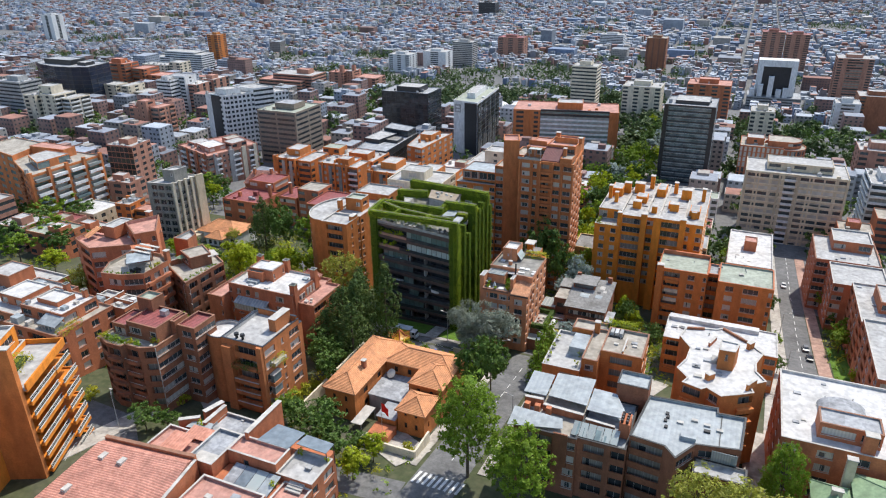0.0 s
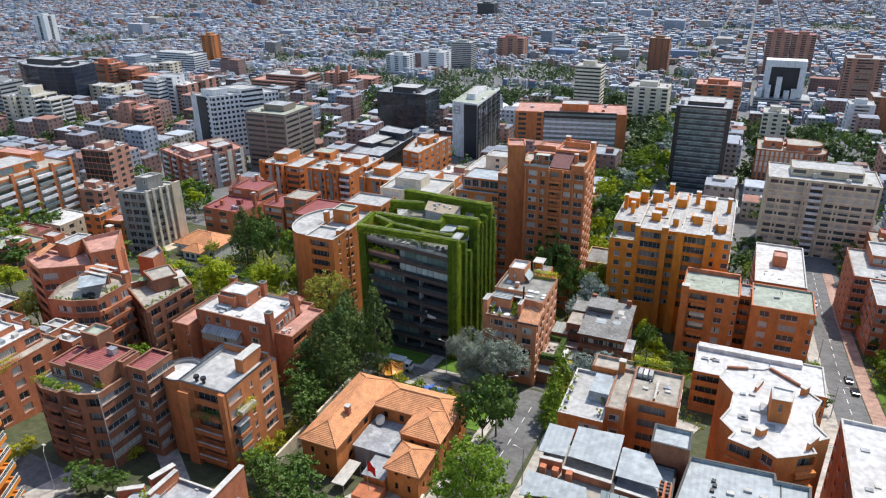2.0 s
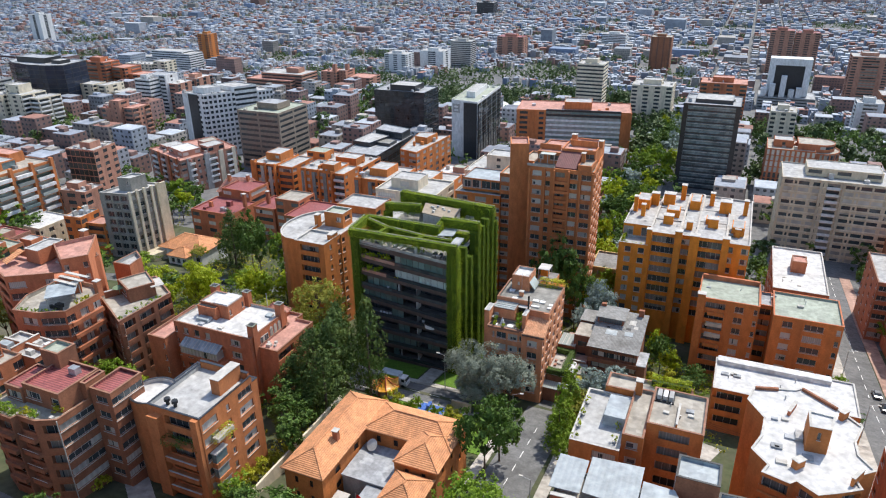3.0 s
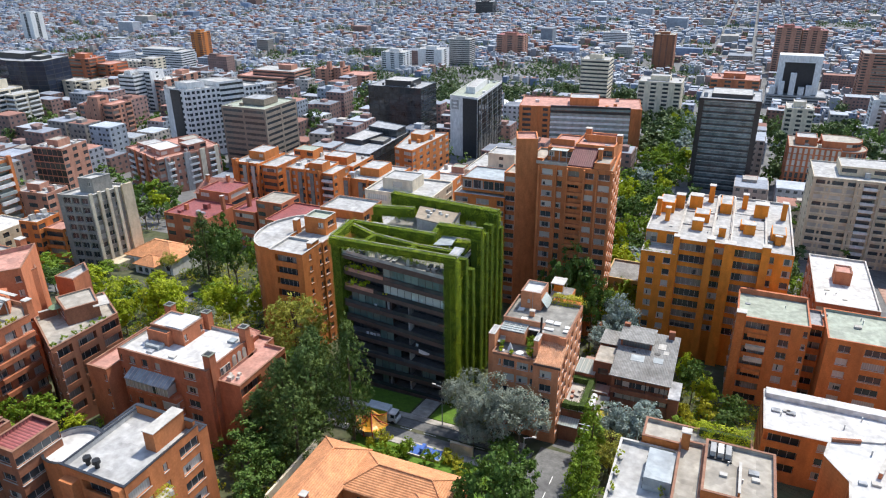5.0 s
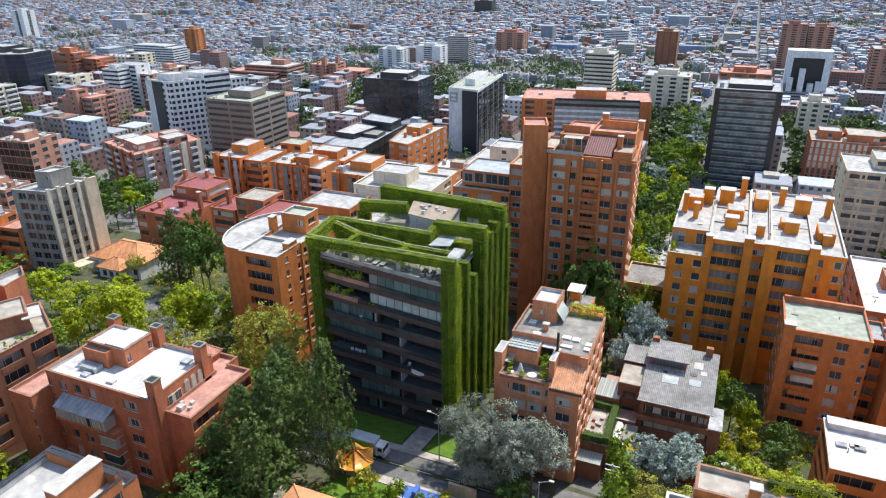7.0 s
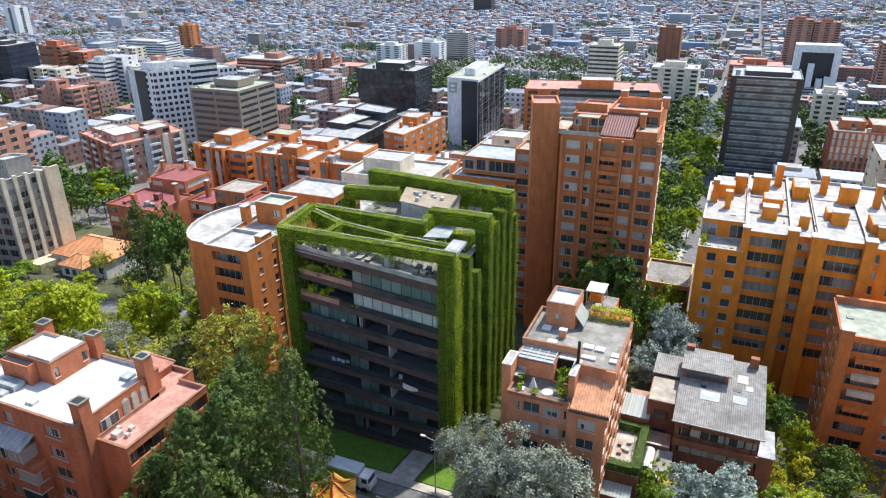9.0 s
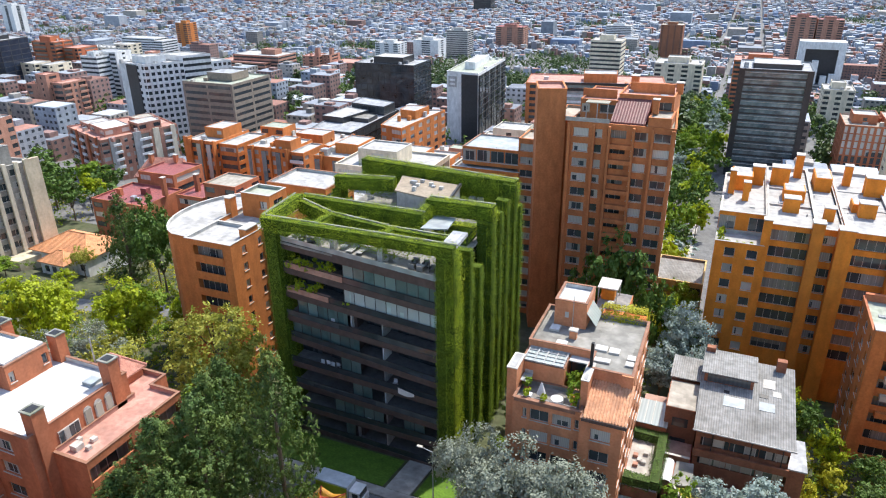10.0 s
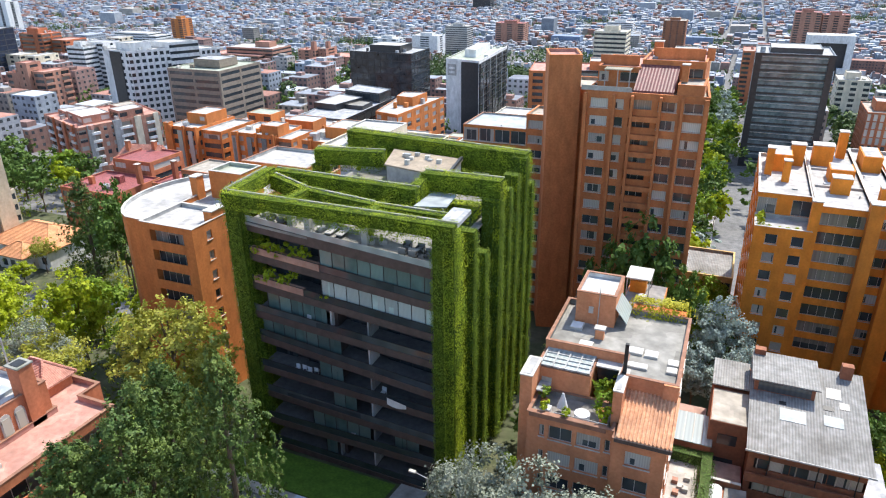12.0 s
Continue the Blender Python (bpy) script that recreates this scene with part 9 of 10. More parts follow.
TREES = [
    ("dome", -38, 96.5, 23.0, 6.0), ("dome", -26.2, 91.5, 18.5, 5.9), ("dark", -46.5, 125, 19, 5.6), ("dark", -46, 132, 15, 5), ("column", -37.6, 147, 13, 2.8), ("column", -36.8, 141, 11, 3), ("column", -37.5, 153, 12, 2.8), ("green", -34, 136, 8, 3),
    ("pine", -79.6, 141.8, 27, 4.4), ("pine", -86, 139, 24, 5), ("pine", -88.5, 144, 23, 4.6), ("pine", -87, 132.5, 21, 5.4), ("pine", -82, 128, 19, 5), ("pine", -92, 137, 17, 4.6), ("pine", -84.5, 135.5, 23, 5.4), ("pine", -91, 130.5, 14.5, 5), ("dark", -90, 126, 10, 5), ("dark", -85, 121, 11, 4.6), ("dark", -81, 115, 10, 4),
    ("domeolive", -104.6, 160.5, 19.8, 7.2), ("olive", -98, 157, 14, 4.5), ("green", -100, 151, 12, 5), ("dark", -96, 148, 13, 5),
    ("silver", -61.5, 155.6, 14, 5.4), ("silver", -56, 152.8, 15.5, 6.2), ("silver", -50.5, 151.6, 14.5, 5.8), ("silver", -58.5, 149.5, 9, 4), ("dark", -52, 147.4, 6, 3.4),
    ("dark", -67.5, 93, 11.5, 5.6), ("dark", -63.5, 88.5, 10, 4.5), ("dark", -76, 96, 8, 4.5), ("lime", -56.5, 92.5, 7, 3.2), ("lime", -57, 85.5, 7.5, 3.6), ("dark", -60, 93, 6, 3),
    ("domeolive", 3, 93, 17, 5.4), ("domeolive", 9.4, 92, 18, 5.6), ("domeolive", 15, 91, 16, 5.4), ("dome", 16.3, 106.5, 19.5, 3.6),
    ("dark", -63.6, 187, 9, 3.0), ("dark", -64, 179, 6, 2.4), ("olive", -62.4, 196, 11, 3.6), ("shrub", -63.8, 172, 3, 1.8), ("shrub", -63.4, 165.5, 2.6, 1.6), ("blue", -41, 203, 20, 4.8), ("blue", -38, 195.5, 15, 4.2), ("blue", -44, 197, 14, 4), ("dark", -54, 207, 29, 7), ("dark", -48.5, 206.5, 23, 5.4), ("dark", -58.6, 208, 23, 5), ("lime", -44.5, 215, 16, 4.2), ("green", -43, 223, 15, 4), ("green", -44.5, 232, 14, 4.5), ("dark", -41, 209, 12, 4.5),
    ("blue", -30, 161, 13, 4.6), ("blue", -35.2, 161.6, 11, 3.8), ("green", -24.5, 165, 9, 3.4), ("green", -21, 158, 9, 4), ("limeshrub", -21.5, 171, 4, 2.4), ("dark", -22.5, 189, 12, 3.8), ("lime", -24.5, 193.5, 11, 2.6), ("limeshrub", -23.6, 182, 4.5, 2.2), ("limeshrub", -22.6, 178, 4, 2.0), ("limeshrub", -21.8, 174.6, 4, 2), ("lime", -20, 187, 9, 3.2), ("limeshrub", -19.5, 183, 5, 2.6), ("dark", -14, 184, 7, 3.4), ("lime", -19, 168, 7, 3.4), ("dark", -15, 178, 6, 3),
    ("column", -38.4, 158.2, 13, 2.6), ("olive", -34, 153, 9, 4), ("olive", -28, 152, 9, 4.6), ("olive", -24, 149, 8, 4), ("green", -38, 164, 6, 2),
    ("dark", -160, 203, 24, 5.4), ("dark", -152, 197, 22, 6.2), ("pine", -163, 198, 25, 5.5), ("dark", -170, 209, 17, 6), ("green", -147, 204, 18, 5.5), ("dark", -172, 205, 12, 4), ("olive", -179.5, 198.5, 9, 3.2),
    ("lime", -143, 160, 17, 6.2), ("lime", -131.5, 168.5, 17, 6.0), ("lime", -149, 168, 13, 5.5), ("silver", -127, 158, 13, 5), ("olive", -120, 155, 14, 5.4), ("silver", -135, 155, 11, 4.5), ("green", -139, 178, 11, 5), ("lime", -130, 181, 12, 5.0), ("green", -148, 182, 9, 4.5), ("lime", -156, 174, 8, 4.5), ("dark", -133, 190, 14, 6), ("green", -114, 150, 11, 4.5), ("green", -110, 147, 9, 4), ("lime", -154, 158, 10, 4.5), ("green", -150, 148, 12, 5),
    ("lime", -172, 175, 8, 5), ("lime", -179, 171, 11, 5.5), ("green", -190, 180, 7, 5), ("green", -196, 190, 5, 4), ("lime", -177, 191.5, 5, 3), ("dark", -160, 166, 10, 5), ("dark", -194, 170, 9, 5), ("lime", -168, 168, 8, 4), ("green", -203, 176, 10, 6),
    ("olive", -172, 124, 14, 4.6), ("lime", -164, 115, 9, 4), ("green", -127.5, 117, 10, 4.5), ("green", -133, 114, 9, 4), ("lime", -122, 118, 6, 3), ("dark", -107, 117, 9, 4), ("dark", -103, 120, 8, 4),
    ("dark", -218, 152, 13, 7), ("green", -232, 160, 14, 7), ("dark", -246, 164, 14, 8), ("green", -226, 142, 11, 6), ("dark", -240, 150, 12, 7), ("lime", -206, 140, 9, 5), ("green", -258, 178, 16, 8), ("green", -262, 190, 18, 8), ("dark", -245, 185, 14, 7), ("green", -212, 165, 11, 6), ("dark", -270, 172, 13, 7),
    ("dark", -238, 232, 17, 7), ("dark", -246, 244, 17, 7.5), ("lime", -232, 246, 14, 5), ("dark", -258, 250, 18, 8), ("dark", -228, 236, 14, 6), ("green", -248, 262, 14, 6.5), ("dark", -236, 258, 14, 6),
    ("green", 18.5, 196, 7, 3), ("green", 37, 205, 9, 3.6), ("green", 38.5, 214, 9, 3.6), ("dark", 37, 226, 8, 3), ("lime", 39, 182, 5, 2.6), ("dark", 19.5, 180, 6, 2.6), ("green", 36, 240, 9, 3.5), ("dark", 1, 216, 9, 4), ("green", -1, 225, 11, 4.5), ("dark", -3, 234, 11, 4.5), ("dark", 18.5, 226, 9, 3), ("green", 36, 268, 9, 4), ("dark", 36, 290, 10, 4), ("green", 3, 270, 10, 4), ("dark", 1, 282, 10, 4),
    ("limeshrub", 40, 170, 3, 2.2), ("limeshrub", 41, 176, 3, 2.2), ("limeshrub", 41, 186, 3, 2), ("limeshrub", -124, 76.5, 3.0, 2.4), ("limeshrub", -124.2, 79.5, 3.0, 2.4), ("limeshrub", -124.4, 82.5, 3.0, 2.4), ("limeshrub", -124.6, 85.4, 3.0, 2.2), ("limeshrub", -104.8, 92.5, 2.6, 1.8), ("limeshrub", -83, 104, 4.4, 2.3), ("limeshrub", -82.6, 107.5, 4.4, 2.3), ("limeshrub", -82.2, 111, 4.4, 2.3), ("limeshrub", -81.8, 115, 4.4, 2.3), ("limeshrub", -82, 119, 3.4, 2), ("green", -80, 98, 7, 3.6), ("dark", -104, 81, 7, 3.8), ("dark", -100, 83, 5, 3),
    ("limeshrub", -73.6, 141, 4.6, 2.6), ("shrub", -71, 138.5, 4, 2.4), ("shrub", -68.6, 141.5, 5, 2.4), ("limeshrub", -60, 143, 2, 2), ("limeshrub", -58, 141, 2, 2), ("shrub", -63, 141, 3.6, 2.2), ("shrub", -78, 134, 2.4, 2), ("shrub", -54, 138, 4, 2.4), ("shrub", -82, 148.2, 3, 2.6), ("limeshrub", -61.5, 144, 2.2, 1.8),
    ("limeshrub", -60, 157.6, 2.0, 1.6), ("limeshrub", -64, 158.4, 2.2, 1.6), ("limeshrub", -52, 99, 2.4, 1.6),
]
for s_, x_, y_, h_, r_ in TREES:
    tree(s_, x_, y_, h_, r_)
# the avenue beyond the tower
r = random.Random(21)
for i in range(40):
    y = 250 + i * 8.5
    for x in (-60.5, -54.5, -48.0):
        if r.random() < 0.86:
            tree(r.choice(("green", "lime", "dark", "blue", "dark", "dark")), x + r.uniform(-3, 3), y + r.uniform(-4, 4), r.uniform(9, 17), r.uniform(4, 6.5))
for i in range(34):
    tree(r.choice(("green", "lime", "green", "dark", "dark")), -73 + r.uniform(-9, 9), 258 + i * 5.2 + r.uniform(-4, 4), r.uniform(9, 16), r.uniform(4, 6))
for ob in [o for o in scene.objects if "spare" in o]:
    for c in [*ob.children_recursive, ob]:
        bpy.data.objects.remove(c)


# hedges and small planting that cannot be counted: woods of the middle distance
def woods(name, label, spots, leaves, count, size, kind="stuff"):
    ob = new(name, quads_mesh(name, lobes_leaves(spots, count, size, 0.6), leaves))
    return tagged(ob, label, "trees", kind=kind)


def grove(n, x0, x1, y0, y1, seed, rlo=3.5, rhi=6.5):
    rn, out = random.Random(seed), []
    while len(out) < n:
        x, y = rn.uniform(x0, x1), rn.uniform(y0, y1)
        if any(a - 2 < x < c + 2 and b - 2 < y < d + 2 for a, b, c, d in TAKEN):
            n -= 0.2
            continue
        rad = rn.uniform(rlo, rhi)
        out.append((x, y, ground_z(y) + rad * 1.1, rad, 0.95))
        out.append((x + rn.uniform(-3, 3), y + rn.uniform(-3, 3), ground_z(y) + rad * 1.5, rad * 0.7, 0.9))
    return out

# ---- street furniture, vehicles, garden ----
def street_lamp(x, y, h, turn):
    z = ground_z(y)
    ob = thing("street_lamp", (x, y, z), "grey steel street lamp with a single arm", "street lamp", "street lamps")
    part("pole", Geo().tube((x, y, z - 0.3), (x, y, z + h), 0.11, 0.06), METAL, ob)
    dx, dy = math.cos(turn), math.sin(turn)
    part("arm", Geo().tube((x, y, z + h - 0.05), (x + dx * 1.6, y + dy * 1.6, z + h + 0.25), 0.05, 0.04), METAL, ob)
    part("lamp_head", Geo().box(x + dx * 1.7 - 0.35, y + dy * 1.7 - 0.18, z + h + 0.18, x + dx * 1.7 + 0.35, y + dy * 1.7 + 0.18, z + h + 0.34), COPING, ob)


for a in ((-67.0, 154.4, 9.2, 3.1), (-47.6, 145, 8.5, 0.3), (-109.5, 79, 8.5, 2.4), (21.5, 178, 8.5, 0.0), (21.3, 210, 8.5, 0.0), (-90, 154.4, 8.5, 4.7), (-36, 118, 8.5, 3.1)):
    street_lamp(*a)


def car(x, y, turn, paint, label):
    """A saloon car: body shell, cabin glass, wheels, lamps."""
    ob = thing("car", (0, 0, 0), label, "car", "cars")
    g = Geo()
    prof = [(-2.1, 0.35), (2.1, 0.35), (2.15, 0.75), (1.2, 0.92), (-1.75, 0.95), (-2.15, 0.8)]
    for s in (-0.85, 0.85):
        g.poly([(px, s, pz) for px, pz in (prof if s < 0 else prof[::-1])])
    for (ax, az), (bx, bz) in zip(prof, prof[1:] + prof[:1]):
        g.poly([(ax, 0.85, az), (bx, 0.85, bz), (bx, -0.85, bz), (ax, -0.85, az)][::-1])
    part("body", g, paint, ob)
    cab = Geo()
    lo, hi = [(-1.7, -0.78), (1.1, -0.78), (1.1, 0.78), (-1.7, 0.78)], [(-1.15, -0.62), (0.45, -0.62), (0.45, 0.62), (-1.15, 0.62)]
    for i in range(4):
        j = (i + 1) % 4
        cab.poly([(*lo[i], 0.93), (*lo[j], 0.93), (*hi[j], 1.42), (*hi[i], 1.42)])
    part("cabin_glass", cab, GLASS_DARK, ob)
    part("roof", Geo().box(-1.15, -0.63, 1.42, 0.47, 0.63, 1.47), paint, ob)
    for wx in (-1.3, 1.3):
        for wy in (-0.8, 0.8):
            w = part("wheel", Geo().tube((wx, wy - 0.1, 0.31), (wx, wy + 0.1, 0.31), 0.31, 0.31, 12), BLACK, ob)
            part("rim", Geo().tube((wx, wy - 0.11, 0.31), (wx, wy + 0.11, 0.31), 0.18, 0.18, 10), METAL, w)
    for wy in (-0.6, 0.6):
        part("headlight", Geo().box(2.08, wy - 0.18, 0.6, 2.17, wy + 0.18, 0.76), COPING, ob)
    slope = -math.atan((ground_z(y + 1) - ground_z(y - 1)) / 2)
    ob.matrix_basis = Matrix.Translation((x, y, ground_z(y) + 0.05)) @ Matrix.Rotation(-slope if abs(math.cos(turn)) < 0.5 else 0, 4, "X") @ Matrix.Rotation(turn, 4, "Z")
    return ob


PAINT_DARK = mat("dark_car_paint", (0.02, 0.022, 0.028), (0.03, 0.032, 0.04), 0.25, 1.0, 0.5, 0.0, spec=0.6)
PAINT_GREY = mat("grey_car_paint", (0.20, 0.21, 0.22), (0.25, 0.26, 0.27), 0.25, 1.0, 0.5, 0.0, spec=0.6)
PAINT_WHITE = mat("white_car_paint", (0.7, 0.7, 0.7), (0.76, 0.76, 0.75), 0.25, 1.0, 0.5, 0.0, spec=0.6)
PAINT_BLUE = mat("blue_vehicle_paint", (0.05, 0.12, 0.42), (0.08, 0.18, 0.5), 0.35, 1.0, 0.5, 0.0, spec=0.6)
car(28.2, 203, math.pi / 2, PAINT_GREY, "grey saloon car driving along the street")
car(28.8, 195.5, math.pi / 2, PAINT_DARK, "dark saloon car driving along the street")
car(24.4, 262, -math.pi / 2, PAINT_WHITE, "white saloon car on the far street")
car(-137, 193.5, 0.35, PAINT_WHITE, "white car parked at the edge of a street")
car(-160, 188.5, 0.35, PAINT_DARK, "dark car parked beside garden trees")
car(-12.5, 147, 0.4, PAINT_DARK, "black car parked on a paved court")
car(-50, 300, math.pi / 2, PAINT_WHITE, "white car on the avenue")
car(-55, 330, -math.pi / 2, PAINT_GREY, "grey car on the avenue")
car(-50, 372, math.pi / 2, PAINT_DARK, "dark car on the avenue")
car(-55.5, 410, -math.pi / 2, PAINT_WHITE, "pale car on the avenue")
for a_, b_, w_ in (((-34, 119.8), (13, 121), 5.5), ((13.2, 104), (13.8, 142), 4.6), ((-10.2, 121), (-10.0, 139), 4.5), ((17.5, 142), (19.5, 190), 4.0)):
    solid("pavement", strip(Geo(), [a_, b_], w_, 0.12), PAVING, "grey paved lane between apartment blocks", "lane", kind="structure")
solid("pavement", strip(Geo(), [(-16.5, 138), (-9.5, 158)], 6.5, 0.1), PAVING, "grey paved parking court", "court", kind="structure")

# delivery truck on the street before the planted block
tk = thing("truck", (-77.5, 151.2, ground_z(151)), "small white delivery truck with a pale grey box and yellow-green side", "truck")
tz = ground_z(151) + 0.1
part("cargo_box", Geo().box(-81.6, 150.1, tz + 0.75, -76.9, 152.3, tz + 3.0), mat("truck_box", (0.40, 0.45, 0.48), (0.5, 0.54, 0.56), 0.5), tk, "pale grey cargo box")
part("cargo_side", Geo().box(-81.5, 150.04, tz + 0.9, -77.0, 150.09, tz + 2.8), mat("yellow_green_side", (0.34, 0.42, 0.03), (0.42, 0.5, 0.05), 0.6), tk)
cb = Geo()
cb.prism([(-76.8, 150.2), (-75.0, 150.2), (-75.0, 152.2), (-76.8, 152.2)], tz + 0.5, tz + 1.4)
cb.box(-76.8, 150.25, tz + 1.4, -75.3, 152.15, tz + 2.4)
part("cab", cb, PAINT_WHITE, tk, "white cab with dark windows")
part("side_window", Geo().box(-76.3, 150.2, tz + 1.5, -75.5, 150.24, tz + 2.2), GLASS_DARK, tk)
part("windscreen", Geo().box(-75.3, 150.35, tz + 1.45, -75.22, 152.05, tz + 2.25), GLASS_DARK, tk)
part("chassis", Geo().box(-81.4, 150.4, tz + 0.45, -75.2, 152.0, tz + 0.75), BLACK, tk)
for wx in (-80.3, -75.9):
    for wy in (150.15, 151.95):
        part("wheel", Geo().tube((wx, wy, tz + 0.38), (wx, wy + 0.3, tz + 0.38), 0.42, 0.42, 12), BLACK, tk)

# garden pavilion with upswept gilded roof
px, py = -77.6, 145.2
pz = ground_z(py)
pv = thing("garden_pavilion", (px, py, pz), "small garden pavilion with an upswept golden roof on red posts", "pavilion")
GOLD_TILE = mat("glazed_golden_tile", (0.55, 0.24, 0.02), (0.68, 0.33, 0.03), 0.4, 4.0, 0.6, 0.2, spec=0.5)
RED_PAINT = mat("red_lacquer", (0.35, 0.04, 0.03), (0.42, 0.06, 0.04), 0.5)
part("plinth", Geo().tube((px, py, pz - 0.3), (px, py, pz + 0.35), 2.6, 2.6, 6), PAVING, pv)
for i in range(6):
    a = math.pi / 3 * i
    part("post", Geo().tube((px + 1.9 * math.cos(a), py + 1.9 * math.sin(a), pz + 0.3), (px + 1.9 * math.cos(a), py + 1.9 * math.sin(a), pz + 2.7), 0.13, 0.13), RED_PAINT, pv)
rg = Geo()
for i in range(6):
    a0, a1 = math.pi / 3 * i, math.pi / 3 * (i + 1)
    am = (a0 + a1) / 2
    prev = None
    for k in range(6):
        f = k / 5
        rad = 0.15 + 3.3 * f
        z = pz + 4.7 - 2.0 * (1 - (1 - f) ** 1.8) + 0.0
        lift = 0.5 * f ** 3
        ring = [(px + rad * math.cos(a0), py + rad * math.sin(a0), z + lift), (px + rad * 0.84 * math.cos(am), py + rad * 0.84 * math.sin(am), z), (px + rad * math.cos(a1), py + rad * math.sin(a1), z + lift)]
        if prev:
            for m_ in range(2):
                rg.poly([prev[m_], ring[m_], ring[m_ + 1], prev[m_ + 1]])
        prev = ring
ro = part("roof", rg, GOLD_TILE, pv, "golden tiled roof with upturned corners")
ro.modifiers.new("thickness", "SOLIDIFY").thickness = 0.12
for i in range(6):
    a = math.pi / 3 * i
    part("ridge", Geo().tube((px, py, pz + 4.75), (px + 1.7 * math.cos(a), py + 1.7 * math.sin(a), pz + 3.55), 0.1, 0.1, 6).tube((px + 1.7 * math.cos(a), py + 1.7 * math.sin(a), pz + 3.55), (px + 3.5 * math.cos(a), py + 3.5 * math.sin(a), pz + 3.3), 0.1, 0.07, 6), RED_PAINT, ro)
part("finial", Geo().tube((px, py, pz + 4.6), (px, py, pz + 5.4), 0.16, 0.05), GOLD_TILE, ro)

# blue play structure beyond the villa
pl = thing("play_structure", (-65.5, 144.3, ground_z(144)), "blue play pool with a low white wall", "play structure")
z = ground_z(143.5)
part("basin", Geo().box(-68.4, 142.2, z - 0.3, -62.6, 145.0, z + 0.5), PAINT_BLUE, pl)
part("rim_wall", Geo().box(-68.7, 141.9, z - 0.3, -62.3, 142.15, z + 0.75).box(-62.55, 142.2, z - 0.3, -62.3, 145.2, z + 0.75), COPING, pl)
part("slide", Geo().box(-66.6, 143.0, z + 0.5, -65.9, 144.6, z + 1.5), PAINT_BLUE, pl)
part("ladder", Geo().tube((-64.4, 143.4, z + 0.4), (-64.4, 143.4, z + 1.5), 0.05, 0.05), COPING, pl)
solid("gate_wall", Geo().box(-62.0, 146.3, -1, -57.5, 146.8, 1.9), BEIGE, "low pale street wall with gate", "wall")

# terrace furniture of the planted block
OUTDOOR = mat("grey_outdoor_fabric", (0.13, 0.135, 0.14), (0.18, 0.185, 0.19), 0.85)


def lounge(x, y, turn):
    z = deck_z(x)
    ob = thing("garden_chair", (x, y, z), "grey outdoor lounge chair on a roof terrace", "chair", "terrace chairs")
    part("seat", Geo().box(x - 0.4, y - 0.4, z + 0.2, x + 0.4, y + 0.4, z + 0.42), OUTDOOR, ob)
    part("backrest", Geo().box(x - 0.4, y + 0.3 * turn - 0.08, z + 0.42, x + 0.4, y + 0.3 * turn + 0.08, z + 0.85), OUTDOOR, ob)
    for sx in (-0.35, 0.35):
        part("armrest", Geo().box(x + sx - 0.06, y - 0.35, z + 0.4, x + sx + 0.06, y + 0.35, z + 0.62), BLACK, ob)
        for sy in (-0.32, 0.32):
            part("leg", Geo().box(x + sx - 0.04, y + sy - 0.04, z - 0.05, x + sx + 0.04, y + sy + 0.04, z + 0.22), BLACK, ob)


for i, (x, y, t) in enumerate(((-74, 164.7, -1), (-72.8, 164.6, -1), (-74.2, 166.2, 1), (-72.7, 166.2, 1), (-71.4, 165.4, 1), (-90.5, 165, 1), (-89.3, 165.2, -1))):
    lounge(x, y, t)
tz = deck_z(-73.2)
tb = thing("garden_table", (-73.2, 165.5, tz), "low grey terrace table", "table")
part("tabletop", Geo().box(-73.8, 165.2, tz + 0.38, -72.6, 165.8, tz + 0.44), GREY, tb)
for sx in (-73.7, -72.75):
    for sy in (165.25, 165.7):
        part("leg", Geo().box(sx, sy, tz - 0.05, sx + 0.06, sy + 0.06, tz + 0.38), BLACK, tb)
lz = deck_z(-82.6)
bed_ = thing("sun_lounger", (-82.6, 165.6, lz), "pale slatted sun lounger on the roof terrace", "sun lounger")
for x in (-83.6, -82.2):
    part("mattress", Geo().box(x, 164.6, lz + 0.3, x + 0.9, 166.8, lz + 0.42), GREY, bed_)
    for y in (164.8, 166.5):
        part("leg", Geo().box(x + 0.1, y, lz - 0.05, x + 0.2, y + 0.1, lz + 0.3), BLACK, bed_)
# white chairs and tables on the balconies
def balcony_chair(u, k, back, turn):
    x, z = -93.2 + 23.8 * u, DECK - 0.3 - FH * (k + 1)
    z -= SLANT[k] * (x + 81.3)
    y = 162.95 + JOG[k][0] + (JOG[k][1] - JOG[k][0]) * u + back
    ob = thing("balcony_chair", (x, y, z), "white plastic chair on a dark balcony", "chair", "balcony chairs")
    part("seat", Geo().box(x - 0.28, y - 0.28, z + 0.42, x + 0.28, y + 0.28, z + 0.48), WHITE, ob)
    part("backrest", Geo().box(x - 0.28, y + 0.26 * turn - 0.03, z + 0.48, x + 0.28, y + 0.26 * turn + 0.03, z + 0.98), WHITE, ob)
    for sx in (-0.24, 0.24):
        for sy in (-0.24, 0.24):
            part("leg", Geo().box(x + sx - 0.025, y + sy - 0.025, z - 0.02, x + sx + 0.025, y + sy + 0.025, z + 0.42), WHITE, ob)


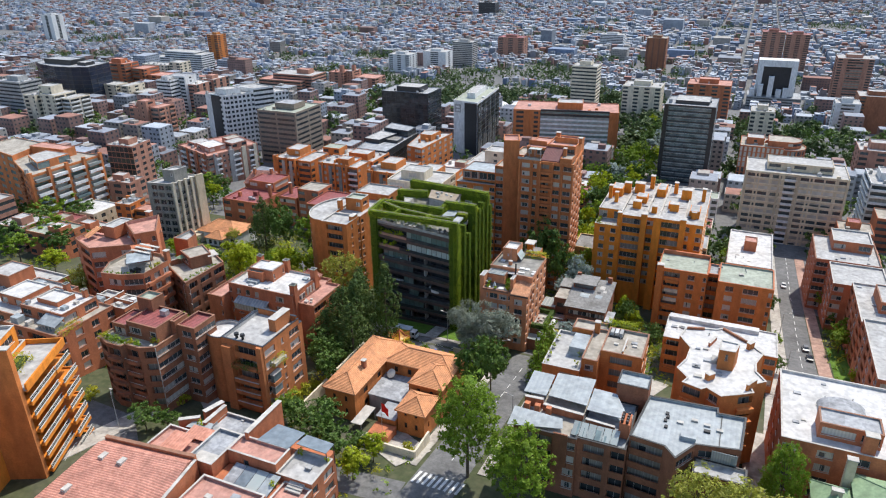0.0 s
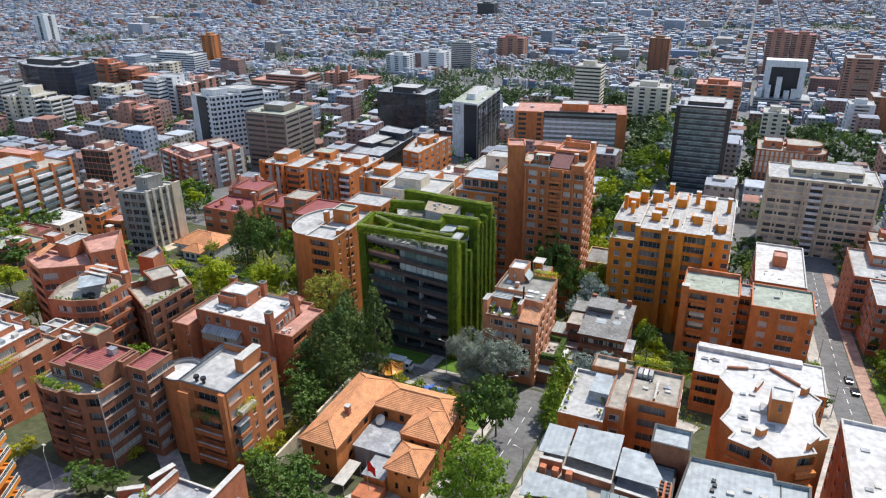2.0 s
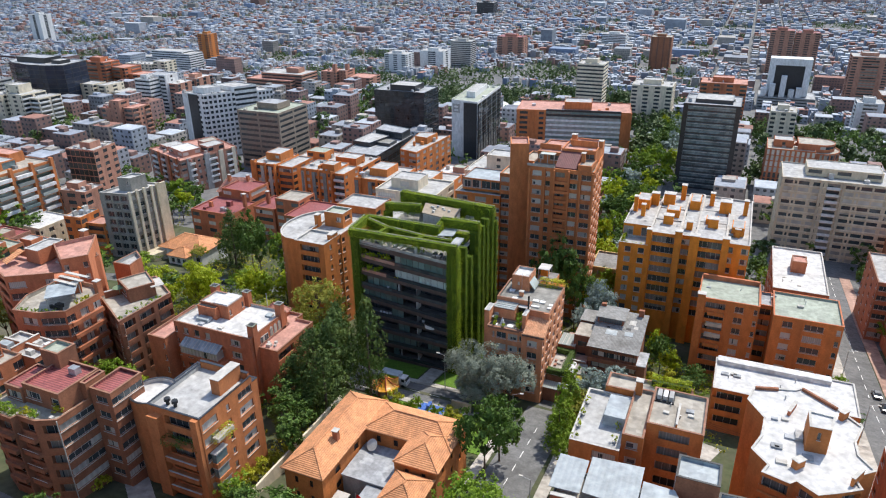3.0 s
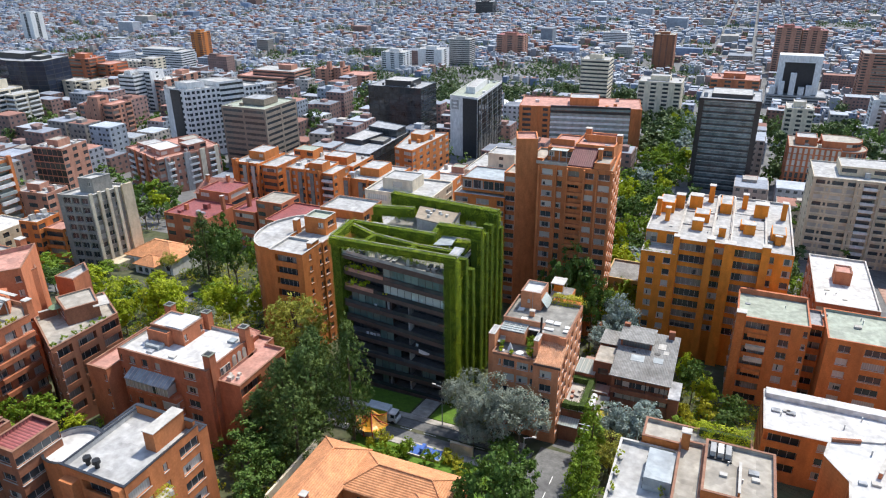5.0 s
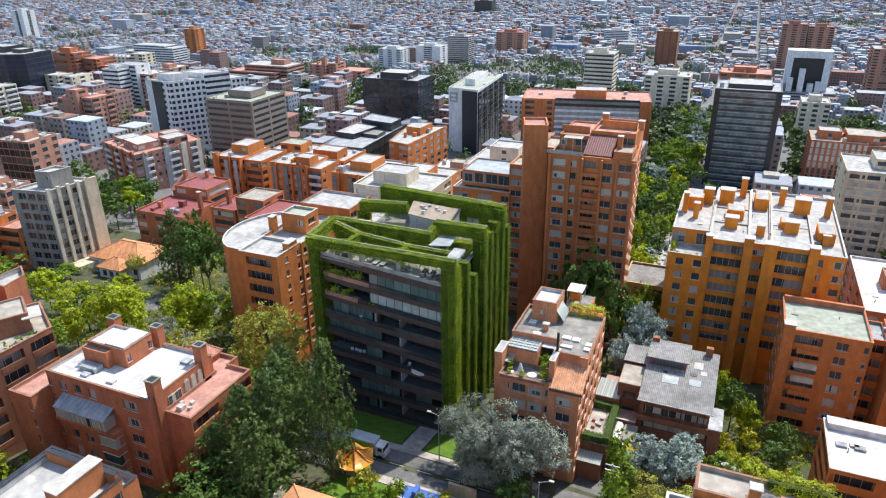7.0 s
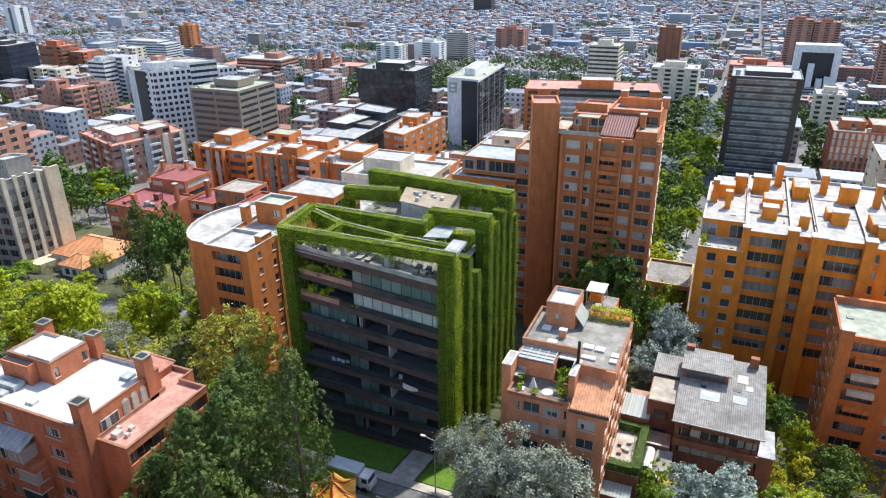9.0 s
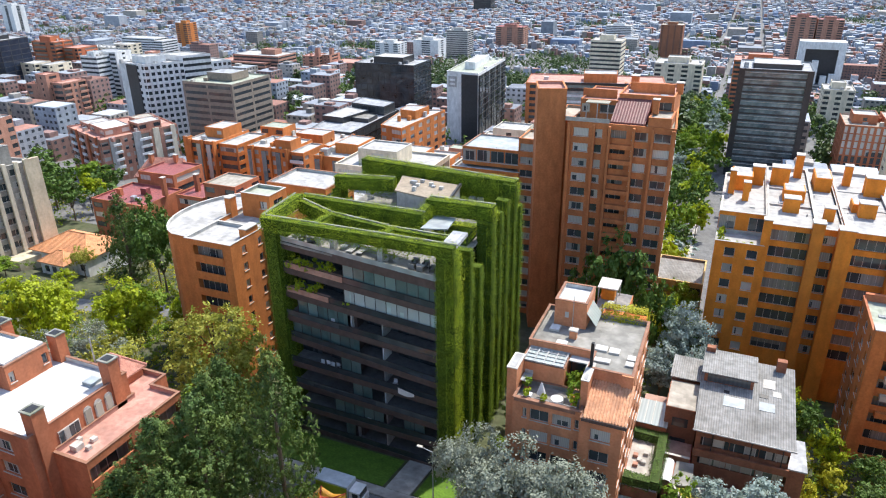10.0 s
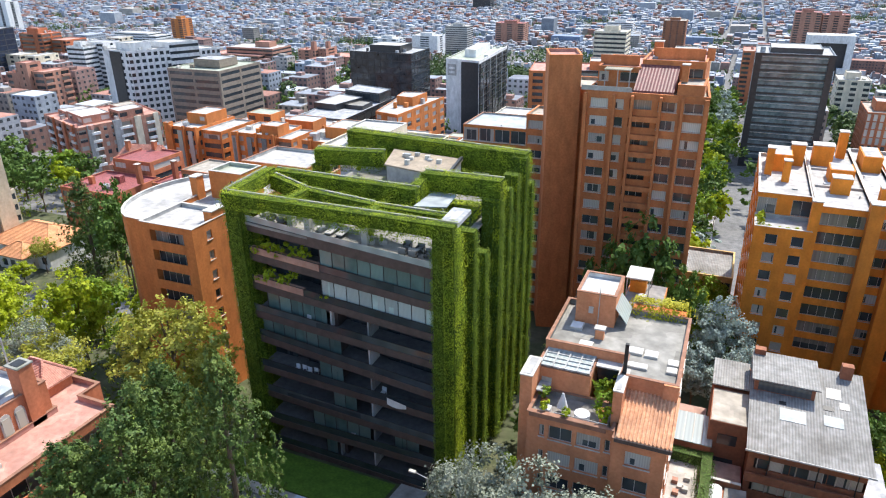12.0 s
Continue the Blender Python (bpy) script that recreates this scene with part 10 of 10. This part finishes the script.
for u, k, back, turn in ((0.2, 4, 0.7, 1), (0.235, 4, 1.3, -1), (0.27, 4, 0.7, 1), (0.3, 4, 1.4, -1), (0.5, 6, 0.8, 1), (0.54, 6, 1.2, 1), (0.3, 2, 0.5, 1), (0.68, 4, 1.0, 1)):
    balcony_chair(u, k, back, turn)
cl = Geo()
for i in range(6):
    a, b = i / 6, (i + 1) / 6
    cl.poly([(-75.8 + 2.4 * a, 162.82, 8.1 - 0.25 * math.sin(3 * a)), (-75.8 + 2.4 * b, 162.82, 8.1 - 0.25 * math.sin(3 * b)), (-75.8 + 2.4 * b, 162.8, 9.0 - 0.5 * b), (-75.8 + 2.4 * a, 162.8, 9.0 - 0.5 * a)])
co = solid("hanging_cloth", cl, WHITE, "white cloth hung over a balcony rail", "cloth", at=(-74.6, 162.8, 8.5))
co.modifiers.new("thickness", "SOLIDIFY").thickness = 0.03

# terrace of the salmon block: plants, parasol, seats
for i, (x, y, rad, lf) in enumerate(((-51.8, 162.0, 1.1, LEAF), (-52.4, 163.8, 1.0, LEAF), (-51.4, 160.2, 0.8, LEAF_LIME), (-57.4, 161.6, 0.6, LEAF), (-57.0, 159.6, 0.55, LEAF_LIME), (-54.9, 159.3, 0.5, LEAF_LIME), (-51.6, 164.8, 0.9, LEAF_LIME))):
    pot = thing("potted_plant", (x, y, 14.2), "leafy plant in a pot on a brick terrace", "plant", "terrace plants")
    part("pot", Geo().tube((x, y, 14.15), (x, y, 14.7), 0.3, 0.4, 10), BRICK_RED, pot)
    lv = new("leaves", quads_mesh("leaves", lobes_leaves([(0, 0, 0.6 + rad * 0.9, rad, 1.1), (rad * 0.4, 0.2, 0.6 + rad * 1.5, rad * 0.6, 1.0)], int(500 * rad), 0.28, 0.3), lf))
    lv.parent = pot
ps = thing("parasol", (-55.4, 160.6, 14.2), "closed white parasol with chairs round it", "parasol")
part("pole", Geo().tube((-55.4, 160.6, 14.2), (-55.4, 160.6, 16.6), 0.05, 0.04), METAL, ps)
part("canopy", Geo().tube((-55.4, 160.6, 15.0), (-55.4, 160.6, 16.5), 0.55, 0.1, 10), WHITE, ps)
hd = thing("roof_hedge", (-48.8, 177.4, 17.7), "yellow-green hedge along a roof edge", "hedge")
part("trough", Geo().box(-51.6, 176.7, 17.4, -45.8, 178.4, 18.2), BRICK, hd)
foliage_on(box_faces(-51.5, 176.7, 18.1, -45.9, 178.3, 19.1), 90, 0.26, "leaves", LEAF_GOLD, hd, puff=0.4)

# utility pole and cables
def utility_pole(x, y, h):
    z = ground_z(y)
    ob = thing("utility_pole", (x, y, z), "grey concrete utility pole with crossarms", "utility pole", "utility poles")
    part("pole", Geo().tube((x, y, z - 0.3), (x, y, z + h), 0.16, 0.1), GREY, ob)
    for k in (0.3, 1.2):
        part("crossarm", Geo().box(x - 1.0, y - 0.06, z + h - k, x + 1.0, y + 0.06, z + h - k + 0.12), METAL, ob)
    return Vector((x, y, z + h))


tops = [utility_pole(x, y, 11) for x, y in ((-38.6, 150.6), (-17.4, 150.8), (18.8, 143.2))]
for a, b in zip(tops[:-1], tops[1:]):
    for k, off in enumerate((-0.9, -0.3, 0.3, 0.9)):
        g, prev = Geo(), None
        for i in range(13):
            f = i / 12
            p = a.lerp(b, f) + Vector((0, off, -0.2 - (k % 2) * 0.9 - 1.1 * 4 * f * (1 - f)))
            if prev:
                g.tube(prev, p, 0.025, 0.025, 4)
            prev = p
        solid("cable", g, BLACK, "sagging black overhead cable", "cable", "cables")

# ---- the city beyond ----
def in_view(x, y, pad=0.0):
    """Whether a plot lies ahead of the flight, with room to spare."""
    a = math.degrees(math.atan2(-x - 10, y + 10))
    return -14 - pad < a < 67 + pad


def free(x0, y0, x1, y1, gap=1.5):
    return not any(a - gap < x1 and c + gap > x0 and b - gap < y1 and d + gap > y0 for a, b, c, d in TAKEN)


rc = random.Random(42)
walls = (BRICK_RED, BRICK_HAZED, BRICK_DARK, BRICK_HAZED, CREAM, BRICK_RED, WHITE, BEIGE)
tops_ = (ROOF_WHITE, ROOF_TAN, ROOF_PINK, ROOF_BRIGHT, ROOF_RED, ROOF_WHITE, ROOF_GREEN, ROOF_GREY)
pats = ("w.w.w", "W.w.W", "b.w.b", "s", "w.W.w", "n.w.n.w")
plots = []
for bx in range(-1012, 140, 62):
    for by in range(150, 640, 58):
        for i in range(3):
            for j in range(3):
                x0, y0 = bx + i * 17.5 + rc.uniform(0, 1.5), by + j * 15.5 + rc.uniform(0, 1.5)
                x1, y1 = x0 + rc.uniform(12.5, 16.5), y0 + rc.uniform(10, 14.5)
                if not in_view((x0 + x1) / 2, y0) or not free(x0, y0, x1, y1) or (y0 < 240 and -215 < x0 < 60) or (222 < y0 < 286 and -274 < x0 < -204) or (232 < y0 < 318 and -14 < x0 < 42) or (430 < y0 < 640 and -8 < x0 < 74) or (540 < y0 < 700 and -330 < x0 < -120 and rc.random() < 0.85) or (440 < y0 < 640 and -82 < x0 < -45):
                    continue
                plots.append((x0, y0, x1, y1))
                TAKEN.append((x0, y0, x1, y1))
plots.sort(key=lambda p: math.hypot(p[0] + 40, p[1] - 60))
LOW_N = 26
for x0, y0, x1, y1 in plots[:LOW_N]:
    hgt = rc.choice((7, 9.5, 12.5, 15.5, 15.5, 9.5))
    top = ground_z(y0) + hgt
    wl, rf_, pt_ = rc.choice(walls), rc.choice(tops_), rc.choice(pats)
    blocks = [(rect(x0, y0, x1, y1), top, {S: pt_, E_: pt_})]
    if rc.random() < 0.7:
        sx, sy = x0 + (x1 - x0) * rc.uniform(0.1, 0.5), y0 + (y1 - y0) * rc.uniform(0.1, 0.5)
        blocks.append((rect(sx, sy, sx + (x1 - x0) * 0.38, sy + (y1 - y0) * 0.4), top + rc.uniform(1.4, 2.8), {}, rc.choice(tops_), top - 1))
    building("town_house", {"rose_brick": "hazed rose brick town house with a flat roof", "red_brick": "red brick town house with a flat roof", "brown_brick": "brown brick town house with a flat roof", "cream_render": "cream rendered town house with flat roof", "white_render": "white rendered town house with flat roof", "beige_concrete": "beige concrete town house with flat roof"}[wl.name], blocks, wl, rf_, "town houses", rows=True, category="house", pane=GLASS_DARK)


def mass_boxes(name, label, items, material, glaze=None):
    """Far houses joined by colour: boxes (x0, y0, x1, y1, z0, z1)."""
    a = np.array(items)
    x0, y0, x1, y1, z0, z1 = a.T
    st = lambda *c: np.stack([np.stack(p, axis=1) for p in c], axis=1)
    q = [st((x0, y0, z1), (x1, y0, z1), (x1, y1, z1), (x0, y1, z1)), st((x0, y0, z0), (x1, y0, z0), (x1, y0, z1), (x0, y0, z1)), st((x1, y0, z0), (x1, y1, z0), (x1, y1, z1), (x1, y0, z1)), st((x0, y1, z0), (x0, y0, z0), (x0, y0, z1), (x0, y1, z1)), st((x1, y1, z0), (x0, y1, z0), (x0, y1, z1), (x1, y1, z1))]
    # one island a house: shared corners
    verts = np.stack([np.stack([x0, y0, z0], 1), np.stack([x1, y0, z0], 1), np.stack([x1, y1, z0], 1), np.stack([x0, y1, z0], 1), np.stack([x0, y0, z1], 1), np.stack([x1, y0, z1], 1), np.stack([x1, y1, z1], 1), np.stack([x0, y1, z1], 1)], 1).reshape(-1, 3)
    faces = (np.array([[4, 5, 6, 7], [0, 1, 5, 4], [1, 2, 6, 5], [2, 3, 7, 6], [3, 0, 4, 7]])[None] + 8 * np.arange(len(a))[:, None, None]).reshape(-1, 4)
    me = bpy.data.meshes.new(name)
    me.vertices.add(len(verts))
    me.loops.add(faces.size)
    me.polygons.add(len(faces))
    me.vertices.foreach_set("co", verts.astype(np.float32).ravel())
    me.loops.foreach_set("vertex_index", faces.astype(np.int32).ravel())
    me.polygons.foreach_set("loop_start", np.arange(0, faces.size, 4, dtype=np.int32))
    me.update(calc_edges=True)
    me.shade_flat()
    me.materials.append(material)
    return tagged(new(name, me), label, "houses", kind="stuff")


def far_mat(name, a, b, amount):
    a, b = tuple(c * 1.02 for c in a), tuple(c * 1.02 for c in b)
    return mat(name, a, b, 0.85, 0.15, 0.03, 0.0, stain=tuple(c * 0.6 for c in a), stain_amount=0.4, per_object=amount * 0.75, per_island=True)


# distance haze is put into these base colours: bluish and greyed
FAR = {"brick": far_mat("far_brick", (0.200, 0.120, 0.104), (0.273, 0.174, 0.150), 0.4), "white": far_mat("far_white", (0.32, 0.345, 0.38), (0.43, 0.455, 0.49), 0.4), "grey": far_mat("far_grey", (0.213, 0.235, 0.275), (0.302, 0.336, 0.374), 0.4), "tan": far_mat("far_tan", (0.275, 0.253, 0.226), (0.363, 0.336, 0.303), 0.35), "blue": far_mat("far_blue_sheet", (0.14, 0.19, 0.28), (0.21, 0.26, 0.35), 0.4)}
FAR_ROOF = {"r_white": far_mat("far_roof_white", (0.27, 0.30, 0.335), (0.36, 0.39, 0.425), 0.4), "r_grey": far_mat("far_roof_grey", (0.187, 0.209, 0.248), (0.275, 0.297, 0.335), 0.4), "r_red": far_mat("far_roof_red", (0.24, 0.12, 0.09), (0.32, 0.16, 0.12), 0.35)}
FAR_GLASS = mat("far_window_glass", (0.04, 0.05, 0.06), (0.09, 0.10, 0.11), 0.2, 0.3, 0.1, 0.0, spec=0.5, stain_amount=0.0)
bins = {k: [] for k in (*FAR, *FAR_ROOF)}
panes = []


def far_house(x0, y0, x1, y1, hgt, colour, windows):
    z = ground_z(y0)
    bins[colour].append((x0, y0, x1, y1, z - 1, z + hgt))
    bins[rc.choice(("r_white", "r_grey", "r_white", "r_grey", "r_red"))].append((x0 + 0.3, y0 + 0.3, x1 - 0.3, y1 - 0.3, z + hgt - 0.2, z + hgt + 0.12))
    if hgt > 5 and rc.random() < 0.6:
        s = rc.uniform(0.25, 0.45)
        xx, yy = rc.uniform(x0, x1 - (x1 - x0) * s), rc.uniform(y0, y1 - (y1 - y0) * s)
        bins[colour].append((xx, yy, xx + (x1 - x0) * s, yy + (y1 - y0) * s, z + hgt, z + hgt + rc.uniform(1, 2.6)))
    if windows:
        k = int(hgt / 3)
        nx, ny = max(2, int((x1 - x0) / 3)), max(2, int((y1 - y0) / 3))
        for f in range(k):
            zz = z + hgt - 3 * (f + 1) + 1.1
            for i in range(nx):
                if rc.random() < 0.85:
                    c = x0 + (i + 0.5) * (x1 - x0) / nx
                    panes.append([(c - 0.8, y0 - 0.03, zz), (c + 0.8, y0 - 0.03, zz), (c + 0.8, y0 - 0.03, zz + 1.3), (c - 0.8, y0 - 0.03, zz + 1.3)])
            for i in range(ny):
                c = y0 + (i + 0.5) * (y1 - y0) / ny
                panes.append([(x1 + 0.03, c - 0.7, zz), (x1 + 0.03, c + 0.7, zz), (x1 + 0.03, c + 0.7, zz + 1.3), (x1 + 0.03, c - 0.7, zz + 1.3)])


PARKS = ((-370, 960, 60, 60, 60), (-300, 1020, 70, 70, 60), (-250, 990, 40, 50, 34), (-223, 1197, 22, 30, 14), (-91, 1329, 26, 60, 20), (177, 2031, 70, 110, 40), (-350, 1671, 40, 80, 22), (50, 1083, 22, 50, 18), (-100, 1073, 18, 40, 12), (-626, 1114, 50, 60, 30), (-1276, 1119, 60, 60, 30),
         (-1056, 855, 60, 50, 36), (-536, 894, 70, 60, 50), (-729, 1020, 50, 50, 24), (-536, 1063, 30, 40, 14), (-900, 1500, 60, 70, 24), (-1600, 1700, 90, 90, 30), (60, 1600, 40, 80, 20), (-60, 1900, 60, 90, 24), (-1200, 2300, 90, 120, 26))


def in_park(x, y):
    return any(((x - a) / (c + 6)) ** 2 + ((y - b) / (d + 6)) ** 2 < 1 for a, b, c, d, _ in PARKS)


spots = []
rt_ = random.Random(77)
for x0, y0, x1, y1 in plots[LOW_N:]:
    if rt_.random() < 0.15:
        # a garden plot with trees
        for _ in range(4):
            rad = rt_.uniform(3.4, 6.0)
            xx, yy = rt_.uniform(x0, x1), rt_.uniform(y0, y1)
            spots.append((xx, yy, ground_z(yy) + rad * 1.25, rad, 1.0))
        continue
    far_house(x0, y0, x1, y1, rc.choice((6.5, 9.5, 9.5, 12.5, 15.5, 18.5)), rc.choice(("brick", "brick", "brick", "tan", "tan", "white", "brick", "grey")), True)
for bx in range(-1560, 420, 58):
    for by in range(640, 1240, 46):
        if not in_view(bx + 25, by, -4) or not free(bx, by, bx + 52, by + 40, -6):
            continue
        kind = rc.random()
        if kind < (0.12 if by > 900 else 0.24) or (by < 880 and -560 < bx < -100 and rc.random() < 0.85):
            for _ in range(15 if by < 860 else 8):
                rad = rc.uniform(4, 7.5)
                xx, yy = bx + rc.uniform(0, 50), by + rc.uniform(0, 36)
                spots.append((xx, yy, ground_z(yy) + rad * 0.9, rad, 0.85))
            continue
        if kind < (0.2 if by > 900 else 0.36):
            w, d = rc.uniform(18, 40), rc.uniform(12, 26)
            far_house(bx + 2, by + 2, bx + 2 + w, by + 2 + d, rc.choice((9, 12, 15, 21, 27)), rc.choice(("brick", "brick", "white", "grey", "tan")), True)
            continue
        for i in range(5):
            for j in range(4):
                if rc.random() < 0.93:
                    x0, y0 = bx + i * 10.4 + rc.uniform(0, 0.8), by + j * 10.2 + rc.uniform(0, 0.8)
                    if in_park(x0, y0):
                        continue
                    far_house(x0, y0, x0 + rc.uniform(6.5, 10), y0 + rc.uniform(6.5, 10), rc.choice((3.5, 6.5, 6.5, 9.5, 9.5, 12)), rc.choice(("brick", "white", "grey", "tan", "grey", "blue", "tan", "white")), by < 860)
                elif rc.random() < 0.6:
                    rad = rc.uniform(2.2, 4.0)
                    spots.append((bx + i * 10.4 + 5, by + j * 10.2 + 5, ground_z(by) + rad, rad, 0.9))
# the plain: rows of small houses between narrow streets, out to the haze
for bx in range(-3640, 640, 66):
    for by in range(1242, 3120, 60):
        if not in_view(bx + 30, by, -4):
            continue
        kind = rc.random()
        if kind < 0.09:
            for _ in range(9):
                rad = rc.uniform(4, 8)
                xx, yy = bx + rc.uniform(0, 55), by + rc.uniform(0, 50)
                spots.append((xx, yy, ground_z(yy) + rad * 0.8, rad, 0.8))
            continue
        if kind < 0.13:
            z = ground_z(by)
            w, d, hgt = rc.uniform(22, 50), rc.uniform(14, 40), rc.choice((8, 12, 16, 22, 30))
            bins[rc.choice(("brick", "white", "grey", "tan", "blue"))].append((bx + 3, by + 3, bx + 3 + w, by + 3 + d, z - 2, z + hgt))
            continue
        for i in range(5):
            for j in range(4):
                if rc.random() < 0.92:
                    x0, y0 = bx + i * 12 + rc.uniform(0, 1.5), by + j * 13.4 + rc.uniform(0, 1.5)
                    if in_park(x0, y0):
                        continue
                    z = ground_z(y0)
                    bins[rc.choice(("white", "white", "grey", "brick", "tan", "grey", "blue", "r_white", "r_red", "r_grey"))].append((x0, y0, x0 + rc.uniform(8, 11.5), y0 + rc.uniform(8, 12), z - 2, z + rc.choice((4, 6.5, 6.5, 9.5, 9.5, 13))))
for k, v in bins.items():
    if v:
        mass_boxes("far_roofs" if k.startswith("r_") else "far_houses", "distant flat roofs of the city" if k.startswith("r_") else "distant small city houses in one haze-tinted colour", v, FAR.get(k) or FAR_ROOF[k])
tagged(new("far_windows", quads_mesh("far_windows", np.array(panes), FAR_GLASS)), "small dark windows of distant houses", "windows", kind="stuff")

# trees between and beyond the houses
for px_, py_, rx_, ry_, n in PARKS:
    for _ in range(n):
        a_, q_ = rc.uniform(0, 6.283), math.sqrt(rc.random())
        rad = rc.uniform(5, 9)
        xx, yy = px_ + rx_ * q_ * math.cos(a_), py_ + ry_ * q_ * math.sin(a_)
        spots.append((xx, yy, ground_z(yy) + rad, rad, 1.0))
for i in range(900):
    x, y = rc.uniform(-640, 120), rc.uniform(240, 640)
    if in_view(x, y) and free(x - 2, y - 2, x + 2, y + 2, 0.5):
        rad = rc.uniform(3.0, 6.0)
        spots.append((x, y, ground_z(y) + rad * 1.2, rad, 1.0))
wood = grove(30, -70, -42, 430, 640, 21, 5, 8) + grove(26, -120, -60, 500, 640, 22, 5, 8) + grove(22, 0, 70, 620, 760, 23, 5, 8) + grove(60, -330, -225, 560, 720, 5, 6, 10) + grove(60, -225, -100, 610, 780, 6, 6, 11) + grove(22, -470, -400, 300, 380, 7, 4, 7) + grove(70, -8, 78, 440, 640, 8, 4, 7) + grove(16, -6, 5, 252, 315, 31, 2.5, 4) + grove(8, 34, 42, 240, 315, 32, 2.5, 4) + grove(18, 45, 110, 440, 560, 9, 5, 8) + grove(14, -330, -280, 430, 520, 10, 5, 8) + grove(16, -400, -350, 560, 620, 12, 5, 8) + grove(20, -70, -50, 430, 640, 13, 5, 7) + grove(14, -10, 8, 400, 640, 14, 4, 6) + grove(14, -700, -640, 520, 600, 15, 5, 8)
woods("far_trees", "dense dark trees of a distant park", wood, LEAF_FAR, 64000, 2.1)
woods("city_trees", "green street trees among distant houses", [q for q in spots if q[1] < 640], LEAF_DARK, 60000, 1.9)
woods("distant_trees", "dark trees scattered through the distant city", [q for q in spots if q[1] >= 640], LEAF_FAR, 64000, 3.0)

# white event tents in the park
tn = Geo()
for i, (tx, ty) in enumerate(((-228, 602), (-204, 606), (-186, 596))):
    tz_ = ground_z(ty)
    n = len(tn.v)
    ring = [(tx + 13 - 13 * math.cos(math.pi * j / 8), tz_ + 3 + 6 * math.sin(math.pi * j / 8)) for j in range(9)]
    for (ax, az), (bx_, bz) in zip(ring[:-1], ring[1:]):
        tn.poly([(ax, ty, az), (bx_, ty, bz), (bx_, ty + 18, bz), (ax, ty + 18, az)])
    tn.poly([(tx, ty, tz_ - 0.5)] + [(ax, ty, az) for ax, az in ring] + [(tx + 26, ty, tz_ - 0.5)])
    tn.poly([(tx + 26, ty, tz_ - 0.5), (tx + 26, ty + 18, tz_ - 0.5), (tx + 26, ty + 18, tz_ + 3), (tx + 26, ty, tz_ + 3)])
solid("event_tent", tn, WHITE, "white vaulted event tents in a park", "tent")

# undergrowth in the gardens between the houses
under = []
for x0, y0, x1, y1, n in ((-166, 144, -128, 200, 260), (-128, 142, -97, 164, 50), (-100, 112, -80, 150, 60), (-48, 156, -12, 212, 110), (-60, 196, -40, 236, 60), (-260, 140, -205, 185, 90), (-262, 228, -226, 264, 60), (-140, 108, -104, 123, 50), (-176, 108, -158, 132, 30), (-80, 80, -50, 98, 36), (-4, 205, 4, 236, 26), (34, 142, 40, 222, 50), (-34, 146, -10, 166, 30), (-128, 182, -100, 206, 30), (14, 96, 24, 114, 20), (-205, 196, -150, 226, 160), (-24, 156, -6, 192, 130), (-166, 160, -120, 205, 160), (-136, 96, -100, 124, 60)):
    for _ in range(n):
        x, y, rad = rc.uniform(x0, x1), rc.uniform(y0, y1), rc.uniform(0.8, 2.4)
        if not any(a - 1 < x < c + 1 and b - 1 < y < d + 1 for a, b, c, d in TAKEN if (a, b) != (-165, 145)) and not -47.5 < x < -37 and not 144 < y < 156 and not (x < -126 and abs(y - 184 - 0.36 * (x + 168)) < 5):
            under.append((x, y, ground_z(y) + rad * 0.55, rad, 0.8))
woods("undergrowth", "mixed green garden undergrowth", under[::2], LEAF, 32000, 0.46)
woods("undergrowth", "lime green garden undergrowth", under[1::2], LEAF_GOLD, 24000, 0.46)
